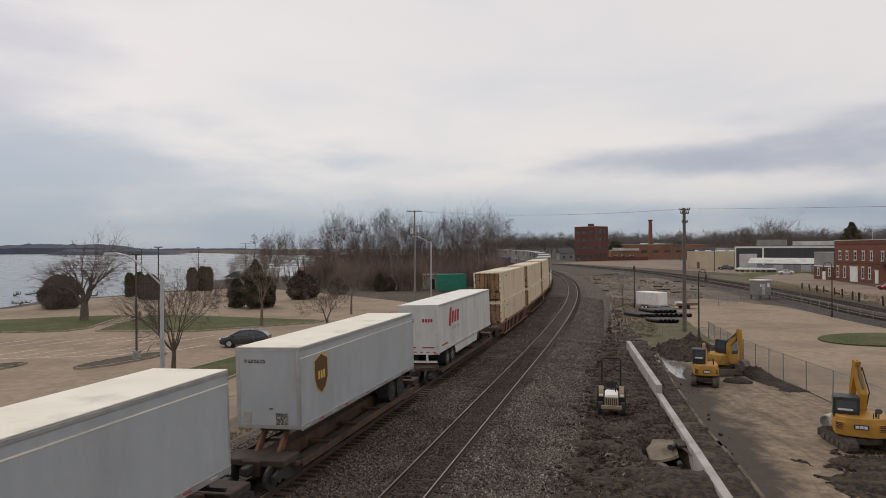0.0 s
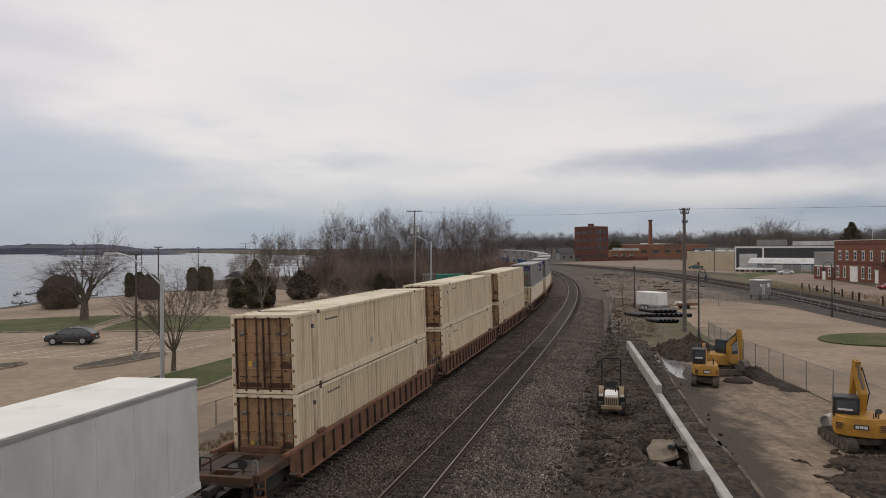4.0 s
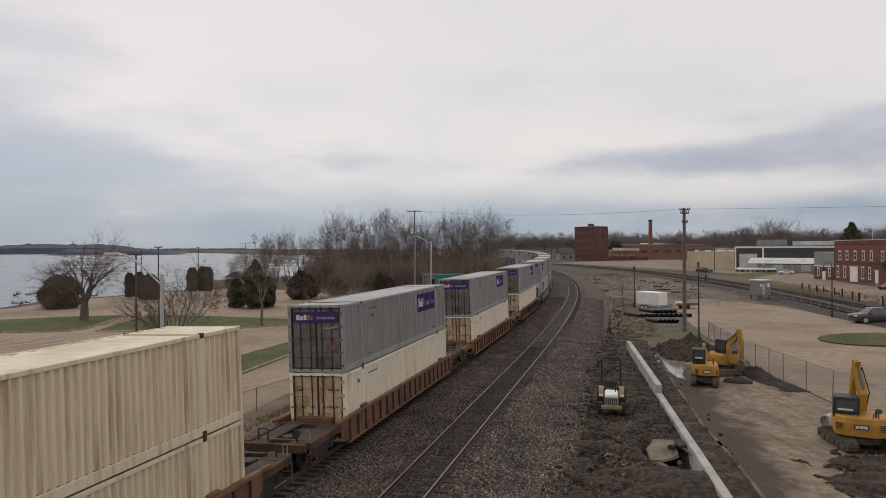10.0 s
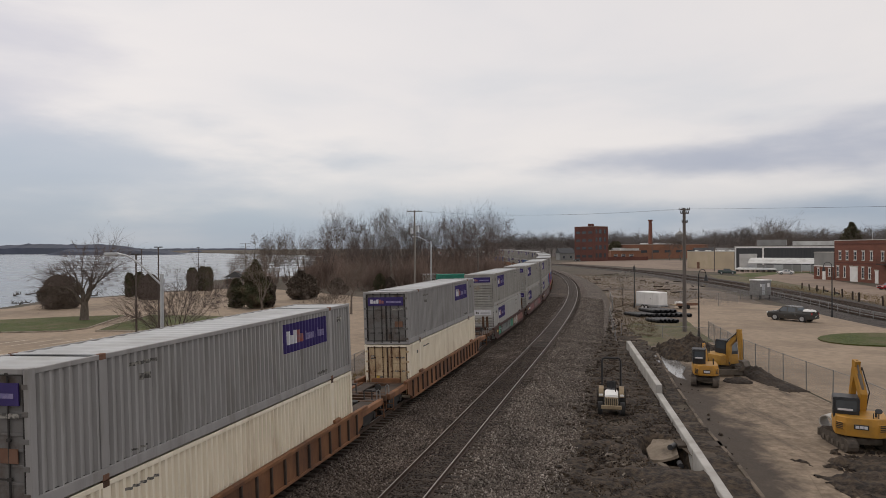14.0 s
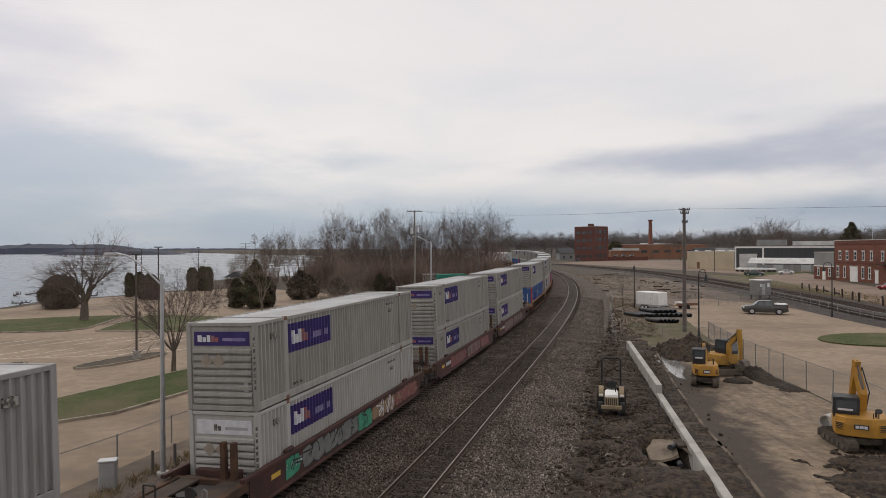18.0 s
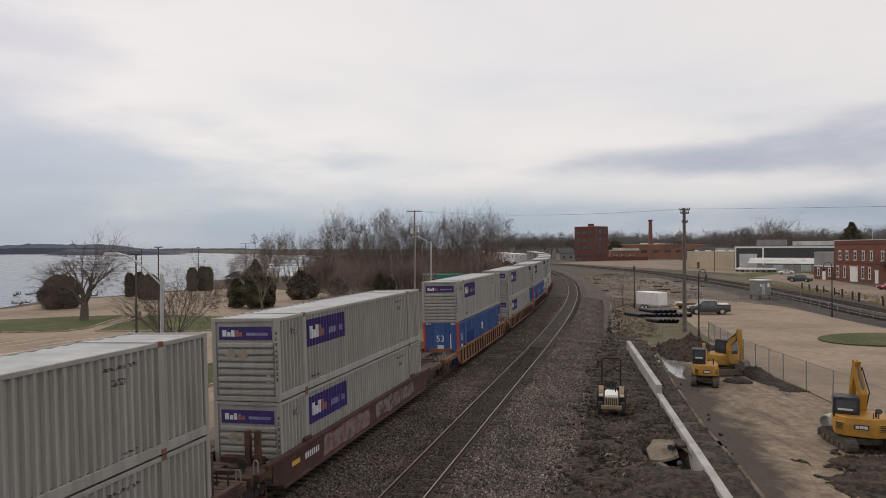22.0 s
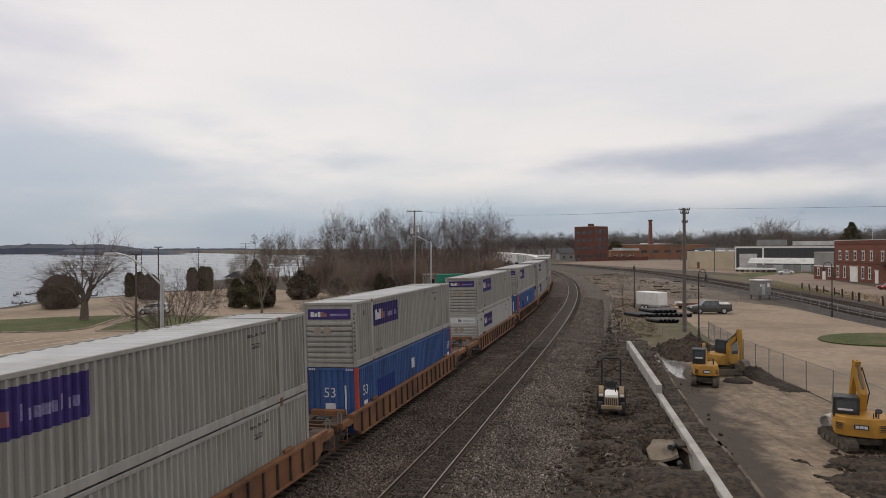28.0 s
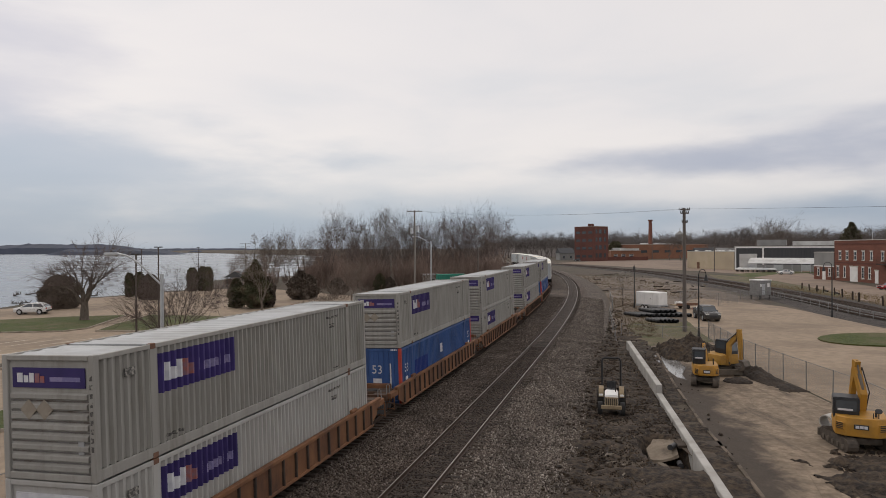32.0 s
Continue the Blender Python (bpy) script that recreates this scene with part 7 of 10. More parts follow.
# driftwood in the shallows
rng = random.Random(21)
for i, (px, py) in enumerate(((25, 541), (55, 535), (90, 516), (150, 518), (172, 526), (40, 548), (24, 517), (45, 515), (62, 519), (70, 522), (20, 530))):
    dd = 10.6 * 1200 / (py - 438 + 3)
    x, y = (px - 784) / 1200 * dd, dd
    v, f = [], []
    p = Vector((0, 0, -0.1))
    for k in range(6):
        q = p + Vector((rng.uniform(0.3, 1.2), rng.uniform(-0.4, 0.4), rng.uniform(-0.1, 0.22)))
        tube(v, f, p, q, 0.20 - k * 0.022, 0.178 - k * 0.022, 5)
        for j in range(3):
            e = q + Vector((rng.uniform(-0.6, 0.8), rng.uniform(-0.5, 0.5), rng.uniform(0.1, 0.9)))
            tube(v, f, q, e, 0.06, 0.02, 4)
        p = q
    ob = part("driftwood", (v, f), M["bark_dark"])
    ob.matrix_basis = pose(x, y, -2.15, 0, 0, rng.uniform(-40, 40))
    tagged(ob, "dark stranded driftwood branch in shallow water", "driftwood", "driftwood by the shore")

# ---------------- the work site ----------------
M["cat_yellow"] = mat("machine_yellow", (0.385, 0.19, 0.022), (0.44, 0.22, 0.03), 2, 0.5, c3=(0.26, 0.145, 0.035), s3=1.4, p3=(0.48, 0.75))
M["old_yellow"] = mat("machine_old_yellow", (0.38, 0.205, 0.035), (0.44, 0.245, 0.05), 2, 0.6, c3=(0.22, 0.125, 0.04), s3=1.2, p3=(0.45, 0.72))
M["steel_worn"] = mat("worn_steel", (0.10, 0.085, 0.07), (0.16, 0.135, 0.11), 3, 0.6, 0.4)
M["mud"] = mat("muddy_track", (0.055, 0.045, 0.037), (0.10, 0.082, 0.066), 4, 0.9)
M["wet"] = mat("wet_ground", (0.17, 0.165, 0.16), (0.22, 0.215, 0.21), 0.8, 0.15, spec=0.6)
M["tan"] = mat("tan_paint", (0.30, 0.23, 0.14), (0.25, 0.19, 0.12), 3, 0.7)
M["pipe"] = mat("black_pipe", (0.020, 0.020, 0.022), (0.035, 0.035, 0.038), 4, 0.5)


def dirt_field():
    """Churned soil between the gravel shoulder and the slab, with a trench by the wall."""
    v, f = [], []
    ss = np.arange(-13.0, 47.0, 0.2)
    oo = np.arange(4.5, 14.6, 0.2)
    for s in ss:
        for o in oo:
            p = at(float(s), float(o))
            x, y = p.x, p.y
            z = GZ + 0.05 + 0.15 * noise.fractal((x * 0.8, y * 0.8, 0), 0.8, 2.1, 6)
            z += 0.22 * max(0, noise.noise((x * 1.9, y * 1.9, 4))) * max(0, 1 - abs(o - 5.6) / 1.3)
            if o < 4.8:
                z = GZ - 0.05
            q = ((x - 9.75) / 0.95) ** 2 + ((y - 29.4) / 2.6) ** 2
            z -= 1.25 * max(0, 1 - q * q * 0.6) if q < 1.29 else 0
            z += 0.35 * math.exp(-((x - 9.2) ** 2 + (y - 25.6) ** 2) / 1.6)
            if s > 40:
                z -= 0.08 * (s - 40) / 7
            v.append((x, y, z))
    n = len(oo)
    for i in range(len(ss) - 1):
        for j in range(n - 1):
            a = i * n + j
            # keep to the near side of the slab's kerb
            x, y = v[a][0], v[a][1]
            lim = float(np.interp(y, [10, 24.1, 28, 33.8, 58, 70], [9.5, 11.2, 11.9, 12.8, 18.0, 20]))
            if x < lim:
                f.append((a, a + 1, a + n + 1, a + n))
    tagged(part("dirt_field", (v, f), M["dirt"], smooth=True), "churned dark brown soil of the work site", "soil", "", "structure")
    # clods along the edge of the gravel and all over the soil
    rng = random.Random(6)
    v, f = [], []

    def clod(x, y, z, r):
        k = len(v)
        pts = [Vector((rng.uniform(-1, 1), rng.uniform(-1, 1), rng.uniform(-0.3, 0.9))) for _ in range(2)]
        for a in range(5):
            t = a / 5 * 6.283 + rng.uniform(-0.3, 0.3)
            q = r * rng.uniform(0.6, 1.25)
            v.append((x + math.cos(t) * q, y + math.sin(t) * q, z - r * 0.3))
        for a in range(5):
            t = a / 5 * 6.283 + rng.uniform(-0.3, 0.3) + 0.4
            q = r * rng.uniform(0.35, 0.8)
            v.append((x + math.cos(t) * q, y + math.sin(t) * q, z + r * rng.uniform(0.25, 0.7)))
        for a in range(5):
            b = (a + 1) % 5
            f.append((k + a, k + b, k + 5 + b, k + 5 + a))
        f.append(tuple(k + 5 + a for a in range(5)))

    for i in range(1000):
        s = rng.uniform(-12, 70)
        o = 5.5 + rng.gauss(0, 0.75)
        p = at(s, o)
        clod(p.x, p.y, GZ + 0.08, rng.choice((0.04, 0.06, 0.08, 0.11, 0.16)) * rng.uniform(0.8, 1.4))
    for i in range(350):
        s, o = rng.uniform(-12, 40), rng.uniform(5, 12)
        p = at(s, o)
        if (p.x - 9.7) ** 2 + (p.y - 29.4) ** 2 > 7:
            clod(p.x, p.y, GZ + 0.07, rng.choice((0.03, 0.04, 0.06, 0.1)) * rng.uniform(0.8, 1.3))
    for i in range(700):
        x, y = rng.uniform(11.5, 19), rng.uniform(24, 33)
        lim = float(np.interp(y, [24.1, 28, 33.8], [14.5, 16.0, 19.5]))
        if x > lim:
            clod(x, y, GZ + 0.05, rng.choice((0.05, 0.08, 0.13)) * rng.uniform(0.8, 1.4))
    tagged(part("soil_clods", (v, f), M["dirt"]), "loose dark clods of soil", "soil", "", "stuff")


dirt_field()


def stone_bed(name, label, material, seed, zones, size):
    """Crushed stone: rough six-sided lumps lying on the bed. zones: (s0, s1, off0, off1, stones on a square metre)."""
    rng = np.random.default_rng(seed)
    prof_o = [-10.6, -8.3, -3.0, -1.9, -0.9, 0.9, 1.7, 2.4, 3.2, 4.0, 5.2, 6.0, 14.0]
    prof_z = [-0.62, -0.26, -0.22, -0.212, -0.194, -0.158, -0.172, -0.215, -0.40, -0.50, -0.57, -0.53, -0.53]
    S, O = [], []
    for s0, s1, o0, o1, dense in zones:
        n = int((s1 - s0) * (o1 - o0) * dense)
        S.append(rng.uniform(s0, s1, n)); O.append(rng.uniform(o0, o1, n))
    S, O = np.concatenate(S), np.concatenate(O)
    x, y, z, h = (np.interp(S, LINE_S, a) for a in (LX, LY, LZ, LH))
    # none over the open trench
    dry = ((x + O * np.cos(h) - 9.75) / 1.3) ** 2 + ((y - O * np.sin(h) - 29.4) / 3.0) ** 2 > 1.0
    S, O, x, y, z, h = (a[dry] for a in (S, O, x, y, z, h))
    n = len(S)
    r = size * rng.uniform(0.55, 1.25, n)
    pos = np.stack([x + O * np.cos(h), y - O * np.sin(h), z + np.interp(O, prof_o, prof_z) + 0.25 * r], 1)
    cube = np.array([(i, j, k) for i in (-1, 1) for j in (-1, 1) for k in (-1, 1)], float) * 0.72
    pts = cube[None] * (1 + rng.uniform(-0.45, 0.35, (n, 8, 3))) * rng.uniform(0.65, 1.3, (n, 1, 3))
    q = rng.normal(size=(n, 4)); q /= np.linalg.norm(q, axis=1)[:, None]
    w, a, b, c = q.T
    rot = np.stack([1 - 2 * (b * b + c * c), 2 * (a * b - c * w), 2 * (a * c + b * w), 2 * (a * b + c * w), 1 - 2 * (a * a + c * c), 2 * (b * c - a * w),
                    2 * (a * c - b * w), 2 * (b * c + a * w), 1 - 2 * (a * a + b * b)], 1).reshape(n, 3, 3)
    pts = np.einsum("nij,nkj->nki", rot, pts) * r[:, None, None] + pos[:, None, :]
    quads = np.array([(0, 1, 3, 2), (4, 6, 7, 5), (0, 4, 5, 1), (2, 3, 7, 6), (0, 2, 6, 4), (1, 5, 7, 3)])
    faces = (quads[None] + 8 * np.arange(n)[:, None, None]).reshape(-1, 4)
    me = bpy.data.meshes.new(name)
    me.vertices.add(n * 8); me.vertices.foreach_set("co", pts.ravel())
    me.loops.add(faces.size); me.loops.foreach_set("vertex_index", faces.ravel().astype(np.int32))
    me.polygons.add(len(faces)); me.polygons.foreach_set("loop_start", np.arange(0, faces.size, 4, dtype=np.int32))
    me.update(calc_edges=True)
    me.materials.append(material)
    tagged(new(name, me), label, "gravel", "", "stuff")


stone_bed("loose_stones", "pale grey and brown crushed stones on the shoulder", M["stone_grey"], 11, ((-9, 14, 1.45, 5.2, 260), (-9, 14, 0.95, 1.45, 110), (14, 48, 1.45, 5.0, 130), (14, 48, 0.95, 1.45, 60), (48, 85, 1.35, 4.8, 45)), 0.040)
stone_bed("loose_stones", "dark brown crushed stones between the two tracks", M["stone_brown"], 12, ((-9, 14, -4.1, -1.4, 240), (-9, 14, -1.4, -0.95, 110), (14, 48, -4.1, -1.4, 130), (14, 48, -1.4, -0.95, 60), (48, 85, -4.0, -1.3, 40), (-9, 30, -9.5, -6.6, 60)), 0.040)
stone_bed("loose_stones", "greasy dark stones between the ties", M["stone_dark"], 13, ((-9, 30, -0.68, 0.68, 110), (-9, 30, 0.83, 1.25, 70), (-9, 30, 1.25, 1.9, 35), (-9, 30, -1.25, -0.83, 70), (-9, 30, -1.9, -1.25, 30)), 0.036)
stone_bed("soil_crumbs", "crumbled dark soil and small stones of the work site", M["crumb"], 14, ((-9, 14, 5.0, 9.6, 45), (14, 30, 5.0, 9.6, 25), (-9, 34, 4.6, 6.4, 70)), 0.034)


def soil_scraps():
    """Pale bits of board, root and plastic pipe trodden into the soil."""
    rng = random.Random(77)
    for i in range(14):
        x, y = rng.uniform(6.8, 9.4), rng.uniform(24.6, 34.0)
        ln, wd = rng.uniform(0.09, 0.27), rng.uniform(0.015, 0.035)
        if ((x - 9.75) / 1.6) ** 2 + ((y - 29.4) / 3.3) ** 2 < 1:
            continue
        bm = BM(); prism(bm, [(-ln, 0), (ln * 0.9, 0.0), (ln, 0.03), (ln * 0.2, 0.05), (-ln, 0.035)], -wd, wd)
        ob = part("wood_scrap", bm, M["scrap_pale"]); ob.matrix_basis = pose(x, y, GZ + 0.07, rng.uniform(-6, 6), rng.uniform(-6, 6), rng.uniform(0, 180))
        tagged(ob, "pale splintered scrap of board lying on the soil", "scrap", "scraps on the soil")


M["scrap_pale"] = mat("pale_scrap", (0.16, 0.13, 0.10), (0.22, 0.19, 0.155), 6, 0.9)
soil_scraps()


def heap(x, y, w, l, h, seed, name, label, m, turn=0.0):
    """Loose soil with a ragged edge."""
    v, f = [], []
    n = 44
    ct, st = math.cos(radians(turn)), math.sin(radians(turn))
    for i in range(n + 1):
        for j in range(n + 1):
            u, t = i / n * 2 - 1, j / n * 2 - 1
            px, py = u * w, t * l
            r = math.hypot(u, t) * (1 + 0.32 * noise.noise((px * 0.7 + seed * 9, py * 0.7, 0)) + 0.22 * noise.noise((px * 2.3, py * 2.3, seed)))
            lump = noise.fractal((px * 1.1 + seed, py * 1.1, 2), 0.7, 2.1, 6)
            z = h * max(0, 1 - r) ** 0.8 * (1 + 0.4 * lump) + 0.09 * lump * (r < 0.97) + (0.10 * (r < 0.95) if h < 0.3 else 0)
            v.append((x + px * ct - py * st, y + px * st + py * ct, GZ - (0.05 if r < 1 else 0.3) + z))
    for i in range(n):
        for j in range(n):
            a = i * (n + 1) + j
            f.append((a, a + n + 1, a + n + 2, a + 1))
    tagged(part(name, (v, f), m, smooth=True), label, "mound")


heap(20.4, 56.2, 2.7, 4.2, 1.55, 1, "soil_mound", "heap of dark excavated soil before the grass", M["dirt"])
heap(18.6, 24.6, 4.2, 4.4, 0.8, 2, "soil_mound", "broad spread of dark soil beside the digger", M["dirt"])
heap(21.6, 47.0, 1.1, 6.0, 0.6, 3, "soil_mound", "dark soil banked along the fence", M["dirt_dark"])
heap(19.4, 44.6, 0.9, 0.8, 0.25, 5, "soil_mound", "small spill of dark soil on the slab", M["dirt_dark"])


def low_wall(name, a, b, z0, z1, w, label):
    d = Vector((b[0] - a[0], b[1] - a[1], 0))
    bm = BM(); bx(bm, 0, d.length, -w / 2, w / 2, z0, z1, 0.03)
    t = thing(name, label, "wall", "", "", pose(a[0], a[1], 0, 0, 0, math.degrees(math.atan2(d.y, d.x))))
    part("wall_body", bm, M["brick_dark"] if name == "brick_wall" else M["concrete"], t)
    n = int(d.length / 6.0)
    for k in range(1, n):
        bm = BM(); bx(bm, k * 6.0 - 0.008, k * 6.0 + 0.008, -w / 2 - 0.004, w / 2 + 0.004, z0, z1 + 0.004)
        part("joint", bm, M["kerb"], t)


low_wall("concrete_wall", (12.78, 40.2), (16.1, 59.0), GZ - 0.3, GZ + 0.78, 0.36, "new pale concrete barrier wall with joints")
low_wall("concrete_wall", (9.75, 23.0), (12.75, 40.1), -2.3, GZ + 0.30, 0.36, "pale concrete wall standing in an open trench")
low_wall("concrete_wall", (8.6, 16.0), (9.74, 22.95), -2.3, GZ + 0.28, 0.36, "pale concrete wall running on past the trench")
KERB = [(18.2, 58.3), (15.0, 44.2), (12.95, 34.0), (12.05, 28.0), (11.3, 24.0), (9.9, 16)]
for i, ((xa, ya), (xb, yb)) in enumerate(zip(KERB[:-1], KERB[1:])):
    d = Vector((xb - xa, yb - ya, 0))
    bm = BM(); bx(bm, 0, d.length, -0.08, 0.08, GZ - 0.1, GZ + 0.10 + 0.006 * (i % 2), 0.015)
    ob = part("kerb_stone", bm, M["kerb_muddy"])
    ob.matrix_basis = pose(xa, ya, 0, 0, 0, math.degrees(math.atan2(d.y, d.x)))
    tagged(ob, "worn concrete kerb along the slab", "kerb", "", "structure")
bm = BM(); bx(bm, -1.05, 1.05, -0.42, 0.42, GZ - 0.05, GZ + 0.10, 0.02)
ob = part("concrete_slab", bm, M["pad"]); ob.matrix_basis = pose(11.55, 30.6, 0, 0, 0, -3); tagged(ob, "short flat concrete slab across the trench edge", "slab")
# broken slab, pipe ends and tools in the trench
for i, (x, y, z, rx, ry, rz, w, l) in enumerate(((9.95, 31.0, -0.90, 4, -12, -14, 3.2, 1.25), (9.5, 28.5, -1.0, -8, 22, 50, 1.0, 0.7), (8.9, 27.6, -0.62, 6, 14, 15, 0.7, 0.4))):
    rng = random.Random(50 + i)
    bm = BM()
    out = [(0.5 * l * math.cos(k * 0.5236) * rng.uniform(0.72, 1.12), 0.5 * w * math.sin(k * 0.5236) * rng.uniform(0.75, 1.1)) for k in range(12)] if i else [(-0.55, -1.35), (-0.2, -1.5), (0.3, -1.42), (0.62, -1.2), (0.66, 0.2), (0.6, 1.3), (0.3, 1.55), (0.0, 1.5), (-0.3, 1.1), (-0.42, 0.6), (-0.66, 0.1), (-0.62, -0.7)]
    a = [bm.verts.new((p * 1.04, q * 1.03, rng.uniform(-0.02, 0.02))) for p, q in out]; b = [bm.verts.new((p, q, 0.11 + rng.uniform(-0.02, 0.02))) for p, q in out]
    bm.faces.new(a[::-1])
    c = bm.verts.new((0, 0, 0.13))
    for k in range(12):
        bm.faces.new((b[k], b[(k + 1) % 12], c))
        bm.faces.new((a[k], a[(k + 1) % 12], b[(k + 1) % 12], b[k]))
    ob = part("broken_slab", bm, M["kerb_muddy"] if i else M["slab_old"]); ob.matrix_basis = pose(x, y, z, rx, ry, rz)
    tagged(ob, "broken piece of muddy concrete slab in the trench", "rubble", "broken slabs")
for i, (x, y, z, rz) in enumerate(((10.2, 30.3, -0.55, 60), (10.1, 29.0, -0.95, 75))):
    bm = BM(); cyl(bm, (-0.45, 0, 0), (0.45, 0, 0), 0.12, 0.12, 14)
    ob = part("drain_pipe", bm, M["pipe"]); ob.matrix_basis = pose(x, y, z, 0, 8, rz)
    tagged(ob, "short length of black drain pipe", "pipe", "drain pipe ends")
sheet("puddle", [(17.4, 56), (18.4, 53), (17.9, 50), (16.7, 47.5), (16.3, 45.5), (16.0, 46.5), (16.3, 50), (16.8, 54)], GZ + 0.018, M["wet"], label="shallow puddle on the slab beside the kerb", category="puddle")


def digger(name, label, x, y, rz, k, house=0.0, boom=50, stick=-110, bucket=-70, old=False, dish=False, kx=1.0, reach=2.3, reach2=1.5, tall=1.52, mid_x=0.18, swing=0.0):
    """Tracked excavator facing +y; k scales it. Angles of boom, stick and bucket from the level."""
    yl = M["old_yellow" if old else "cat_yellow"]
    t = thing(name, label, "excavator", "excavators on the work site", "", pose(x, y, GZ, 0, 0, rz))
    S = Matrix.Diagonal((k * kx, k, k, 1))

    def fin(bm, m=None):
        bmesh.ops.transform(bm, matrix=S if m is None else S @ m, verts=bm.verts)
        return bm

    tr = pose(0, 0, 0, 0, 0, -house)
    for sx in (-1, 1):
        bm = BM()
        n = 10
        out = [(1.15 + 0.33 * math.cos(a), 0.36 + 0.33 * math.sin(a)) for a in [math.pi / 2 - i / 6 * math.pi for i in range(7)]]
        out += [(-1.15 + 0.33 * math.cos(a), 0.36 + 0.33 * math.sin(a)) for a in [-math.pi / 2 - i / 6 * math.pi for i in range(7)]]
        prism(bm, out, sx * 0.80 - 0.2, sx * 0.80 + 0.2)
        tk = part("track", fin(bm, tr), M["mud"], t, "muddy rubber crawler track")
        bm = BM()
        for i in range(12):
            yy = -1.15 + i * 2.3 / 11
            bx(bm, sx * 0.80 - 0.215, sx * 0.80 + 0.215, yy - 0.035, yy + 0.035, 0.68, 0.725)
            bx(bm, sx * 0.80 - 0.215, sx * 0.80 + 0.215, yy - 0.035, yy + 0.035, 0.0, 0.04)
        part("track_pads", fin(bm, tr), M["mud"], tk)
        bm = BM()
        for i in range(5):
            cyl(bm, (sx * 1.0, -1.0 + i * 0.5, 0.26), (sx * 1.02 + sx * 0.02, -1.0 + i * 0.5, 0.26), 0.13, n=10)
        part("rollers", fin(bm, tr), M["steel_worn"], tk)
    bm = BM(); bx(bm, -0.65, 0.65, -0.7, 0.7, 0.3, 0.62, 0.04); cyl(bm, (0, 0, 0.6), (0, 0, 0.8), 0.5, n=16)
    part("undercarriage", fin(bm, tr), M["steel_worn"], t)
    bm = BM(); bx(bm, -1.05, 1.05, 1.45, 1.62, 0.12, 0.55, 0.04)
    bx(bm, -0.6, -0.45, 0.6, 1.5, 0.25, 0.38); bx(bm, 0.45, 0.6, 0.6, 1.5, 0.25, 0.38)
    part("dozer_blade", fin(bm, tr), M["steel_worn"], t)
    # house: rounded counterweight behind
    bm = BM()
    out = [(0.95, 0.9), (0.95, -0.3), (0.9, -0.95), (0.55, -1.28), (-0.55, -1.28), (-0.9, -0.95), (-0.95, -0.3), (-0.95, 0.9)]
    a = [bm.verts.new((p, q, 0.8)) for p, q in out]; b = [bm.verts.new((p * 1.02, q, tall - 0.37)) for p, q in out]; c = [bm.verts.new((p * 0.96, q * 0.95, tall)) for p, q in out]
    bm.faces.new(a[::-1]); bm.faces.new(c)
    for r0, r1 in ((a, b), (b, c)):
        for i in range(8):
            bm.faces.new((r0[i], r0[(i + 1) % 8], r1[(i + 1) % 8], r1[i]))
    bmesh.ops.bevel(bm, geom=bm.edges[:], offset=0.03, segments=1, affect="EDGES")
    part("house", fin(bm), yl, t, "yellow engine housing and counterweight")
    zb = tall - 1.52
    bm = BM(); bx(bm, -0.26, 0.26, -1.32, -1.27, 0.98 + zb, 1.22 + zb, 0.02)
    part("badge_plate", fin(bm), M["black"], t, "dark badge plate")
    bm = BM(); bx(bm, -0.21, -0.08, -1.33, -1.315, 1.03 + zb, 1.17 + zb); bx(bm, -0.06, 0.07, -1.33, -1.315, 1.03 + zb, 1.17 + zb); bx(bm, 0.09, 0.21, -1.33, -1.315, 1.03 + zb, 1.17 + zb)
    part("badge_bars", fin(bm), M["sign_white"], t)
    # louvred panels on the slanted rear corners
    for sx in (-1, 1):
        mv = Matrix.Translation((sx * 0.735, -1.125, 1.12 + zb * 0.8)) @ Matrix.Rotation(sx * radians(43), 4, "Z")
        bm = BM(); bx(bm, -0.19, 0.19, -0.03, 0.02, -0.19, 0.19, 0.02, m=mv)
        vp = part("vent_panel", fin(bm), yl, t)
        bm = BM()
        for q in range(4):
            bx(bm, -0.15, 0.15, -0.038, -0.03, -0.15 + q * 0.085, -0.10 + q * 0.085, m=mv)
        part("vent", fin(bm), M["black"], vp)
    # cab on the left
    bm = BM()
    prism(bm, [(-0.55, 1.5), (0.85, 1.5), (0.80, 1.9), (0.62, 2.55), (-0.50, 2.55), (-0.58, 1.9)], -0.95, -0.02, 0.03)
    cb = part("cab", fin(bm), M["black"], t, "black-framed operator cab")
    for y0, y1, x0, x1, z0, z1 in ((-0.60, -0.57, -0.85, -0.12, 1.88, 2.42),):
        bm = BM(); bx(bm, x0, x1, y0, y1, z0, z1); part("window", fin(bm), M["glass"], cb)
    for xx in (-0.965, -0.005):
        bm = BM(); prism(bm, [(-0.42, 1.9), (0.66, 1.9), (0.52, 2.45), (-0.40, 2.45)], xx - 0.008, xx + 0.008); part("window", fin(bm), M["glass"], cb)
    bm = BM(); prism(bm, [(0.83, 1.75), (0.86, 1.75), (0.66, 2.48), (0.63, 2.48)], -0.86, -0.1); part("windscreen", fin(bm), M["glass"], cb)
    bm = BM(); bx(bm, -0.80, -0.25, -0.605, -0.60, 1.92, 2.02); part("decal", fin(bm), M["sign_white"], cb)
    bm = BM(); cyl(bm, (0.55, -0.6, 1.5), (0.55, -0.6, 1.95), 0.05, n=8); part("exhaust", fin(bm), M["darksteel"], t)
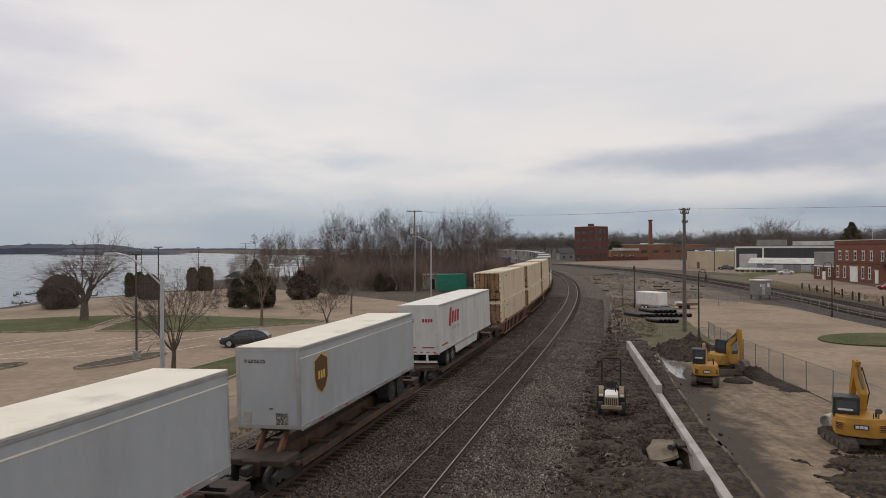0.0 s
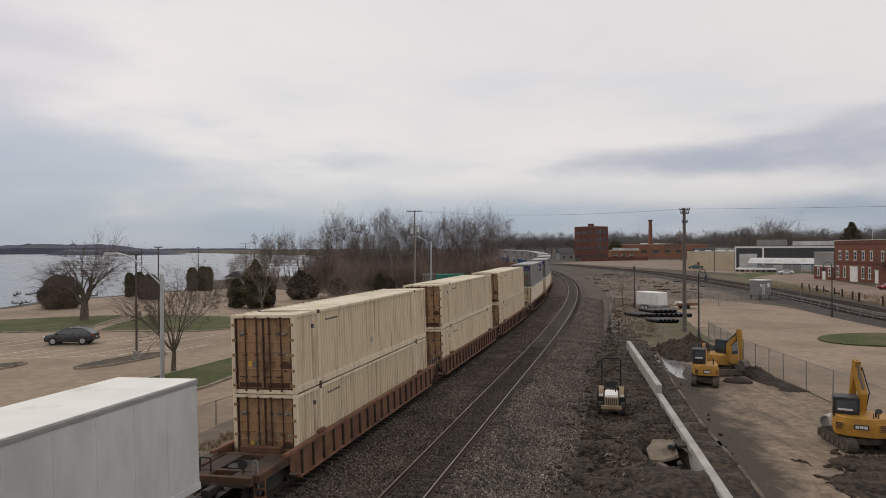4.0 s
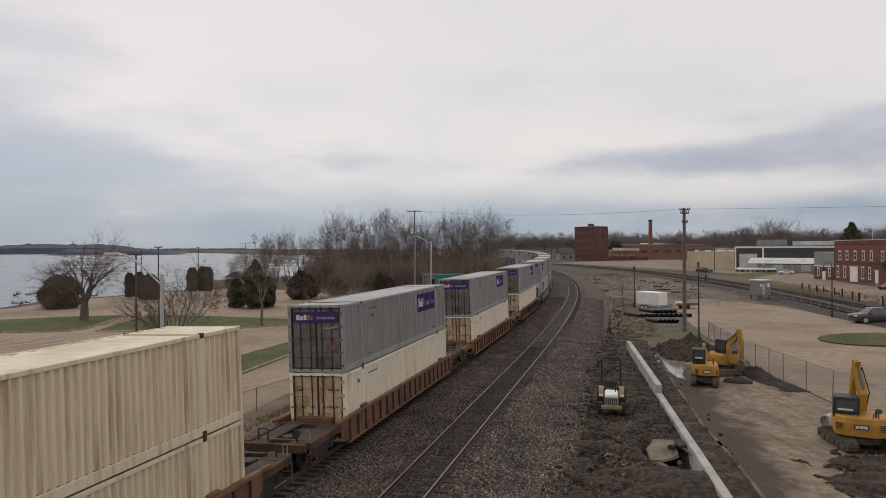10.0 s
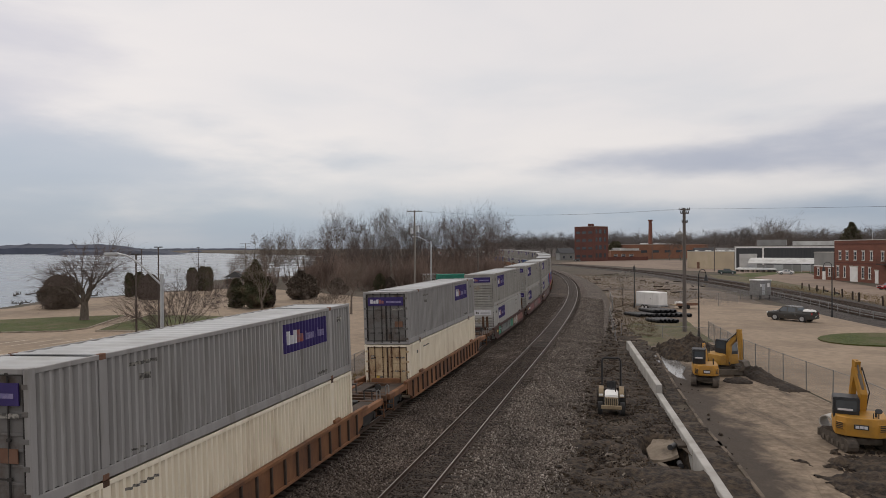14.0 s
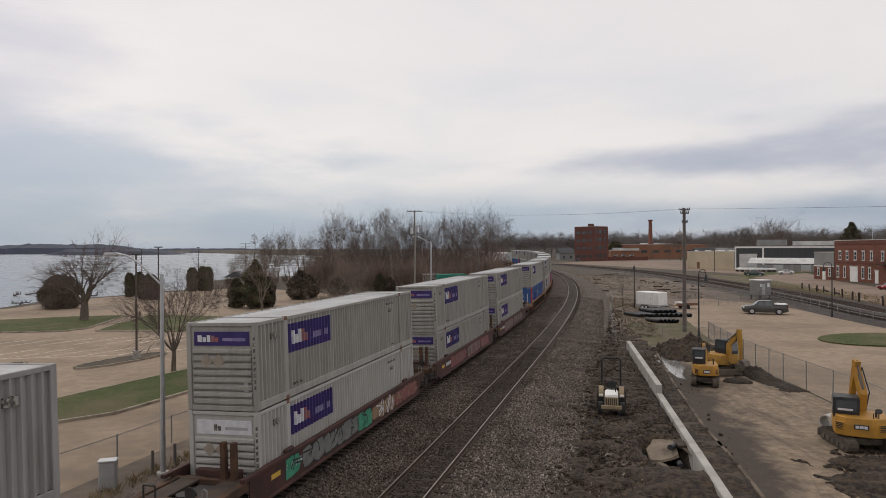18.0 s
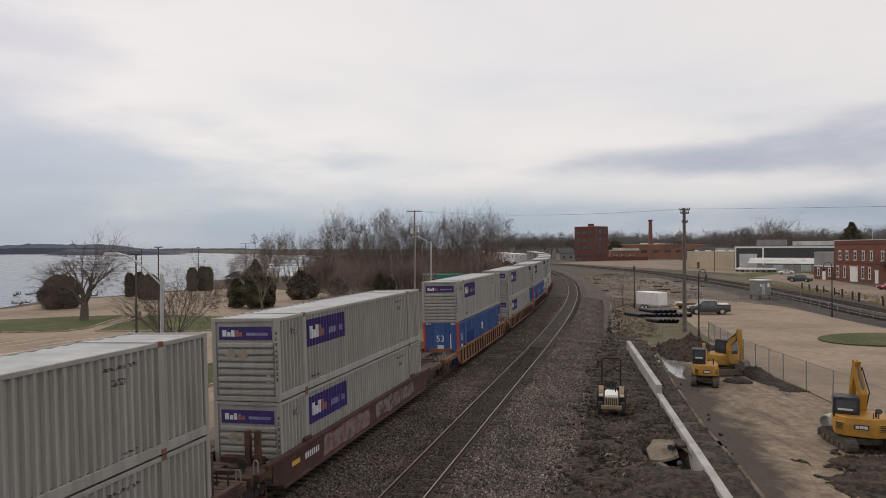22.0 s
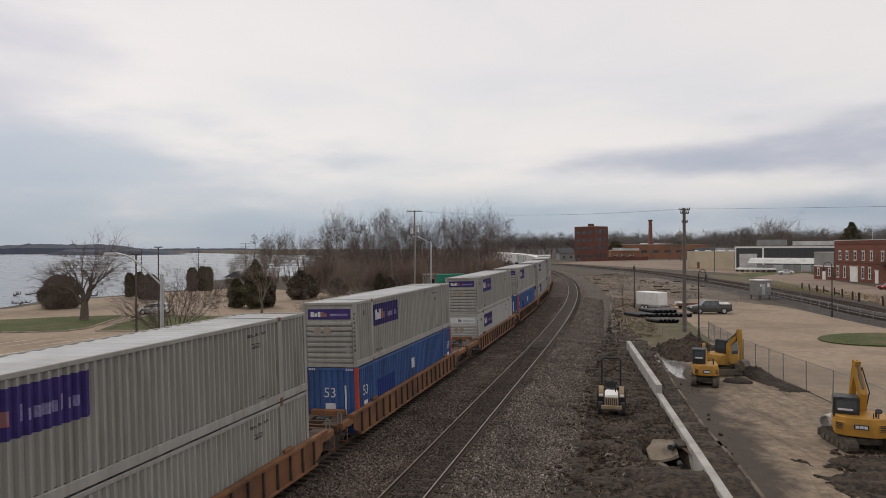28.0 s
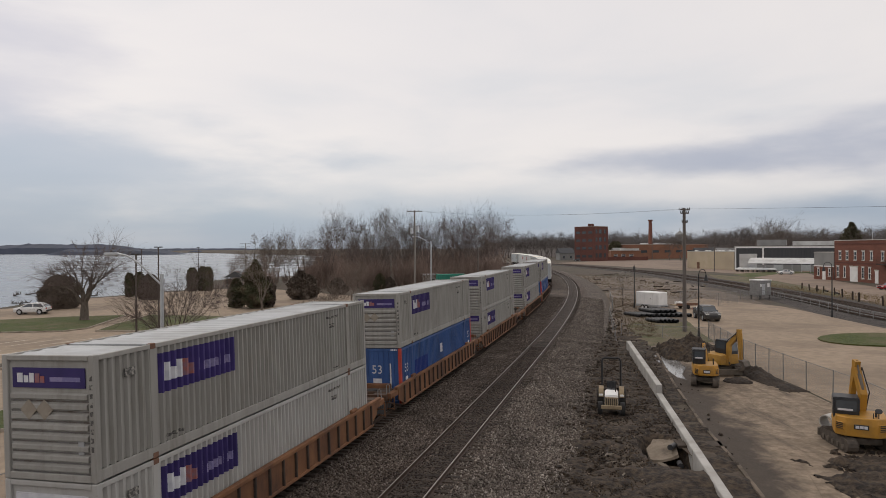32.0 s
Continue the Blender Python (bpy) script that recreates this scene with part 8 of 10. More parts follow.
    if dish:
        bm = BM(); cyl(bm, (0.62, -0.9, 1.5), (0.62, -0.9, tall + 0.3), 0.02, n=6); cyl(bm, (0.62, -0.88, tall + 0.34), (0.62, -0.92, tall + 0.37), 0.13, n=14); part("mirror", fin(bm), M["black"], t)
        bm = BM(); bx(bm, 0.42, 0.45, -0.95, -0.9, 1.5, tall + 0.25); part("antenna", fin(bm), M["black"], t)
    # arm
    br, sr, kr = radians(boom), radians(stick), radians(bucket)
    p0 = Vector((mid_x, 0.85, 1.05)); L1, L2 = reach, reach2
    mid = p0 + Vector((0, math.cos(br + 0.32), math.sin(br + 0.32))) * L1 * 0.55
    p1 = p0 + Vector((0, math.cos(br), math.sin(br))) * L1
    p2 = p1 + Vector((0, math.cos(sr), math.sin(sr))) * L2

    def beam(pts, w, h0, h1):
        bm = BM()
        n = len(pts)
        rows = []
        for i, p in enumerate(pts):
            d = (pts[min(i + 1, n - 1)] - pts[max(i - 1, 0)]).normalized()
            up = Vector((0, -d.z, d.y))
            h = h0 + (h1 - h0) * i / (n - 1)
            rows.append([bm.verts.new(p + Vector((sx * w, 0, 0)) + up * s * h) for sx, s in ((-1, -1), (1, -1), (1, 1), (-1, 1))])
        for r0, r1 in zip(rows[:-1], rows[1:]):
            for i in range(4):
                bm.faces.new((r0[i], r0[(i + 1) % 4], r1[(i + 1) % 4], r1[i]))
        bm.faces.new(rows[0]); bm.faces.new(rows[-1][::-1])
        return bm

    base = Matrix.Translation((p0.x, p0.y - 0.1, 0)) @ Matrix.Rotation(radians(swing), 4, "Z") @ Matrix.Translation((-p0.x, 0.1 - p0.y, 0))

    def swung(bm, m=None):
        return fin(bm, base if m is None else base @ m)

    bm = BM(); bx(bm, mid_x - 0.2, mid_x + 0.2, p0.y - 0.35, p0.y + 0.12, 0.72, 1.2, 0.04); part("swing_bracket", fin(bm), yl, t)
    part("boom", swung(beam([p0, p0.lerp(mid, 0.5), mid, mid.lerp(p1, 0.5), p1], 0.13, 0.19, 0.14)), yl, t)
    back = p1 - Vector((0, math.cos(sr), math.sin(sr))) * 0.35
    part("stick", swung(beam([back, p1, p1.lerp(p2, 0.5), p2], 0.11, 0.17, 0.09)), yl, t)
    for a, b in ((p0 + Vector((0, 0.1, -0.25)), mid), (mid + Vector((0, 0, 0.22)), back)):
        bm = BM(); cyl(bm, a, a.lerp(b, 0.55), 0.075, n=8); cyl(bm, a.lerp(b, 0.5), b, 0.04, n=8); part("hydraulic_ram", swung(bm), M["steel_worn"], t, "steel hydraulic ram")
    a, b = p1 + Vector((0, 0.16, 0.1)), p2 + Vector((0, 0.12, 0.3))
    bm = BM(); cyl(bm, a, a.lerp(b, 0.6), 0.065, n=8); cyl(bm, a.lerp(b, 0.55), b, 0.035, n=8); part("hydraulic_ram", swung(bm), yl, t)
    bm = BM()
    pts = [p0 + Vector((0.16, -0.05, 0.25)), mid + Vector((0.16, -0.25, 0.15)), p1 + Vector((0.16, -0.2, 0.0)), p1.lerp(p2, 0.4) + Vector((0.14, -0.15, 0))]
    pipe(bm, pts, 0.025, 5); part("hose", swung(bm), M["rubber"], t)
    bm = BM()
    sh = [(0, 0.12), (0.38, 0.05), (0.55, -0.3), (0.42, -0.62), (0.1, -0.72), (-0.05, -0.62), (0.25, -0.45), (0.3, -0.2), (0.05, -0.05)]
    prism(bm, sh, -0.38, 0.38)
    bm2 = bm
    m = Matrix.Translation((mid_x, p2.y, p2.z)) @ Matrix.Rotation(kr + math.pi / 2, 4, "X")
    part("bucket", swung(bm2, m), M["steel_worn"], t, "worn brown steel bucket")
    return t


digger("excavator", "small yellow and black tracked excavator on the slab", 17.05, 44.2, -16, 0.90, 8, boom=30, stick=-60, bucket=-60, kx=0.90)
digger("excavator", "older yellow excavator with folded arm and brown bucket", 19.6, 48.0, -154, 0.92, 27, boom=66, stick=-86, bucket=-92, old=True, reach=2.35, reach2=2.0, swing=8)
digger("excavator", "yellow tracked excavator with raised arm near the fence", 18.5, 30.2, -27, 0.88, -18, boom=83, stick=-76, bucket=-80, dish=True, kx=1.22, reach=2.85, reach2=2.0, tall=1.72, mid_x=0.10, swing=18)


v, f = [], []
for i, (r, y) in enumerate(((0.27, 0), (0.33, 0), (0.33, 0.8), (0.27, 0.8), (0.27, 0))):
    v += [(r * math.cos(a * 0.3142), y, 0.33 + r * math.sin(a * 0.3142)) for a in range(20)]
    if i:
        f += [((i - 1) * 20 + a, (i - 1) * 20 + (a + 1) % 20, i * 20 + (a + 1) % 20, i * 20 + a) for a in range(20)]
ob = part("concrete_pipe", (v, f), M["concrete"], smooth=True)
ob.data.set_sharp_from_angle(angle=radians(40))
ob.matrix_basis = pose(18.75, 33.3, GZ, 0, 0, -55)
tagged(ob, "short grey concrete pipe lying on the slab", "pipe")


def tractor(x, y, rz):
    t = thing("compact_tractor", "small white and tan tractor with a black roll bar", "tractor", "", "", pose(x, y, GZ + 0.03, 0, 0, rz))
    bm = BM(); prism(bm, [(-0.9, 0.55), (0.45, 0.55), (0.45, 1.15), (-0.1, 1.22), (-0.88, 1.12)], -0.34, 0.34, 0.05); part("hood", bm, M["white"], t, "scuffed white hood")
    bm = BM(); bx(bm, -0.33, 0.33, -0.95, -0.89, 0.5, 1.02, 0.02); part("grille", bm, M["tan"], t)
    bm = BM()
    for k in range(6):
        bx(bm, -0.27 + k * 0.1, -0.23 + k * 0.1, -0.965, -0.95, 0.56, 0.96)
    part("grille_insert", bm, M["darksteel"], t)
    bm = BM(); bx(bm, -0.52, 0.52, -1.12, -0.98, 0.42, 0.62, 0.03); part("bumper", bm, M["tan"], t)
    bm = BM(); bx(bm, -0.25, 0.25, -0.8, 1.2, 0.35, 0.62, 0.03); part("chassis", bm, M["darksteel"], t)
    for sx in (-1, 1):
        for yy, r, w in ((-0.62, 0.36, 0.12), (0.95, 0.58, 0.17)):
            bm = BM(); cyl(bm, (sx * (0.58 - w), yy, r), (sx * (0.58 + w), yy, r), r, n=20); w0 = part("wheel", bm, M["rubber"], t)
            bm = BM(); cyl(bm, (sx * (0.58 + w), yy, r), (sx * (0.59 + w), yy, r), r * 0.55, n=14); part("rim", bm, M["mud"], w0)
        bm = BM()
        pts = [(0.4 + 0.66 * math.cos(a) + 0.55, 0.58 + 0.66 * math.sin(a)) for a in [radians(20 + i * 20) for i in range(8)]]
        inner = [(p[0], p[1] - 0.05) for p in pts]
        prism(bm, pts + inner[::-1], sx * 0.55 - 0.13, sx * 0.55 + 0.13); part("mudguard", bm, M["tan"], t)
        bm = BM(); bx(bm, sx * 0.55 - 0.1, sx * 0.55 + 0.1, -0.38, -0.3, 0.95, 1.06, 0.02); part("headlight", bm, M["white"], t)
    bm = BM(); pipe(bm, [Vector(p) for p in ((-0.5, 1.15, 0.9), (-0.5, 1.2, 2.6), (-0.42, 1.2, 2.75), (0.42, 1.2, 2.75), (0.5, 1.2, 2.6), (0.5, 1.15, 0.9))], 0.055, 8); part("roll_bar", bm, M["black"], t, "black steel roll bar")
    bm = BM(); bx(bm, -0.25, 0.25, 0.75, 1.15, 1.0, 1.12, 0.04); bx(bm, -0.25, 0.25, 1.08, 1.18, 1.1, 1.5, 0.04); part("seat", bm, M["black"], t)
    bm = BM(); pipe(bm, [Vector((0.2 * math.cos(a), 0.42 + 0.05 * math.sin(a), 1.42 + 0.18 * math.sin(a))) for a in [i / 12 * 6.2832 for i in range(13)]], 0.018, 5); cyl(bm, (0, 0.35, 1.1), (0, 0.42, 1.42), 0.03, n=6); part("steering_wheel", bm, M["black"], t)
    bm = BM(); cyl(bm, (0.22, -0.3, 1.1), (0.22, -0.3, 1.75), 0.035, n=8); part("exhaust", bm, M["darksteel"], t)


tractor(9.05, 36.6, -14)


# ---------------- vehicles ----------------
M["tail"] = mat("tail_lamp", (0.25, 0.012, 0.01), (0.3, 0.02, 0.015), 4, 0.3)
M["lampglass"] = mat("head_lamp", (0.62, 0.62, 0.60), (0.7, 0.7, 0.68), 4, 0.15)
M["plate"] = mat("plate", (0.6, 0.6, 0.58), (0.5, 0.5, 0.5), 20, 0.5)
for nm, c in (("white", (0.72, 0.72, 0.71)), ("charcoal", (0.045, 0.046, 0.05)), ("slate", (0.062, 0.060, 0.057)), ("red", (0.28, 0.02, 0.025)), ("silver", (0.36, 0.37, 0.385)), ("grey", (0.155, 0.160, 0.170)), ("green", (0.05, 0.075, 0.07))):
    M["car_" + nm] = mat("car_" + nm, c, tuple(v * 0.93 for v in c), 2, 0.25, 0.15, spec=0.6)


def vehicle(kind, color, label, group="", m=None):
    """Faces +y. Origin on the ground under its middle."""
    pm = M["car_" + color]
    t = thing({"suv": "suv_car", "pickup": "pickup_truck", "sedan": "sedan_car"}[kind], label, "car" if kind != "pickup" else "pickup", group, "", m)
    L, W, H = {"suv": (4.42, 1.80, 1.60), "pickup": (5.4, 1.90, 1.77), "sedan": (4.7, 1.82, 1.46)}[kind]
    l, w = L / 2, W / 2
    R = 0.36 if kind != "pickup" else 0.40
    ax = l * 0.60
    zs = 0.98 if kind != "sedan" else 0.88
    if kind == "pickup":
        zs = 1.10

    cabin_y = {"suv": 1.42, "pickup": 1.42, "sedan": 1.12}[kind]
    hood = {"suv": 1.00, "pickup": 1.12, "sedan": 0.90}[kind]
    tail = {"suv": 1.05, "pickup": 1.20, "sedan": 0.98}[kind]
    # body in hoops from nose to tail: (y, sill, top, share of the half width)
    hoops = [(l, 0.46, hood - 0.30, 0.80), (l - 0.04, 0.34, hood - 0.20, 0.885), (l - 0.14, 0.28, hood - 0.11, 0.95), (l - 0.45, 0.25, hood - 0.05, 0.99), (l - 1.0, 0.25, hood + 0.01, 1.0), (cabin_y, 0.25, hood + 0.05, 1.0),
             (0, 0.25, zs + 0.02, 1.0), (-l + 1.1, 0.25, tail, 1.0), (-l + 0.45, 0.27, tail, 0.985), (-l + 0.14, 0.34, tail - 0.02, 0.95), (-l + 0.03, 0.42, tail - 0.07, 0.91), (-l, 0.55, tail - 0.16, 0.87)]
    verts, faces = [], []
    for y, z0, z1, k in hoops:
        half = [(0, z0), (0.80, z0), (0.955, z0 + 0.06), (0.99, z0 + (z1 - z0) * 0.28), (1.0, z0 + (z1 - z0) * 0.55), (0.985, z0 + (z1 - z0) * 0.80), (0.955, z1 - 0.05), (0.90, z1 - 0.01), (0.5, z1 + 0.012), (0, z1 + 0.02)]
        ring = [(a * w * k, b) for a, b in half] + [(-a * w * k, b) for a, b in half[-2:0:-1]]
        verts += [(x, y, z) for x, z in ring]
    n = 18
    for i in range(len(hoops) - 1):
        for q in range(n):
            a, b = i * n + q, i * n + (q + 1) % n
            faces.append((a, b, b + n, a + n))
    faces += [tuple(range(n)), tuple((len(hoops) - 1) * n + q for q in range(n))[::-1]]
    bm = BM()
    vv = [bm.verts.new(c) for c in verts]
    for f in faces:
        bm.faces.new([vv[q] for q in f])
    body = part("body", bm, pm, t, smooth=True)
    body.data.set_sharp_from_angle(angle=radians(38))
    for sx in (-1, 1):
        for yy in (-ax, ax):
            bm = BM(); cyl(bm, (sx * (w - 0.30), yy, R + 0.015), (sx * (w * 0.995 + 0.004), yy, R + 0.015), R * 1.09, n=22)
            part("wheel_arch", bm, M["black"], t, "dark wheel arch")
    # cabin
    if kind == "suv":
        cab = [(-l + 0.06, zs), (-l + 0.55, H - 0.24), (-l + 1.05, H - 0.05), (-0.25, H), (0.38, H - 0.08), (1.45, zs)]
    elif kind == "pickup":
        cab = [(-1.05, zs), (-0.98, H - 0.10), (-0.82, H), (0.62, H), (0.82, H - 0.08), (1.45, zs)]
    else:
        cab = [(-l + 0.55, zs), (-l + 1.15, H - 0.08), (-l + 1.5, H), (0.2, H), (0.5, H - 0.08), (1.15, zs)]
    bm = BM(); prism(bm, [(cab[0][0], zs - 0.12)] + cab + [(cab[-1][0], zs - 0.12)], -w + 0.06, w - 0.06)
    bmesh.ops.bevel(bm, geom=bm.edges[:], offset=0.055, segments=3, affect="EDGES")
    for v in bm.verts:
        v.co.x *= 1 - 0.16 * max(0, (v.co.z - zs) / (H - zs))
    c = part("cabin", bm, pm, t, smooth=True)
    c.data.set_sharp_from_angle(angle=radians(50))
    yc = sum(p[0] for p in cab) / 6

    def side_x(z):
        return (w - 0.06) * (1 - 0.16 * (z - zs) / (H - zs)) + 0.006

    z0, z1 = zs + 0.05, H - 0.13
    lo, hi = cab[0][0] + 0.28, cab[-1][0] - 0.32
    lot, hit = cab[1][0] + 0.22, cab[4][0] - 0.12
    midy = (lo + hi) / 2 - 0.05
    for sx in (-1, 1):
        for a, b, at_, bt in ((lo, midy - 0.05, lot, midy - 0.05), (midy + 0.05, hi, midy + 0.05, hit)):
            bm = BM()
            q = [bm.verts.new((sx * side_x(z), y, z)) for y, z in ((a, z0), (b, z0), (bt, z1), (at_, z1))]
            bm.faces.new(q)
            r = bmesh.ops.extrude_face_region(bm, geom=bm.faces[:])
            bmesh.ops.translate(bm, verts=[g for g in r["geom"] if isinstance(g, bmesh.types.BMVert)], vec=(-sx * 0.01, 0, 0))
            part("side_window", bm, M["glass"], c)
        bm = BM(); bx(bm, sx * (w + 0.02) - 0.09, sx * (w + 0.02) + 0.09, cab[-1][0] - 0.5, cab[-1][0] - 0.36, zs - 0.02, zs + 0.14, 0.03); part("mirror", bm, pm, t)
        bm = BM(); bx(bm, sx * w * 0.95 - 0.012, sx * w * 0.95 + 0.012, -0.45, -0.25, zs - 0.16, zs - 0.12); bx(bm, sx * w * 0.95 - 0.012, sx * w * 0.95 + 0.012, 0.55, 0.75, zs - 0.16, zs - 0.12); part("door_handle", bm, M["darksteel"], t)
    for (ya, za), (yb, zb), nm in ((cab[-1], cab[-2], "windscreen"), (cab[0], cab[1], "rear_window")):
        bm = BM()
        s = 1 if nm == "windscreen" else -1
        n = Vector((0, (zb - za) * s, (ya - yb) * s)).normalized() * 0.008
        n = Vector((0, abs(n.y) * s, abs(n.z)))
        q = []
        for k, e in ((0.12, -1), (0.12, 1), (0.88, 1), (0.88, -1)):
            y, z = ya + (yb - ya) * k, za + (zb - za) * k
            q.append(bm.verts.new(Vector((e * (side_x(z) - 0.09), y, z)) + n))
        bm.faces.new(q)
        r = bmesh.ops.extrude_face_region(bm, geom=bm.faces[:])
        bmesh.ops.translate(bm, verts=[g for g in r["geom"] if isinstance(g, bmesh.types.BMVert)], vec=-n * 0.9)
        part(nm, bm, M["glass"], c)
    for sx in (-1, 1):
        bm = BM(); bx(bm, sx * w * 0.72 - 0.2, sx * w * 0.72 + 0.2, l - 0.16, l - 0.015, hood - 0.30, hood - 0.15, 0.02); part("headlight", bm, M["lampglass"], t)
        bm = BM(); bx(bm, sx * w * 0.80 - 0.12, sx * w * 0.80 + 0.12, -l - 0.01, -l + 0.10, tail - 0.30, tail - 0.08, 0.02); part("tail_light", bm, M["tail"], t)
    bm = BM(); bx(bm, -w * 0.5, w * 0.5, l - 0.06, l + 0.01, 0.52, 0.78, 0.02); part("grille", bm, M["black"], t)
    bm = BM(); bx(bm, -w * 0.9, w * 0.9, -l - 0.06, -l + 0.05, 0.42, 0.60, 0.03); part("rear_bumper", bm, M["darksteel"] if kind != "sedan" else pm, t)
    bm = BM(); bx(bm, -0.16, 0.16, -l - 0.07, -l - 0.06, 0.62, 0.72); part("plate", bm, M["plate"], t)
    if kind == "pickup":
        bm = BM(); bx(bm, -w + 0.14, w - 0.14, -l + 0.10, -1.12, tail - 0.06, tail + 0.004); part("bed_floor", bm, M["black"], t, "dark open load bed")
        for sx in (-1, 1):
            bm = BM(); bx(bm, sx * (w - 0.12) - 0.06, sx * (w - 0.12) + 0.06, -l + 0.05, -1.0, tail - 0.05, tail + 0.07, 0.02); part("bed_rail", bm, pm, t)
        bm = BM(); bx(bm, -w + 0.1, w - 0.1, -l + 0.0, -l + 0.08, tail - 0.3, tail + 0.06, 0.02); part("tailgate", bm, pm, t)
    wheels = []
    for sx in (-1, 1):
        for yy in (-ax, ax):
            bm = BM(); cyl(bm, (-0.11, 0, 0), (0.11, 0, 0), R, n=20)
            bmesh.ops.bevel(bm, geom=[e for e in bm.edges if e.calc_face_angle(0) > 1.0], offset=0.03, segments=1, affect="EDGES")
            wo = part("wheel", bm, M["rubber"], t)
            wo.matrix_basis = pose(sx * (w - 0.10), yy, R)
            bm = BM(); cyl(bm, (sx * 0.10, 0, 0), (sx * 0.125, 0, 0), R * 0.64, n=14)
            for k in range(5):
                a = k * 2 * math.pi / 5
                bx(bm, min(sx * 0.12, sx * 0.135), max(sx * 0.12, sx * 0.135), -0.03, 0.03, 0.02, R * 0.58, m=Matrix.Rotation(a, 4, "X"))
            part("rim", bm, M["steel"], wo)
            wheels.append((wo, wo.matrix_basis.copy(), R))
    t["radius"] = R
    return t, wheels


YARD_PICKUP = vehicle("pickup", "slate", "dark grey pickup with white sacks in its bed")
for k, (xx, yy) in enumerate(((-0.35, -1.9), (0.3, -1.6), (0.1, -2.3))):
    bm = BM(); bmesh.ops.create_icosphere(bm, subdivisions=2, radius=0.42, matrix=Matrix.Translation((xx, yy, 1.26)) @ Matrix.Diagonal((1, 1.1, 0.55, 1)))
    part("sack", bm, M["white"], YARD_PICKUP[0], "white sack", smooth=True)
STREET_PICKUP = vehicle("pickup", "green", "dark green pickup on the far street")
LOT_SUV = vehicle("suv", "charcoal", "black sport utility car crossing the parking lot")
WHITE_SUV = vehicle("suv", "white", "clean white sport utility car on the street")
GREY_PICKUP = vehicle("pickup", "grey", "grey double-cab pickup on the street")
for car in (WHITE_SUV, GREY_PICKUP):
    car[0].scale = (0.89, 0.89, 0.89)
PARK_CAR = vehicle("suv", "white", "white car on the park road by the shore")
vehicle("sedan", "red", "red car parked before the brick building", m=pose(90.0, 136.5, GZ, 0, 0, 96))
vehicle("sedan", "white", "white car parked on the grass before the sheds", m=pose(106.5, 211, GZ, 0, 0, 80))
vehicle("sedan", "silver", "pale car parked beside the brick tower", m=pose(94.5, 420, GZ, 0, 0, 90))
vehicle("suv", "charcoal", "dark car parked by the brick tower", m=pose(84.0, 424, GZ, 0, 0, 90))

# ---------------- yard things ----------------
def cargo_trailer(x, y, rz):
    t = thing("cargo_trailer", "white enclosed cargo trailer parked in the yard", "trailer", "", "", pose(x, y, GZ, 0, 0, rz))
    bm = BM(); bx(bm, -2.0, 2.0, -1.0, 1.0, 0.45, 2.5, 0.10); part("box_body", bm, M["white"], t)
    bm = BM(); bx(bm, -2.02, 2.02, -1.02, 1.02, 0.42, 0.75, 0.02); part("lower_trim", bm, M["steel"], t)
    for k in range(6):
        bm = BM(); bx(bm, -1.8 + k * 0.7, -1.78 + k * 0.7, -1.006, -1.0, 0.75, 2.35); part("seam", bm, M["steel"], t)
    bm = BM(); bx(bm, 0.0, 0.75, -1.012, -1.0, 0.75, 2.3); part("side_door", bm, M["white"], t)
    bm = BM(); bx(bm, 0.62, 0.70, -1.03, -1.01, 1.5, 1.7); part("handle", bm, M["darksteel"], t)
    bm = BM(); bx(bm, -2.04, -2.0, -0.9, 0.9, 0.6, 2.4); part("rear_door", bm, M["white"], t)
    for yy in (-0.96, 0.96):
        for xx in (-0.75, -0.1):
            bm = BM(); cyl(bm, (xx, yy - 0.1, 0.34), (xx, yy + 0.1, 0.34), 0.34, n=16); w = part("wheel", bm, M["rubber"], t)
            bm = BM(); cyl(bm, (xx, yy - 0.11, 0.34), (xx, yy + 0.11, 0.34), 0.18, n=12); part("rim", bm, M["white"], w)
    bm = BM(); cyl(bm, (2.0, -0.5, 0.5), (3.1, 0, 0.5), 0.05, n=6); cyl(bm, (2.0, 0.5, 0.5), (3.1, 0, 0.5), 0.05, n=6); part("drawbar", bm, M["darksteel"], t)


cargo_trailer(29.8, 97.0, -56)


def flat_trailer(x, y, rz):
    t = thing("flat_trailer", "small brown flat trailer with junk on it", "trailer", "", "", pose(x, y, GZ, 0, 0, rz))
    bm = BM(); bx(bm, -1.7, 1.7, -0.9, 0.9, 0.5, 0.62, 0.01); part("bed", bm, M["tan"], t)
    bm = BM(); bx(bm, -1.7, 1.7, -0.92, -0.86, 0.5, 0.85); part("side_board", bm, M["rust"], t)
    for yy in (-0.98, 0.98):
        bm = BM(); cyl(bm, (0, yy - 0.1, 0.33), (0, yy + 0.1, 0.33), 0.33, n=14); part("wheel", bm, M["rubber"], t)
    bm = BM(); bx(bm, -1.2, -0.2, -0.6, 0.5, 0.62, 1.0, 0.05); part("load", bm, M["white"], t)


flat_trailer(34.6, 97.5, 12)
def ribbed_pipe(L, z):
    """One turned, corrugated shell along y."""
    v, f = [], []
    k = int(L / 0.14)
    for i in range(k + 1):
        r = 0.26 if (i // 2) % 2 else 0.225
        for a in range(10):
            v.append((r * math.cos(a * 0.6283), i * L / k, z + r * math.sin(a * 0.6283)))
    for i in range(k):
        for a in range(10):
            b = (a + 1) % 10
            f.append((i * 10 + a, i * 10 + b, i * 10 + 10 + b, i * 10 + 10 + a))
    return v, f


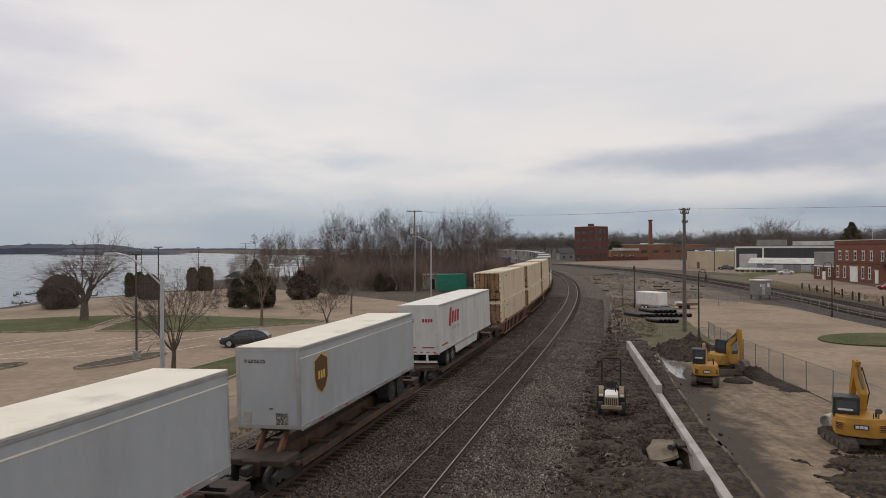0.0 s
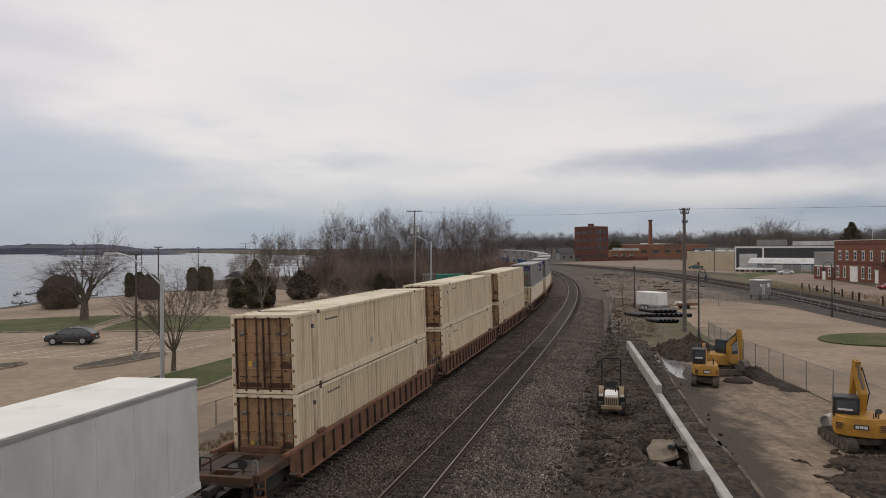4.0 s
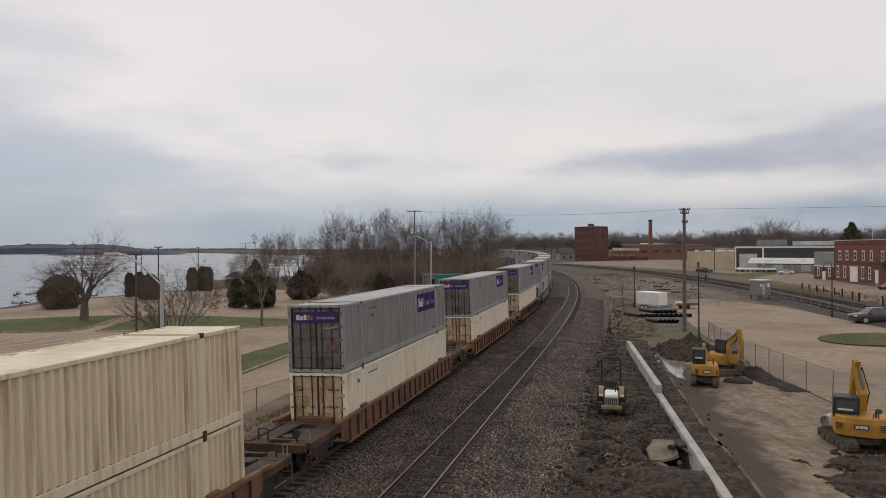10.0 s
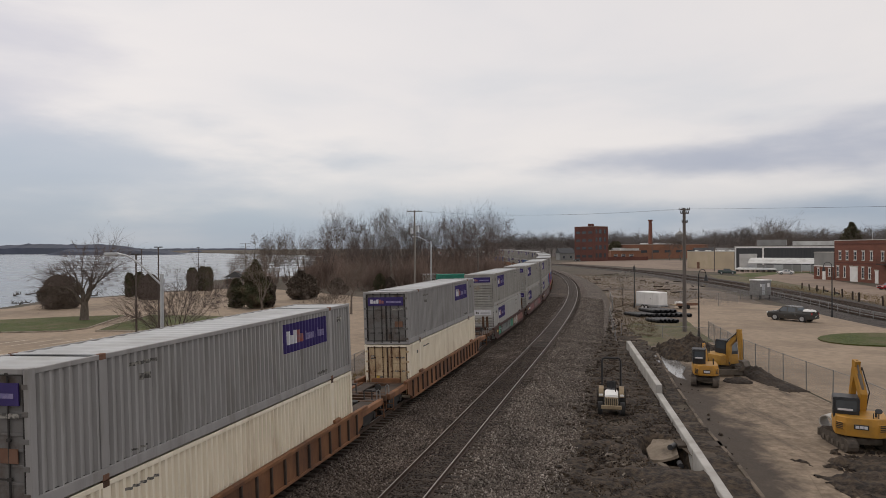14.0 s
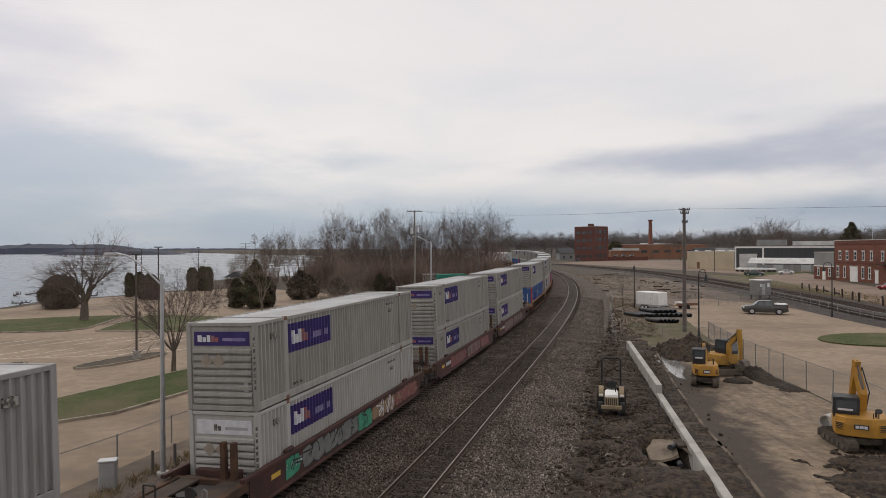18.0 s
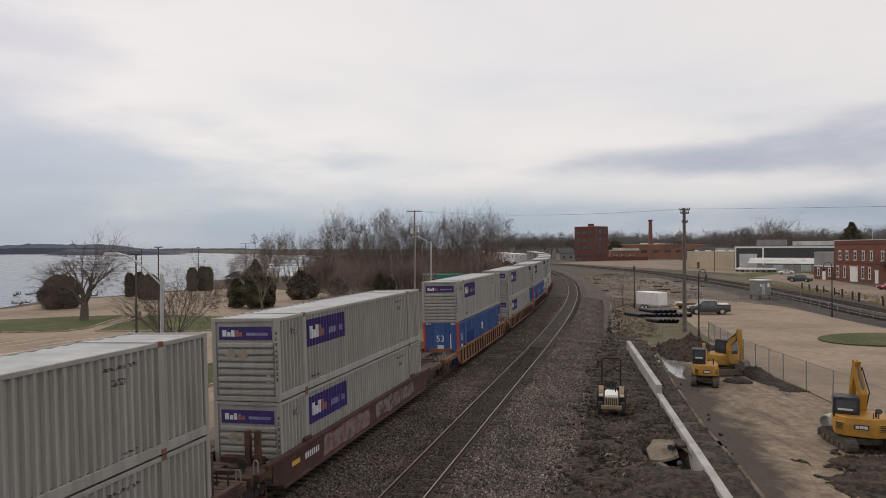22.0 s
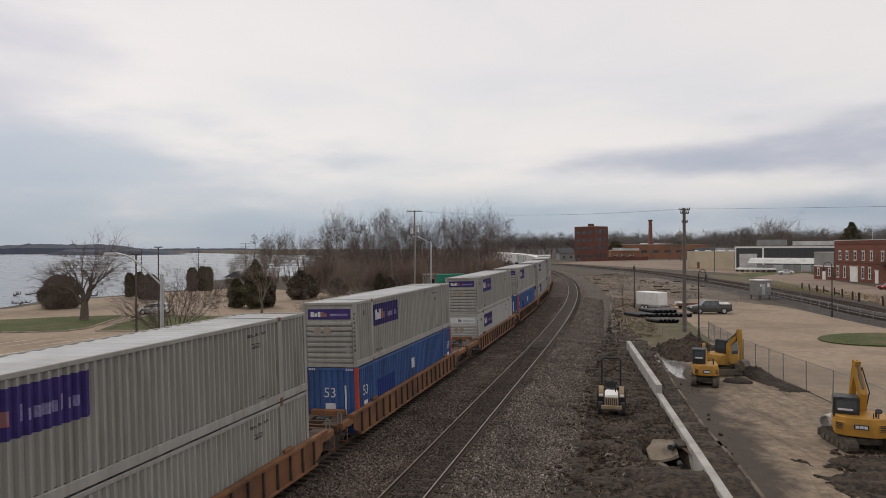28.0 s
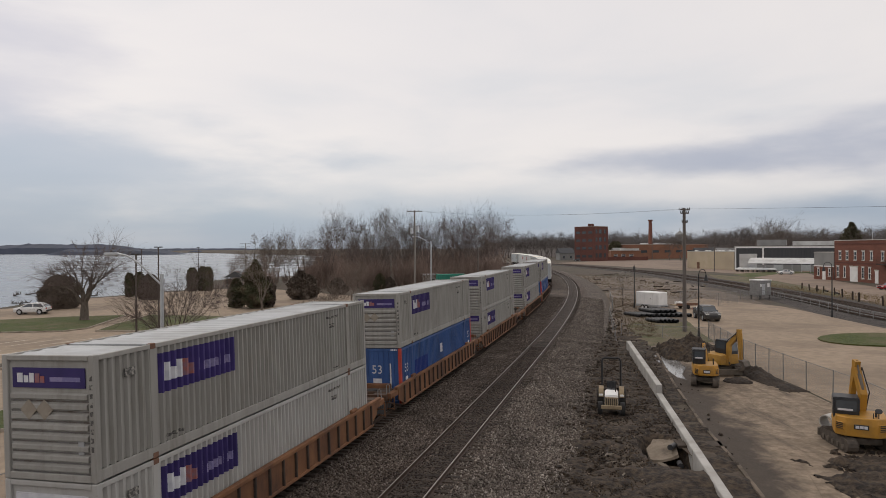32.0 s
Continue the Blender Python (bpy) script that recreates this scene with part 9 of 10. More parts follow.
rng = random.Random(12)
for i in range(21):
    row = 0 if i < 11 else 1 if i < 16 else 2
    k = i - (0, 11, 16)[row]
    x = (25.0 + k * 0.62, 25.3 + k * 0.5, 27.0 + k * 0.62)[row]
    t = part("drain_pipe", ribbed_pipe(2.4 if row == 1 else 3.4, 0.70 if row == 2 else 0.26), M["pipe"], smooth=False)
    t.matrix_basis = pose(x, (85.5, 79.0, 86.2)[row], GZ, 0, 0, rng.uniform(-4, 4) + 22)
    tagged(t, "short black corrugated drain pipe lying on the grass" if row == 1 else "black corrugated drain pipe stacked on the grass", "pipe", "drain pipes in the yard")
t = thing("signal_hut", "silver metal equipment hut on short legs beside the rails", "hut", "", "", pose(53.3, 114.0, GZ, 0, 0, 24) @ Matrix.Diagonal((0.86, 0.86, 0.9, 1)))
bm = BM(); bx(bm, -1.5, 1.5, -1.2, 1.2, 0.8, 3.5, 0.03); part("wall", bm, M["fence_grey"], t)
bm = BM(); bx(bm, -1.6, 1.6, -1.3, 1.3, 3.5, 3.65, 0.03); part("roof", bm, M["white"], t)
for sx in (-1, 1):
    for sy in (-1, 1):
        bm = BM(); bx(bm, sx * 1.3 - 0.08, sx * 1.3 + 0.08, sy * 1.0 - 0.08, sy * 1.0 + 0.08, 0, 0.8); part("leg", bm, M["darksteel"], t)
bm = BM(); bx(bm, -0.9, -0.1, -1.23, -1.19, 0.9, 2.9); part("door", bm, M["steel"], t)
bm = BM(); bx(bm, 0.5, 1.1, -1.23, -1.19, 2.3, 3.0); part("sign", bm, M["white"], t)
bm = BM(); bx(bm, -1.4, -1.05, -1.23, -1.19, 2.4, 2.9); part("sign", bm, M["white"], t)
# rail fence along the branch line, and the row of old wooden posts
GUARD = [(56.5, 116), (54.2, 100), (51.6, 84), (50.2, 68), (49.5, 52)]
t = thing("rail_fence", "low galvanised pipe rail fence along the branch line", "fence")
pts = smooth_line(GUARD, 3.0)
for i, (x, y) in enumerate(pts):
    bm = BM(); cyl(bm, (x, y, GZ), (x, y, GZ + 1.15), 0.05, n=6); part("post", bm, M["fence_grey"], t)
    if i + 1 < len(pts):
        for z in (0.55, 1.1):
            bm = BM(); cyl(bm, (x, y, GZ + z), (*pts[i + 1], GZ + z), 0.035, n=5); part("rail", bm, M["fence_grey"], t)
for i, (x, y, h) in enumerate(((73, 138, 1.4), (72.4, 134, 1.3), (71.9, 130.5, 1.3), (71.2, 127, 1.3), (70.4, 122, 1.4), (68.6, 116.5, 1.5), (66.4, 110, 1.5), (65.0, 106, 1.6), (63.6, 98, 1.6), (62.8, 92, 1.6))):
    bm = BM(); cyl(bm, (0, 0, -0.1), (0, 0, h), 0.15, 0.13, 8)
    ob = part("wood_post", bm, M["tie"]); ob.matrix_basis = pose(x, y, GZ, rng.uniform(-4, 4), rng.uniform(-4, 4), 0)
    tagged(ob, "old dark wooden post beside the rails", "post", "row of wooden posts")
for i, (x, y) in enumerate(((72.2, 131), (71.2, 126), (69.5, 119.5))):
    bm = BM(); bx(bm, -1.3, 1.3, -0.12, 0.12, 0.4, 0.65); ob = part("timber_beam", bm, M["tie"]); ob.matrix_basis = pose(x, y, GZ, 0, rng.uniform(-5, 5), 70)
    tagged(ob, "old dark timber beam between posts", "timber", "timbers by the rails")

# ---------------- buildings ----------------
M["siding_dark"] = mat("siding_dark", (0.055, 0.057, 0.062), (0.075, 0.077, 0.082), 0.3, 0.6, 0.2, stretch=(8, 8, 0.2))
M["siding_grey"] = mat("siding_grey", (0.22, 0.22, 0.215), (0.26, 0.26, 0.25), 0.5, 0.8)
M["stucco"] = mat("stucco", (0.44, 0.37, 0.26), (0.50, 0.42, 0.31), 0.4, 0.9, c3=(0.36, 0.30, 0.22), s3=0.1)
M["membrane"] = mat("white_roofing", (0.52, 0.52, 0.51), (0.60, 0.60, 0.58), 0.3, 0.7, c3=(0.40, 0.39, 0.37), s3=0.4)
M["sill"] = mat("pale_sill", (0.52, 0.50, 0.46), (0.46, 0.44, 0.40), 2, 0.8)


def window(parent, name, c, w, h, u, n, frame_m="white", sill=True):
    """A window set in a wall at c (middle of its sill line); u: along the wall, n: out of it."""
    z = Vector((0, 0, 1))
    m = Matrix((( u.x, n.x, 0, c.x), (u.y, n.y, 0, c.y), (0, 0, 1, c.z), (0, 0, 0, 1)))
    bm = BM()
    f = 0.10
    for x0, x1, z0, z1 in ((-w / 2, w / 2, h - f, h), (-w / 2, w / 2, 0, f), (-w / 2, -w / 2 + f, f, h - f), (w / 2 - f, w / 2, f, h - f), (-w / 2 + f, w / 2 - f, h * 0.5 - 0.05, h * 0.5 + 0.05)):
        bx(bm, x0, x1, -0.05, 0.07, z0, z1, m=m)
    wo = part(name, bm, M[frame_m], parent)
    bm = BM(); bx(bm, -w / 2 + f, w / 2 - f, -0.02, 0.015, f, h - f, m=m); part("pane", bm, M["glass"], wo)
    if sill:
        bm = BM(); bx(bm, -w / 2 - 0.12, w / 2 + 0.12, -0.02, 0.16, -0.16, -0.01, m=m); bx(bm, -w / 2 - 0.12, w / 2 + 0.12, -0.02, 0.10, h + 0.01, h + 0.25, m=m); part("sill", bm, M["sill"], wo)
    return wo


def block(name, label, a, b, depth, h, wall_m, roof_m, parapet=0.4, category="building"):
    """A building whose front runs from a to b; depth goes behind it. Returns thing, u, outward n, length."""
    A, B = Vector((*a, 0)), Vector((*b, 0))
    u = (B - A).normalized()
    n = Vector((u.y, -u.x, 0))
    if n.dot(-A) < 0:
        n = -n
    L = (B - A).length
    t = thing(name, label, category)
    m = Matrix(((u.x, -n.x, 0, A.x), (u.y, -n.y, 0, A.y), (0, 0, 1, GZ), (0, 0, 0, 1)))
    for x0, x1, y0, y1 in ((0, L, 0, 0.35), (0, L, depth - 0.35, depth), (0, 0.35, 0.35, depth - 0.35), (L - 0.35, L, 0.35, depth - 0.35)):
        bm = BM(); bx(bm, x0, x1, y0, y1, 0, h, m=m); part("wall", bm, M[wall_m], t)
    bm = BM(); bx(bm, 0.3, L - 0.3, 0.3, depth - 0.3, h - parapet - 0.25, h - parapet, m=m); part("roof", bm, M[roof_m], t)
    bm = BM()
    for x0, x1, y0, y1 in ((-0.1, L + 0.1, -0.1, 0.4), (-0.1, L + 0.1, depth - 0.4, depth + 0.1), (-0.1, 0.4, 0.4, depth - 0.4), (L - 0.4, L + 0.1, 0.4, depth - 0.4)):
        bx(bm, x0, x1, y0, y1, h, h + 0.18, m=m)
    part("coping", bm, M["sill"], t)
    return t, u, n, L, m


def on_front(a, u, s, z):
    return Vector((a[0] + u.x * s, a[1] + u.y * s, GZ + z))


# two-storey brick block beside the street
BA, BB = (101.0, 175.0), (102.0, 136.0)
t, u, n, L, m = block("brick_building", "two-storey red brick building with pale window trim", BA, BB, 16, 10.15, "brick", "membrane")
for s in (2.4, 5.3, 8.5, 11.6, 14.6, 18.5, 22.0, 25.5, 29.0, 32.5):
    window(t, "window", on_front(BA, u, s, 5.35), 0.95, 2.1, u, n)
for s in (1.5, 4.3, 11.4, 13.9, 20.5, 24.0, 31.0):
    window(t, "window", on_front(BA, u, s, 0.9), 0.9, 2.7, u, n)
for s, w, h in ((7.9, 3.0, 3.6), (16.4, 1.2, 2.9), (27.5, 3.0, 3.6)):
    c = on_front(BA, u, s, 0)
    mm = Matrix(((u.x, n.x, 0, c.x), (u.y, n.y, 0, c.y), (0, 0, 1, c.z), (0, 0, 0, 1)))
    bm = BM(); bx(bm, -w / 2, w / 2, -0.05, 0.05, 0, h, m=mm); d = part("door", bm, M["white"], t, "white painted door")
    for k in range(4):
        bm = BM(); bx(bm, -w / 2 + 0.1, w / 2 - 0.1, 0.05, 0.075, 0.25 + k * h / 4.3, 0.25 + k * h / 4.3 + 0.5, m=mm); part("panel", bm, M["white"], d)
    bm = BM(); bx(bm, -w / 2 - 0.2, w / 2 + 0.2, -0.02, 0.12, h, h + 0.3, m=mm); part("lintel", bm, M["sill"], d)
for z in (4.45, 9.2):
    bm = BM(); bx(bm, 0, L, -0.08, 0.0, z, z + 0.28, m=m); part("brick_band", bm, M["brick_dark"], t)
c = on_front(BA, u, 20.3, 4.4)
mm = Matrix(((u.x, n.x, 0, c.x), (u.y, n.y, 0, c.y), (0, 0, 1, c.z), (0, 0, 0, 1)))
bm = BM(); bx(bm, -1.8, 3.0, 0.02, 1.6, 0, 0.15, m=mm); bal = part("balcony", bm, M["darksteel"], t, "dark steel balcony")
bm = BM()
for k in range(16):
    bx(bm, -1.8 + k * 0.32, -1.76 + k * 0.32, 1.54, 1.58, 0.15, 1.15, m=mm)
bx(bm, -1.8, 3.0, 1.52, 1.6, 1.12, 1.2, m=mm); part("railing", bm, M["darksteel"], bal)
for k in range(3):
    bm = BM(); cyl(bm, on_front(BA, u, 6 + k * 6, 10.0) - n * 6, on_front(BA, u, 6 + k * 6, 12.3) - n * 6, 0.07, n=6); part("vent_pipe", bm, M["steel"], t)
# grey-sided annex
t, u, n, L, m = block("annex", "grey-sided annex over a brick ground floor", (99.6, 182.0), (100.9, 175.1), 12, 7.1, "siding_grey", "membrane")
bm = BM(); bx(bm, 0, L, -0.12, -0.005, 0, 3.4, m=m); part("brick_facing", bm, M["brick"], t, "red brick facing")
for s in (1.7, 5.7):
    window(t, "window", on_front((99.6, 182.0), u, s, 1.0) + n * 0.12, 0.8, 1.9, u, n)
c = on_front((99.6, 182.0), u, 3.7, 0) + n * 0.12
mm = Matrix(((u.x, n.x, 0, c.x), (u.y, n.y, 0, c.y), (0, 0, 1, c.z), (0, 0, 0, 1)))
bm = BM(); bx(bm, -0.55, 0.55, -0.02, 0.06, 0, 2.5, m=mm); part("door", bm, M["white"], t)
bm = BM(); bx(bm, 0, L, -0.16, -0.0, 3.4, 3.65, m=m); part("trim", bm, M["white"], t)
# dark warehouse with white trim
WA, WB = (108.9, 253.2), (141.0, 236.0)
t, u, n, L, m = block("warehouse", "long dark metal warehouse with white trim and door", WA, WB, 40, 8.6, "siding_dark", "siding_grey", 0.1)
for s0, s1, z0, z1 in ((0, 0.5, 0, 8.6), (9.3, 9.9, 0, 8.6), (0, L, 8.1, 8.6)):
    bm = BM(); bx(bm, s0, s1, -0.14, -0.004, z0, z1, m=m); part("trim", bm, M["white"], t)
bm = BM(); bx(bm, 1.6, 7.6, -0.10, -0.004, 0, 6.0, m=m); d = part("garage_door", bm, M["membrane"], t, "white roller door")
for k in range(6):
    bm = BM(); bx(bm, 1.7, 7.5, -0.13, -0.10, 0.3 + k, 0.95 + k, m=m); part("panel", bm, M["membrane"], d)
bm = BM(); bx(bm, 7, 17, 8, 16, 9.0, 11.2, m=m); part("rooftop_unit", bm, M["siding_grey"], t)
bm = BM(); bx(bm, 19, 34, 12, 22, 9.0, 10.6, m=m); part("rooftop_unit", bm, M["membrane"], t)
# long white shelter before it
t = thing("boat_shelter", "long low white-roofed shelter before the warehouse", "shed")
SA, SB = Vector((106.0, 236.0, 0)), Vector((124.0, 223.0, 0))
us = (SB - SA).normalized(); ns = Vector((us.y, -us.x, 0)); ns = ns if ns.dot(-SA) > 0 else -ns
Ls = (SB - SA).length
ms = Matrix(((us.x, -ns.x, 0, SA.x), (us.y, -ns.y, 0, SA.y), (0, 0, 1, GZ), (0, 0, 0, 1)))
bm = BM()
q = [(0, 2.9), (2.0, 3.9), (5.0, 4.75), (5.1, 4.65), (2.1, 3.75), (0.1, 2.8)]
a = [bm.verts.new(ms @ Vector((0, y, z))) for y, z in q]; b = [bm.verts.new(ms @ Vector((Ls, y, z))) for y, z in q]
bm.faces.new(a); bm.faces.new(b[::-1])
for k in range(6):
    bm.faces.new((a[k], b[k], b[(k + 1) % 6], a[(k + 1) % 6]))
part("roof", bm, M["membrane"], t, "white curved roof")
for k in range(9):
    bm = BM(); bx(bm, k * Ls / 8 - 0.08, k * Ls / 8 + 0.08, 0, 0.16, 0, 2.9, m=ms); part("post", bm, M["steel"], t)
    if k < 8:
        bm = BM(); bx(bm, k * Ls / 8 + 0.1, (k + 1) * Ls / 8 - 0.1, 0.1, 0.14, 0.3 if k % 2 else 0.6, 2.5, m=ms); part("side_panel", bm, M["siding_grey"] if k % 3 else M["steel"], t)
for i in range(7):
    p = ms @ Vector((-2 + i * 1.7, -2.5 - (i % 3) * 0.7, 0))
    bt = thing("dinghy", "upturned grey-white boat on trestles", "boat", "boats by the shelter", "", Matrix.Translation(p) @ pose(0, 0, 0, 0, 0, 20 + i * 17))
    bm = BM()
    rings = []
    for k in range(7):
        yy = -2.2 + k * 4.4 / 6
        w = 0.75 * math.sqrt(max(0.02, 1 - (abs(yy) / 2.3) ** 2.2)) + 0.03
        rings.append([bm.verts.new((math.cos(a) * w, yy, 0.75 + math.sin(a) * 0.75 * (w / 0.78))) for a in [math.pi * j / 6 for j in range(7)]])
    for r0, r1 in zip(rings[:-1], rings[1:]):
        for j in range(6):
            bm.faces.new((r0[j], r0[j + 1], r1[j + 1], r1[j]))
    part("hull", bm, M["steel"] if i % 2 else M["membrane"], bt, smooth=True)
    for sy in (-1, 1):
        bm = BM(); bx(bm, -0.6, 0.6, sy * 1.2 - 0.06, sy * 1.2 + 0.06, 0, 0.78); part("trestle", bm, M["woodpole"], bt)
# pale stuccoed shed
t, u, n, L, m = block("stucco_shed", "flat-roofed pale tan stucco shed", (99.6, 276.5), (108.7, 253.4), 24, 6.7, "stucco", "membrane", 0.2)
bm = BM(); bx(bm, 5.5, 6.9, -0.08, -0.004, 0, 2.6, m=m); part("door", bm, M["rust"], t, "brown door")
for k in range(9):
    bm = BM(); bmesh.ops.create_icosphere(bm, subdivisions=1, radius=0.8, matrix=m @ Matrix.Translation((2 + k * 2.4, 3 + (k % 3) * 3, 6.9)) @ Matrix.Diagonal((1.3, 1, 0.6, 1)))
    part("roof_cover", bm, M["membrane"], t, "white tarpaulin bundle")
# orange brick works with chimney
OA, OB = (126.0, 476.0), (197.0, 503.0)
t, u, n, L, m = block("brick_works", "long low orange brick works with a row of windows", OA, OB, 45, 10.2, "brick_orange", "membrane", 0.1)
for k in range(7):
    window(t, "window", on_front(OA, u, 8 + k * 10.2, 4.4), 5.2, 1.7, u, n, "darksteel", False)
bm = BM(); bx(bm, 30, 44, -0.2, 20, 10.2, 11.3, m=m); part("roof_monitor", bm, M["membrane"], t)
t = thing("chimney", "tall round orange brick chimney of the works", "chimney", "", "", pose(150.5, 492, GZ))
bm = BM(); cyl(bm, (0, 0, 0), (0, 0, 27.5), 1.75, 1.2, 14); part("stack", bm, M["brick"], t)
bm = BM(); cyl(bm, (0, 0, 27.2), (0, 0, 28.2), 1.6, 1.6, 14); part("cap", bm, M["brick_dark"], t)
t, u, n, L, m = block("brick_annex", "low orange brick office with a white roof edge", (112.0, 452.0), (131.0, 449.0), 14, 6.2, "brick_orange", "membrane", 0.1)
bm = BM(); bx(bm, 6, 18, -0.6, 4, 6.2, 7.6, m=m); part("roof_box", bm, M["membrane"], t)
for s in (3, 8, 13):
    window(t, "window", on_front((112, 452), u, s, 2.0), 2.6, 1.8, u, n, "white", False)
low_wall("brick_wall", (103.5, 428), (131.0, 434), GZ, GZ + 2.4, 0.4, "low brick yard wall beside the tower")
# brick tower block
TA, TB = (92.2, 414.0), (102.6, 421.5)
t, u, n, L, m = block("brick_tower", "four-storey dark red brick mill tower", TA, TB, 16, 21.3, "brick_dark", "darksteel", 0.6)
for zi in range(4):
    for s in (2.2, 5.6, 9.8):
        window(t, "window", on_front(TA, u, s, 2.2 + zi * 4.9), 1.7 if s != 5.6 else 2.6, 2.6, u, n, "darksteel", False)
uu, nn = -n, -u
TC = (TA[0], TA[1])
for zi in range(4):
    for s in (3.0, 8.0, 13.0):
        window(t, "window", Vector((TA[0] - n.x * s, TA[1] - n.y * s, GZ + 2.2 + zi * 4.9)), 3.2, 1.5, -n, -u, "darksteel", False)
bm = BM(); bx(bm, 1.2, 3.4, 3, 6, 21.3, 23.0, m=m); part("stair_head", bm, M["brick_dark"], t)
# water tower in the distance
t = thing("water_tower", "pale distant water tower on legs", "water tower", "", "", pose((1203 - 784) / 1200 * 560, 560, GZ))
for k in range(4):
    a = k * math.pi / 2 + 0.4
    bm = BM(); cyl(bm, (4 * math.cos(a), 4 * math.sin(a), 0), (3 * math.cos(a), 3 * math.sin(a), 13), 0.35, n=6); part("leg", bm, M["steel"], t)
bm = BM(); cyl(bm, (0, 0, 13), (0, 0, 18.5), 3.8, 3.8, 14); cyl(bm, (0, 0, 18.5), (0, 0, 21.5), 4.0, 0.4, 14); cyl(bm, (0, 0, 21.5), (0, 0, 24), 0.2, 0.1, 6); part("tank", bm, M["siding_grey"], t)


def small_house(x, y, w, d, h, wall_m, roof_m, rz, label):
    t = thing("house", label, "house", "houses among the far trees", "", pose(x, y, GZ, 0, 0, rz))
    bm = BM(); bx(bm, -w / 2, w / 2, -d / 2, d / 2, 0, h); part("wall", bm, M[wall_m], t)
    bm = BM(); prism(bm, [(-d / 2 - 0.4, h), (d / 2 + 0.4, h), (0, h + d * 0.42)], -w / 2 - 0.3, w / 2 + 0.3); part("roof", bm, M[roof_m], t)
    for k in (-1, 1):
        bm = BM(); bx(bm, k * w / 4 - 0.6, k * w / 4 + 0.6, -d / 2 - 0.06, -d / 2 - 0.002, 1.2, 2.8); part("window", bm, M["glass"], t)


for px, y, w, wm, rm in ((1095, 470, 9, "membrane", "siding_grey"), (1265, 430, 9, "siding_grey", "siding_dark"), (1242, 400, 10, "stucco", "siding_dark"), (1285, 360, 12, "membrane", "siding_grey"), (1000, 455, 10, "siding_grey", "siding_dark")):
    small_house((px - 784) / 1200 * y, y, w, 8, 4.6, wm, rm, 12, "small pale house among bare trees" if wm == "membrane" else "small drab house among bare trees")

# scrap timbers and brown weeds between the lines
rng = random.Random(33)
for i in range(26):
    px, py = rng.uniform(1040, 1255), rng.uniform(481, 524)
    y = 9.0 * 1200 / (py - 436)
    x = (px - 784) / 1200 * y
    bm = BM(); bx(bm, -rng.uniform(0.8, 1.5), rng.uniform(0.8, 1.5), -0.12, 0.12, 0.0, 0.2, 0.02)
    ob = part("scrap_timber", bm, M["tie"]); ob.matrix_basis = pose(x, y, GZ, rng.uniform(-3, 3), rng.uniform(-3, 3), rng.uniform(20, 140))
    tagged(ob, "old dark railway timber lying on the ground", "timber", "scrap timbers between the lines")


def weeds(name, n, seed, place, h, m, label):
    """Tufts of dry stalks."""
    r = random.Random(seed)
    v, f = [], []
    for i in range(n):
        x, y = place(r)
        for k in range(5):
            a, b = r.uniform(-0.12, 0.12), r.uniform(-0.12, 0.12)
            hh = h * r.uniform(0.5, 1.3)
            j = len(v)
            v += [(x + a - 0.02, y + b, GZ), (x + a + 0.02, y + b, GZ), (x + a * 2.5 + r.uniform(-0.1, 0.1), y + b * 2.5, GZ + hh)]
            f.append((j, j + 1, j + 2))
    tagged(part(name, (v, f), m), label, "weeds", "", "stuff")


M["straw"] = mat("dry_stalk", (0.20, 0.15, 0.085), (0.27, 0.21, 0.125), 3, 0.95)
M["weed"] = mat("weed_stalk", (0.12, 0.088, 0.056), (0.17, 0.128, 0.082), 3, 0.95)


def mid_place(r):
    s = r.uniform(42, 190)
    o = r.uniform(6.0, 10.5 if s < 92 else 24)
    p = at(s, o)
    return p.x, p.y


weeds("dry_weeds", 2400, 41, mid_place, 0.24, M["weed"], "low brown weeds between the two lines")
weeds("dry_weeds", 700, 42, lambda r: (lambda p: (p.x, p.y))(at(r.uniform(-12, 50), r.uniform(-11.4, -10.6))), 0.26, M["straw"], "dry straw-coloured weeds along the fence")
weeds("dry_weeds", 2600, 43, lambda r: (r.uniform(58, 72) + (lambda q: q * 0.12)(r.uniform(0, 60)), r.uniform(95, 160)), 0.30, M["straw"], "dry grass on the bank beyond the branch line")

# ---------------- where the cars are, second by second ----------------
YARD_STOPS = [(0, 53.63, 68.80, -90), (7.5, 53.10, 71.16, -88), (9, 53.18, 77.48, -86), (10, 49.90, 78.22, -86), (10.5, 47.90, 77.73, -86), (11, 46.37, 77.23, -86), (11.5, 44.68, 77.31, -85), (12, 43.61, 77.93, -83), (13, 42.25, 79.16, -75), (14, 41.69, 81.02, -35), (14.5, 42.06, 82.27, -5), (16.5, 43.51, 86.95, -12), (17, 43.58, 88.41, -30), (17.5, 43.07, 89.18, -55), (18, 42.27, 89.23, -72), (19, 40.36, 90.09, -84), (20, 38.33, 90.98, -88), (21, 36.53, 90.30, -85), (22, 34.91, 89.62, -84), (23, 34.62, 89.63, -84), (25, 34.55, 89.64, -84), (27.5, 35.50, 90.35, -88), (29, 34.99, 89.62, -92), (30, 33.98, 88.17, -125), (31, 32.98, 85.38, -160), (32, 32.10, 82.76, -176)]
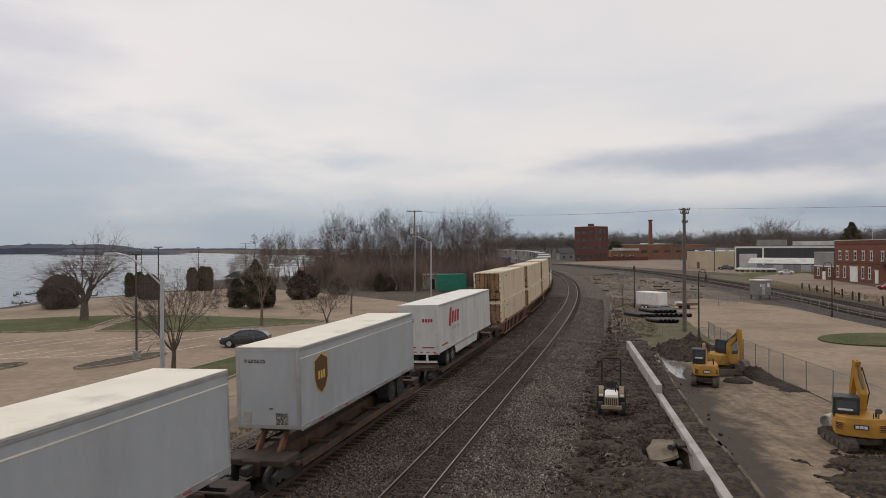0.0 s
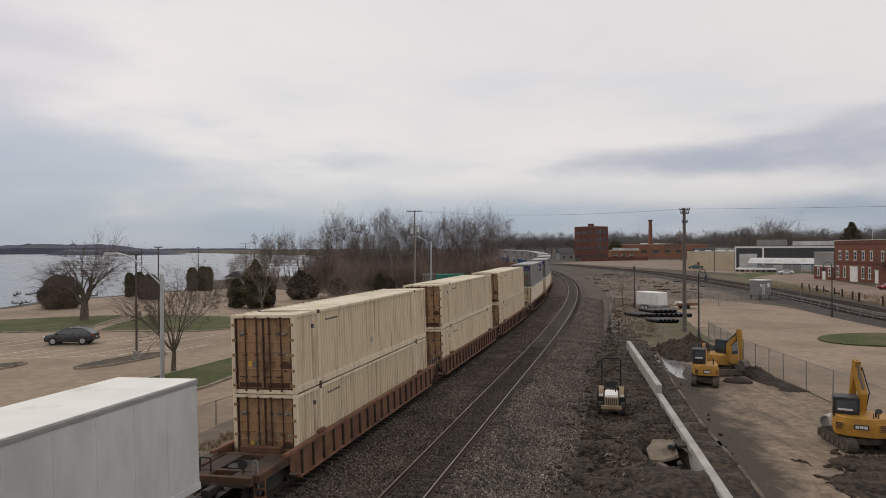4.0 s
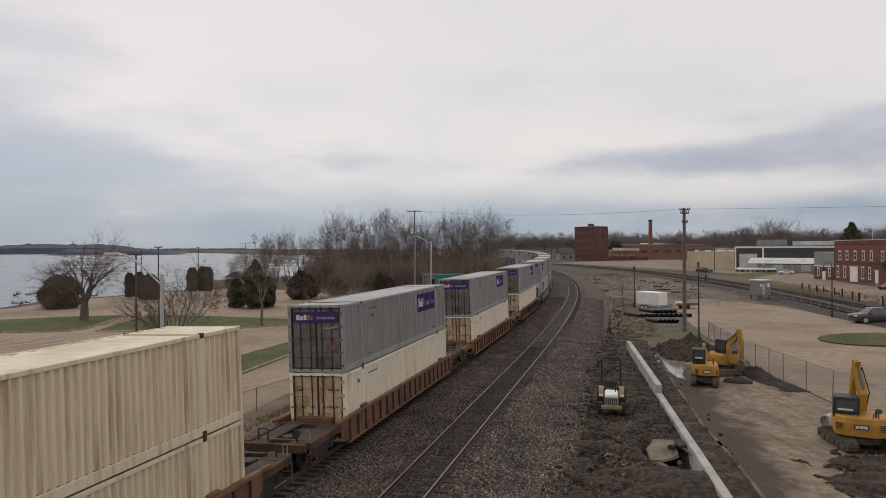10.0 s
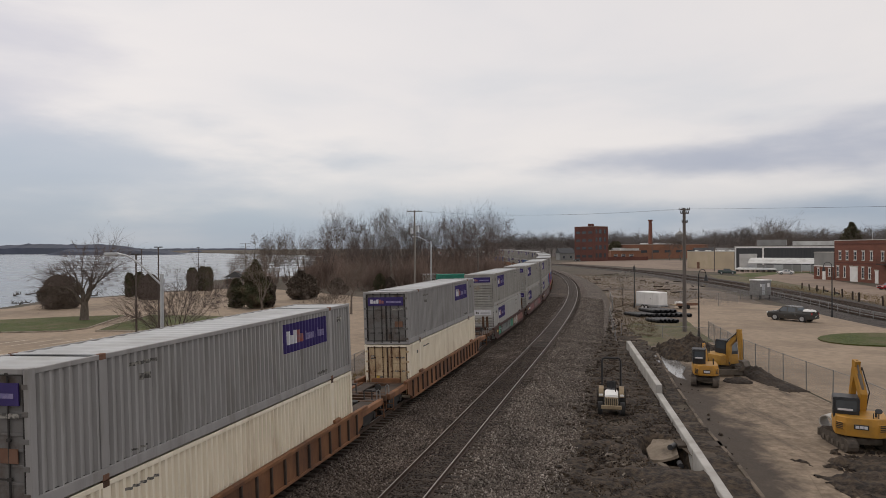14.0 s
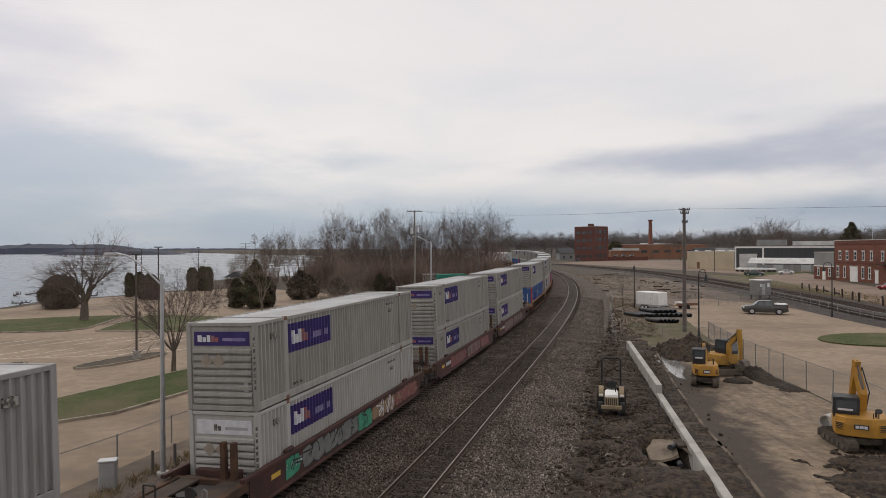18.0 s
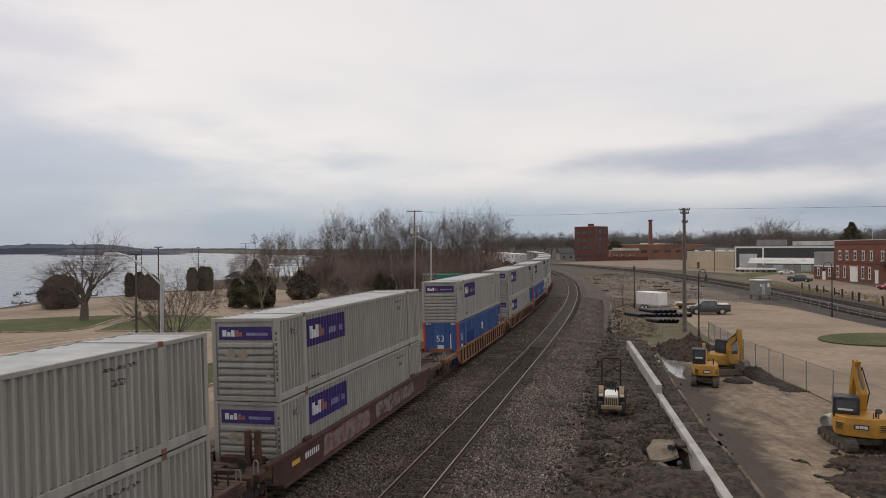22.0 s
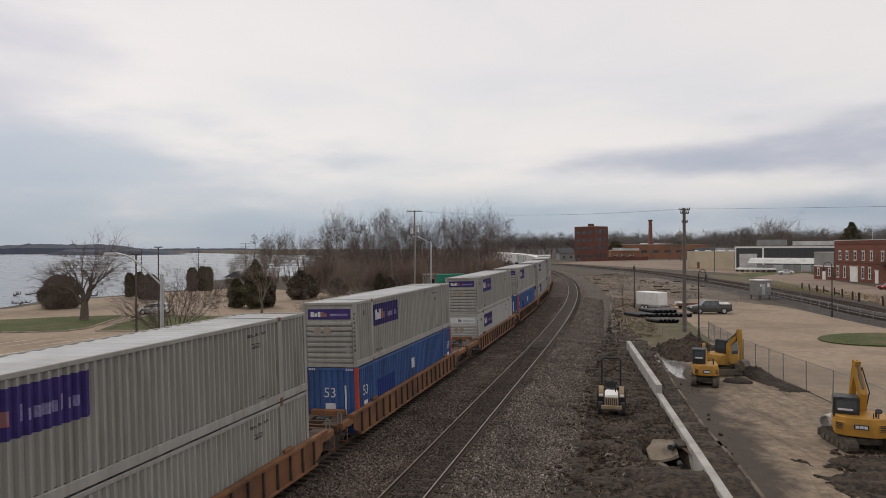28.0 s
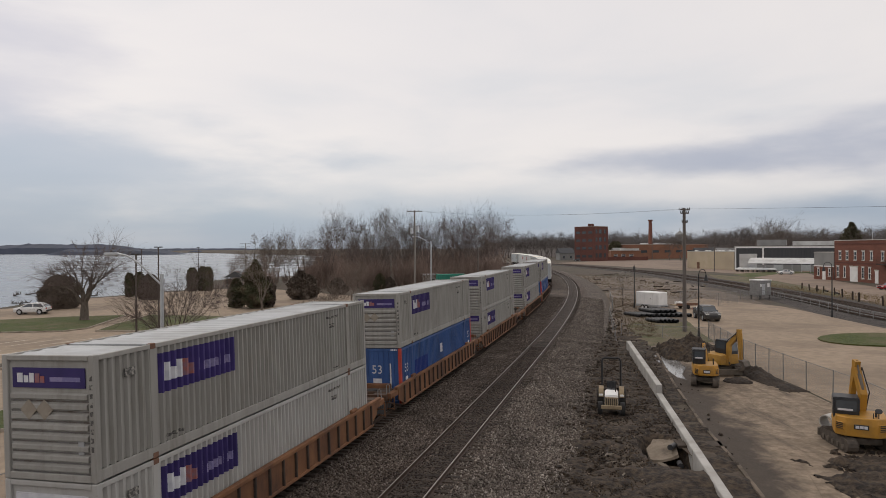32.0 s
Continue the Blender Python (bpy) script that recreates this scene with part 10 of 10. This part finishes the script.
STREET_STOPS = [(0, 105.47, 253.21, -60), (1.5, 103.54, 260.01, -62), (3, 101.50, 267.18, -65), (5, 95.35, 261.33, -75), (6, 92.29, 255.28, -110), (7, 88.51, 243.70, -170), (8, 85.98, 232.99, -230), (9, 88.00, 232.70, -250), (10, 87.59, 227.59, -252), (11, 87.19, 222.70, -252), (12, 88.95, 222.46, -252), (13, 89.05, 217.71, -252), (14.5, 90.15, 213.04, -250), (16.5, 89.97, 204.54, -245), (18, 91.93, 200.29, -240), (19, 92.58, 196.36, -235), (20, 92.32, 189.12, -232), (21, 90.83, 179.34, -228), (22, 88.36, 167.84, -225), (23, 86.56, 157.69, -222), (24, 84.17, 146.64, -218), (25, 82.62, 137.00, -216), (26.5, 80.21, 122.50, -214), (32, 78.50, 84.44, -212)]
LOT_STOPS = [(0, -18.18, 62.33, -96), (0.5, -20.77, 62.78, -96), (1, -23.56, 63.25, -96), (2, -27.47, 63.76, -96), (3, -31.42, 63.90, -96), (5.5, -41.27, 65.40, -96), (6, -43.11, 65.47, -96), (7, -47.61, 66.03, -96), (9, -58.20, 66.82, -100), (32, -60.89, 67.33, -100)]
PARK_STOPS = [(0, 0.46, 100.85, -85), (20.8, 0.46, 100.85, -85), (23, -12.93, 95.40, -88), (25, -24.97, 95.23, -90), (28.9, -44.17, 93.04, -92), (30, -49.52, 93.32, -95), (31, -54.00, 94.35, -95), (32, -57.25, 94.53, -95)]
WHITE_STOPS = [(0, -51.0, -82.5, 17), (11.0, -18.8, 12.2, 17), (13.0, -13.2, 29.8, 17), (14.5, -10.0, 43.6, 15), (16.5, -4.9, 58.0, 14), (18.5, -1.5, 74.0, 10), (20.0, -3.2, 90.0, -8), (22.0, -5.5, 106.0, -8), (32, -5.6, 107.0, -8)]
GREY_STOPS = [(0, -85.0, -190.0, 18), (22.15, -20.6, 6.2, 18), (24.35, -14.8, 25.9, 18), (25.85, -10.9, 39.0, 16), (27.9, -5.4, 56.5, 14), (30.2, -1.5, 74.0, 10), (32, -3.5, 92.0, -6)]


# ---------------- what moves ----------------
def drive(car, stops):
    """Rows for a car along (seconds, x, y, heading in degrees from +y, towards +x); its wheels roll."""
    ob, wheels = car
    T = [s[0] for s in stops]
    rows, dist, last = [], 0.0, None
    wheel_rows = [[] for _ in wheels]
    n = 160
    for i in range(n + 1):
        t = 32.0 * i / n
        x, y, h = (float(np.interp(t, T, [s[k] for s in stops])) for k in (1, 2, 3))
        rows.append((t, pose(x, y, GZ + 0.01, 0, 0, -h)))
        if last:
            d = Vector((x - last[0], y - last[1]))
            f = Vector((math.sin(radians(h)), math.cos(radians(h))))
            dist += math.copysign(d.length, d.dot(f) or 1)
        last = (x, y)
        for k, (w, m, R) in enumerate(wheels):
            wheel_rows[k].append((t, dist / R))
    walk(ob, rows[::2])
    for k, (w, m, R) in enumerate(wheels):
        turns = wheel_rows[k]
        # rows close enough that no wheel turns a quarter between two of them
        keep = [turns[0]]
        for a, b in zip(turns[:-1], turns[1:]):
            steps = max(1, math.ceil(abs(b[1] - a[1]) / 1.4))
            if abs(b[1] - keep[-1][1]) < 1e-6 and b[0] < 31.9:
                continue
            for s in range(1, steps + 1):
                keep.append((a[0] + (b[0] - a[0]) * s / steps, a[1] + (b[1] - a[1]) * s / steps))
        if keep[-1][0] < 32.0:
            keep.append((32.0, keep[-1][1]))
        seen, out = set(), []
        for t, a in keep:
            if frame(t) not in seen:
                seen.add(frame(t))
                out.append((t, m @ Matrix.Rotation(-a, 4, "X")))
        walk(w, out)


def motions():
    times = [i * 0.5 for i in range(65)]
    for ob, s0, up, rev in TRAIN:
        walk(ob, [(t, train_pose(s0 - travelled(t), up, rev)) for t in times])
    drive(YARD_PICKUP, YARD_STOPS)
    drive(STREET_PICKUP, STREET_STOPS)
    drive(LOT_SUV, LOT_STOPS)
    drive(WHITE_SUV, WHITE_STOPS)
    drive(GREY_PICKUP, GREY_STOPS)
    drive(PARK_CAR, PARK_STOPS)


motions()
